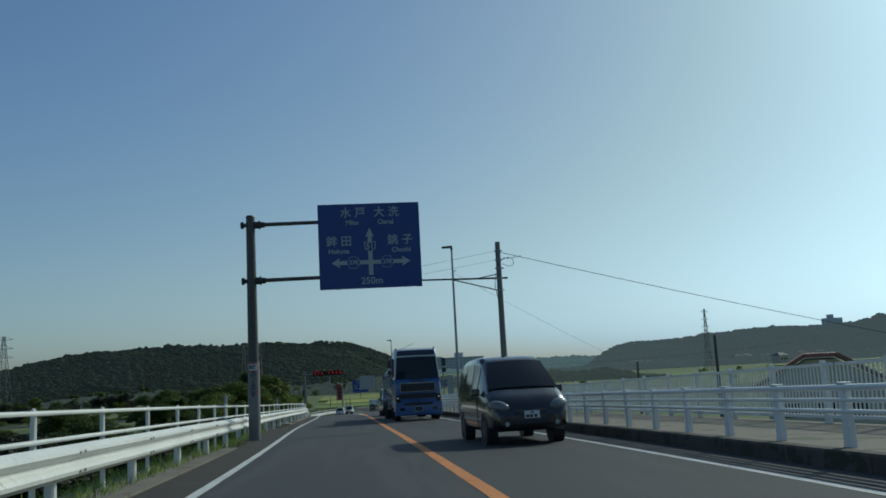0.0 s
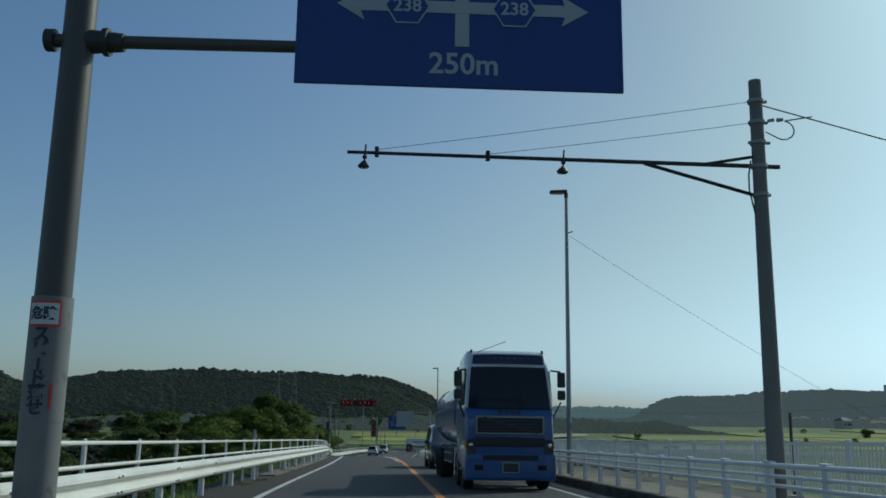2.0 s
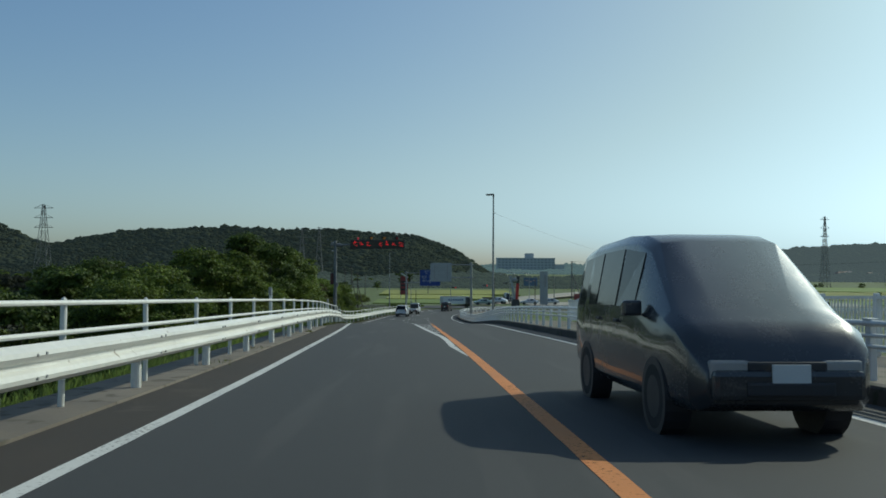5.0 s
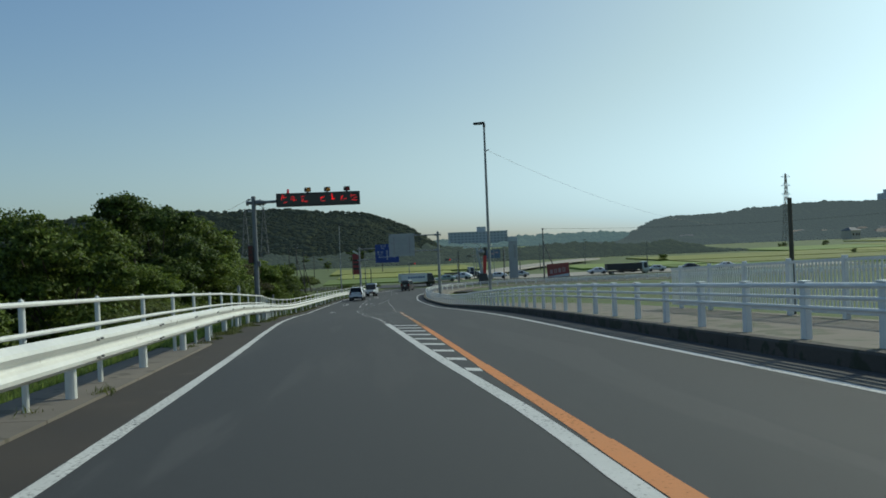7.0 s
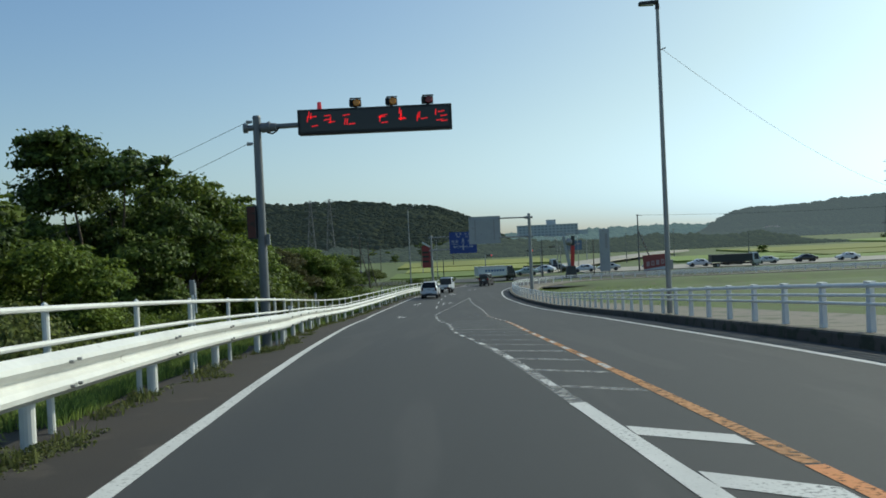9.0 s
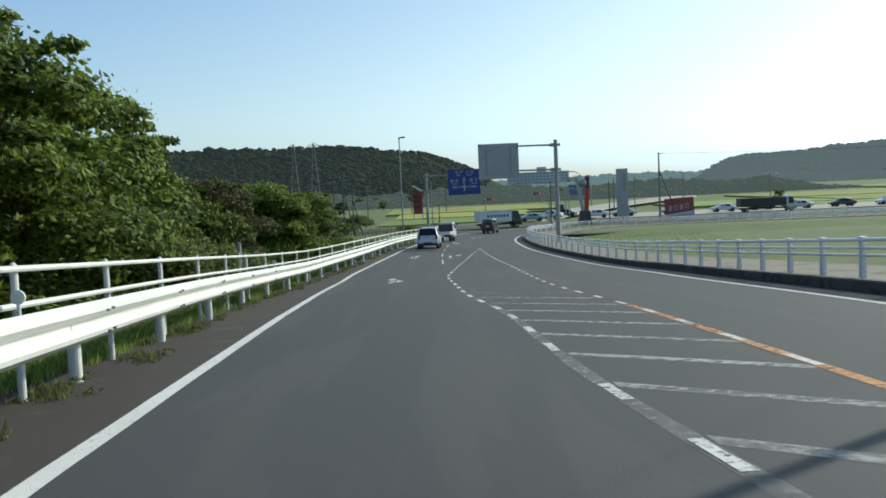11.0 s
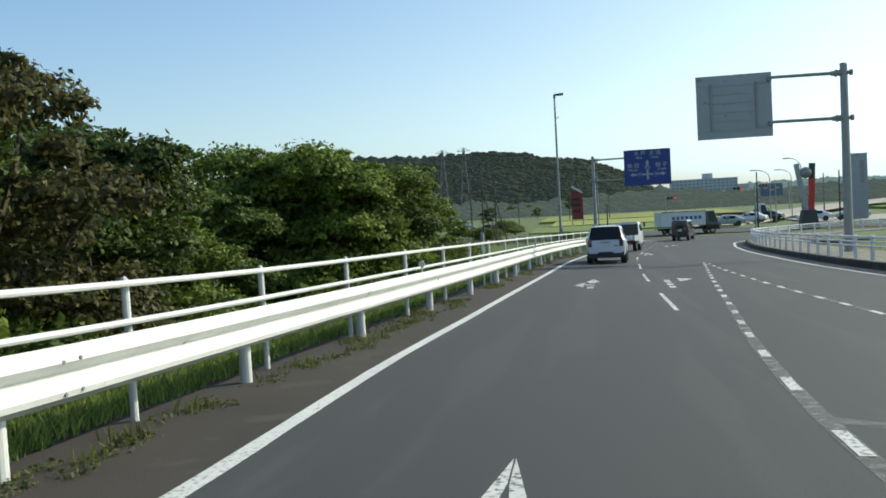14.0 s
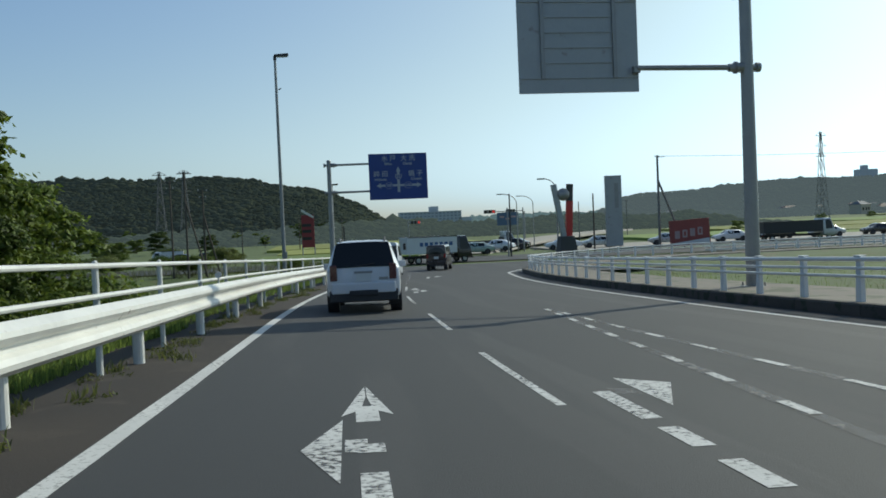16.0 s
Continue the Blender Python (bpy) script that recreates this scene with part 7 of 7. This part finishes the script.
part("roof", bm, ROOF_RED, gab)
for k in (-3, 0, 3):
    part("window", box(mesh_bm(), (1.6, 0.08, 1.3), (k, -4.53, 5.6)), GLASS, gab)
rng = random.Random(12)
for i in range(18):
    x, y = rng.uniform(230, 640), rng.uniform(640, 880)
    house(x, y, PLAIN, rng.uniform(9, 16), rng.uniform(7, 9), rng.uniform(4, 6), rng.uniform(-20, 20), rng.choice((SLATE, ROOF, SLATE)), rng.choice((PLASTER, FACADE, FACADE)), "small house at the foot of the hills", 0.28)
for i in range(5):
    house(-60 - 34 * i, 130 + rng.uniform(-30, 30), PLAIN, 11, 7, 4.2, rng.uniform(-30, 30), ROOF, PLASTER, "small dark-roofed house on the low ground", 0.35)

# hedges and tree clumps on the plain
for i in range(70):     # along the foot of the near hill
    x, y, s = rng.uniform(-260, 30), rng.uniform(440, 522), rng.uniform(0.5, 0.95)
    copy_thing(rng.choice(TREES), pose(x, y, PLAIN - 0.1, 0, 0, rng.uniform(0, 360)) @ Matrix.Diagonal((s * 1.3, s * 1.3, s, 1)))
for i in range(60):     # loose trees on the low ground before the hill
    x, y, s = rng.uniform(-170, -16), rng.uniform(250, 430), rng.uniform(0.3, 0.62)
    copy_thing(rng.choice(TREES), pose(x, y, PLAIN - 0.1, 0, 0, rng.uniform(0, 360)) @ Matrix.Diagonal((s * 1.4, s * 1.4, s, 1)))
for i in range(26):     # rows along the field edges
    x, y, s = rng.uniform(60, 330), rng.choice((338.5, 395, 471)) + rng.uniform(-2, 2), rng.uniform(0.25, 0.5)
    copy_thing(rng.choice(TREES), pose(x, y, PLAIN - 0.1, 0, 0, rng.uniform(0, 360)) @ Matrix.Diagonal((s * 1.3, s * 1.3, s, 1)))

# monument: two leaning columns with a ball
mon = thing("monument", "monument of two leaning columns with a ball on a dark plinth", "monument", pose(18.9, 236.2, -2.35))
part("plinth", box(mesh_bm(), (1.9, 1.9, 2.0), (0, 0, 1.0), bevel=0.08, taper=(0.7, 0.7)), STONE, mon)
part("grey_column", box(mesh_bm(), (0.5, 0.45, 5.4), (-0.65, 0, 4.4), bevel=0.03, turn=Matrix.Rotation(radians(-10), 4, "Y")), SIGN_BACK, mon)
part("red_column", box(mesh_bm(), (0.6, 0.5, 3.6), (0.35, 0, 3.6), bevel=0.03, turn=Matrix.Rotation(radians(3), 4, "Y")), RED_SIGN, mon)
part("column_top", box(mesh_bm(), (0.58, 0.48, 1.7), (0.48, 0, 6.2), bevel=0.03, turn=Matrix.Rotation(radians(3), 4, "Y")), STONE, mon)
part("ball", ball(mesh_bm(), 0.62, (-0.2, -0.1, 6.05), 3), STEEL, mon, smooth=True)

# tall panel sign, red signboard, red petrol sign
tall = thing("tall_signboard", "tall pale grey panel sign with a dark upright mark", "signboard", pose(25.75, 241.6, -2.45, 0, 0, -4))
part("panel", box(mesh_bm(), (1.75, 0.3, 7.4), (0, 0, 4.4), bevel=0.03), SIGN_BACK, tall)
part("mark", box(mesh_bm(), (0.42, 0.02, 2.6), (0.30, -0.165, 6.0)), STEEL, tall)
for sx in (-0.6, 0.0, 0.6):
    part("leg", tube(mesh_bm(), (sx, 0, -0.3), (sx, 0, 0.9), 0.06, seg=8), STEEL, tall)
red = thing("signboard", "red signboard with white block marks on legs", "signboard", pose(35.3, 244.3, -2.45, 0, 0, -5))
bd = part("panel", box(mesh_bm(), (4.5, 0.1, 2.8), (0, 0, 1.75), bevel=0.01, turn=Matrix.Rotation(radians(-3), 4, "Y")), FADED_RED, red)
plate_bm = plate(mesh_bm(), [(-2.2, 0.36), (2.2, 0.5), (2.2, 1.1), (-2.2, 0.55)], -0.062, 0.006)
part("lower_field", plate_bm, SIGN_WHITE, bd)
for k, xx in enumerate((-1.4, -0.55, 0.3, 1.15)):
    b2 = box(mesh_bm(), (0.55, 0.02, 0.85), (xx, -0.064, 1.5 + 0.12 * k))
    part("logo_bar", b2, FADED_WHITE, bd)
    if k in (1, 3):
        part("logo_hole", box(mesh_bm(), (0.22, 0.02, 0.45), (xx, -0.072, 1.5 + 0.12 * k)), FADED_RED, bd)
for sx in (-1.5, 1.5):
    part("leg", tube(mesh_bm(), (sx, 0.08, -0.3), (sx, 0.08, 2.8), 0.06, seg=8), STEEL, red)
fuel = thing("shop_sign", "tall red roadside shop sign on two legs", "signboard", pose(-6.6, 300, PLAIN))
part("panel", box(mesh_bm(), (2.1, 0.4, 5.4), (0, 0, 4.4), bevel=0.05), DEEP_RED, fuel)
part("slanted_top", box(mesh_bm(), (2.3, 0.45, 0.35), (0, 0, 7.3), bevel=0.03, turn=Matrix.Rotation(radians(32), 4, "Y")), SIGN_WHITE, fuel)
for z in (3.2, 4.4, 5.4):
    part("logo_bar", box(mesh_bm(), (1.5, 0.02, 0.5), (-0.2, -0.21, z)), BLACK, fuel)
for sx in (-1.0, 1.0):
    part("leg", tube(mesh_bm(), (sx, 0, -0.2), (sx, 0, 2.0), 0.1, seg=8), STEEL, fuel)
# traffic signals and far signs at the junction
def signal(x, y, top, reach, lit):
    s = thing("traffic_signal", "horizontal traffic signal with a lit red lamp on a steel pole", "traffic light", pose(x, y, -2.4), "traffic signals")
    part("pole", tube(mesh_bm(), (0, 0, -0.2), (0, 0, top + 2.8), 0.09, 0.07, seg=10), STEEL, s)
    part("arm", tube(mesh_bm(), (0, 0, top + 2.4), (reach, 0, top + 2.5), 0.04, seg=8), STEEL, s)
    hd = part("head", box(mesh_bm(), (1.25, 0.16, 0.36), (reach, -0.1, top + 2.45), bevel=0.05), STEEL, s)
    for k, mt in ((-0.4, GLASS), (0.0, GLASS), (0.4, LAMP_RED_ON if lit else GLASS)):
        ln = part("lens", tube(mesh_bm(), (reach + k, -0.18, top + 2.45), (reach + k, -0.21, top + 2.45), 0.14, seg=14), mt, hd)
        part("visor", box(mesh_bm(), (0.32, 0.2, 0.02), (reach + k, -0.28, top + 2.62)), DARK_STEEL, hd)


signal(14.7, 243.2, 2.35, -1.9, True)
signal(5.4, 254, 1.6, 0.8, True)
signal(20.5, 260, 2.6, -1.6, False)


def curved_lamp(x, y, z, top, reach):
    s = thing("street_lamp", "street lamp with a curved arm", "street lamp", pose(x, y, z), "street lamps")
    part("pole", tube(mesh_bm(), (0, 0, -0.2), (0, 0, top - 1.2), 0.09, 0.06, seg=10), STEEL, s)
    bm = mesh_bm()
    pts = [Vector((reach * (1 - math.cos(k * math.pi / 12)), 0, top - 1.2 + 1.2 * math.sin(k * math.pi / 12))) for k in range(7)]
    polytube(bm, pts, 0.05, 8)
    part("arm", bm, STEEL, s)
    part("head", box(mesh_bm(), (0.8, 0.24, 0.14), (reach * 1.2, 0, top), bevel=0.04), CERAMIC, s)


curved_lamp(19.3, 240.5, -2.4, 7.9, -1.3)
curved_lamp(20.2, 262, -2.4, 7.2, -1.8)
curved_lamp(27.5, 282, PLAIN, 8.4, -1.8)
fs = thing("route_sign", "blue direction sign beyond the junction", "road sign", pose(33.5, 325, PLAIN), "overhead direction signs")
part("mast", tube(mesh_bm(), (3.2, 0, 0), (3.2, 0, 6.6), 0.14, seg=10), STEEL, fs)
part("arm", tube(mesh_bm(), (3.3, 0, 5.6), (-1.6, 0, 5.6), 0.07, seg=8), STEEL, fs)
fb = part("board", box(mesh_bm(), (4.4, 0.08, 2.6), (-0.3, -0.1, 5.2)), FAR_BLUE, fs)
for k in range(3):
    part("text_bar", box(mesh_bm(), (0.9, 0.02, 0.35), (-1.5 + 1.2 * k, -0.15, 5.6 - 0.4 * (k % 2))), FADED_WHITE, fb)
# low white fence by the yard
yard_fence = thing("low_fence", "low pale metal fence along the side road", "fence")
for z in (-1.75, -2.05):
    part("rail", box(mesh_bm(), (90, 0.06, 0.12), (75, 229.5, z)), RAIL_GREY, yard_fence)
bm = box(mesh_bm(), (0.09, 0.09, 0.85), (0, 0, 0.4))
fpst = part("post", bm, RAIL_GREY, yard_fence)
fpst.matrix_basis = pose(31, 229.6, -2.45)
for k in range(1, 45):
    share("post", fpst.data, yard_fence, pose(31 + 2 * k, 229.6, -2.45))
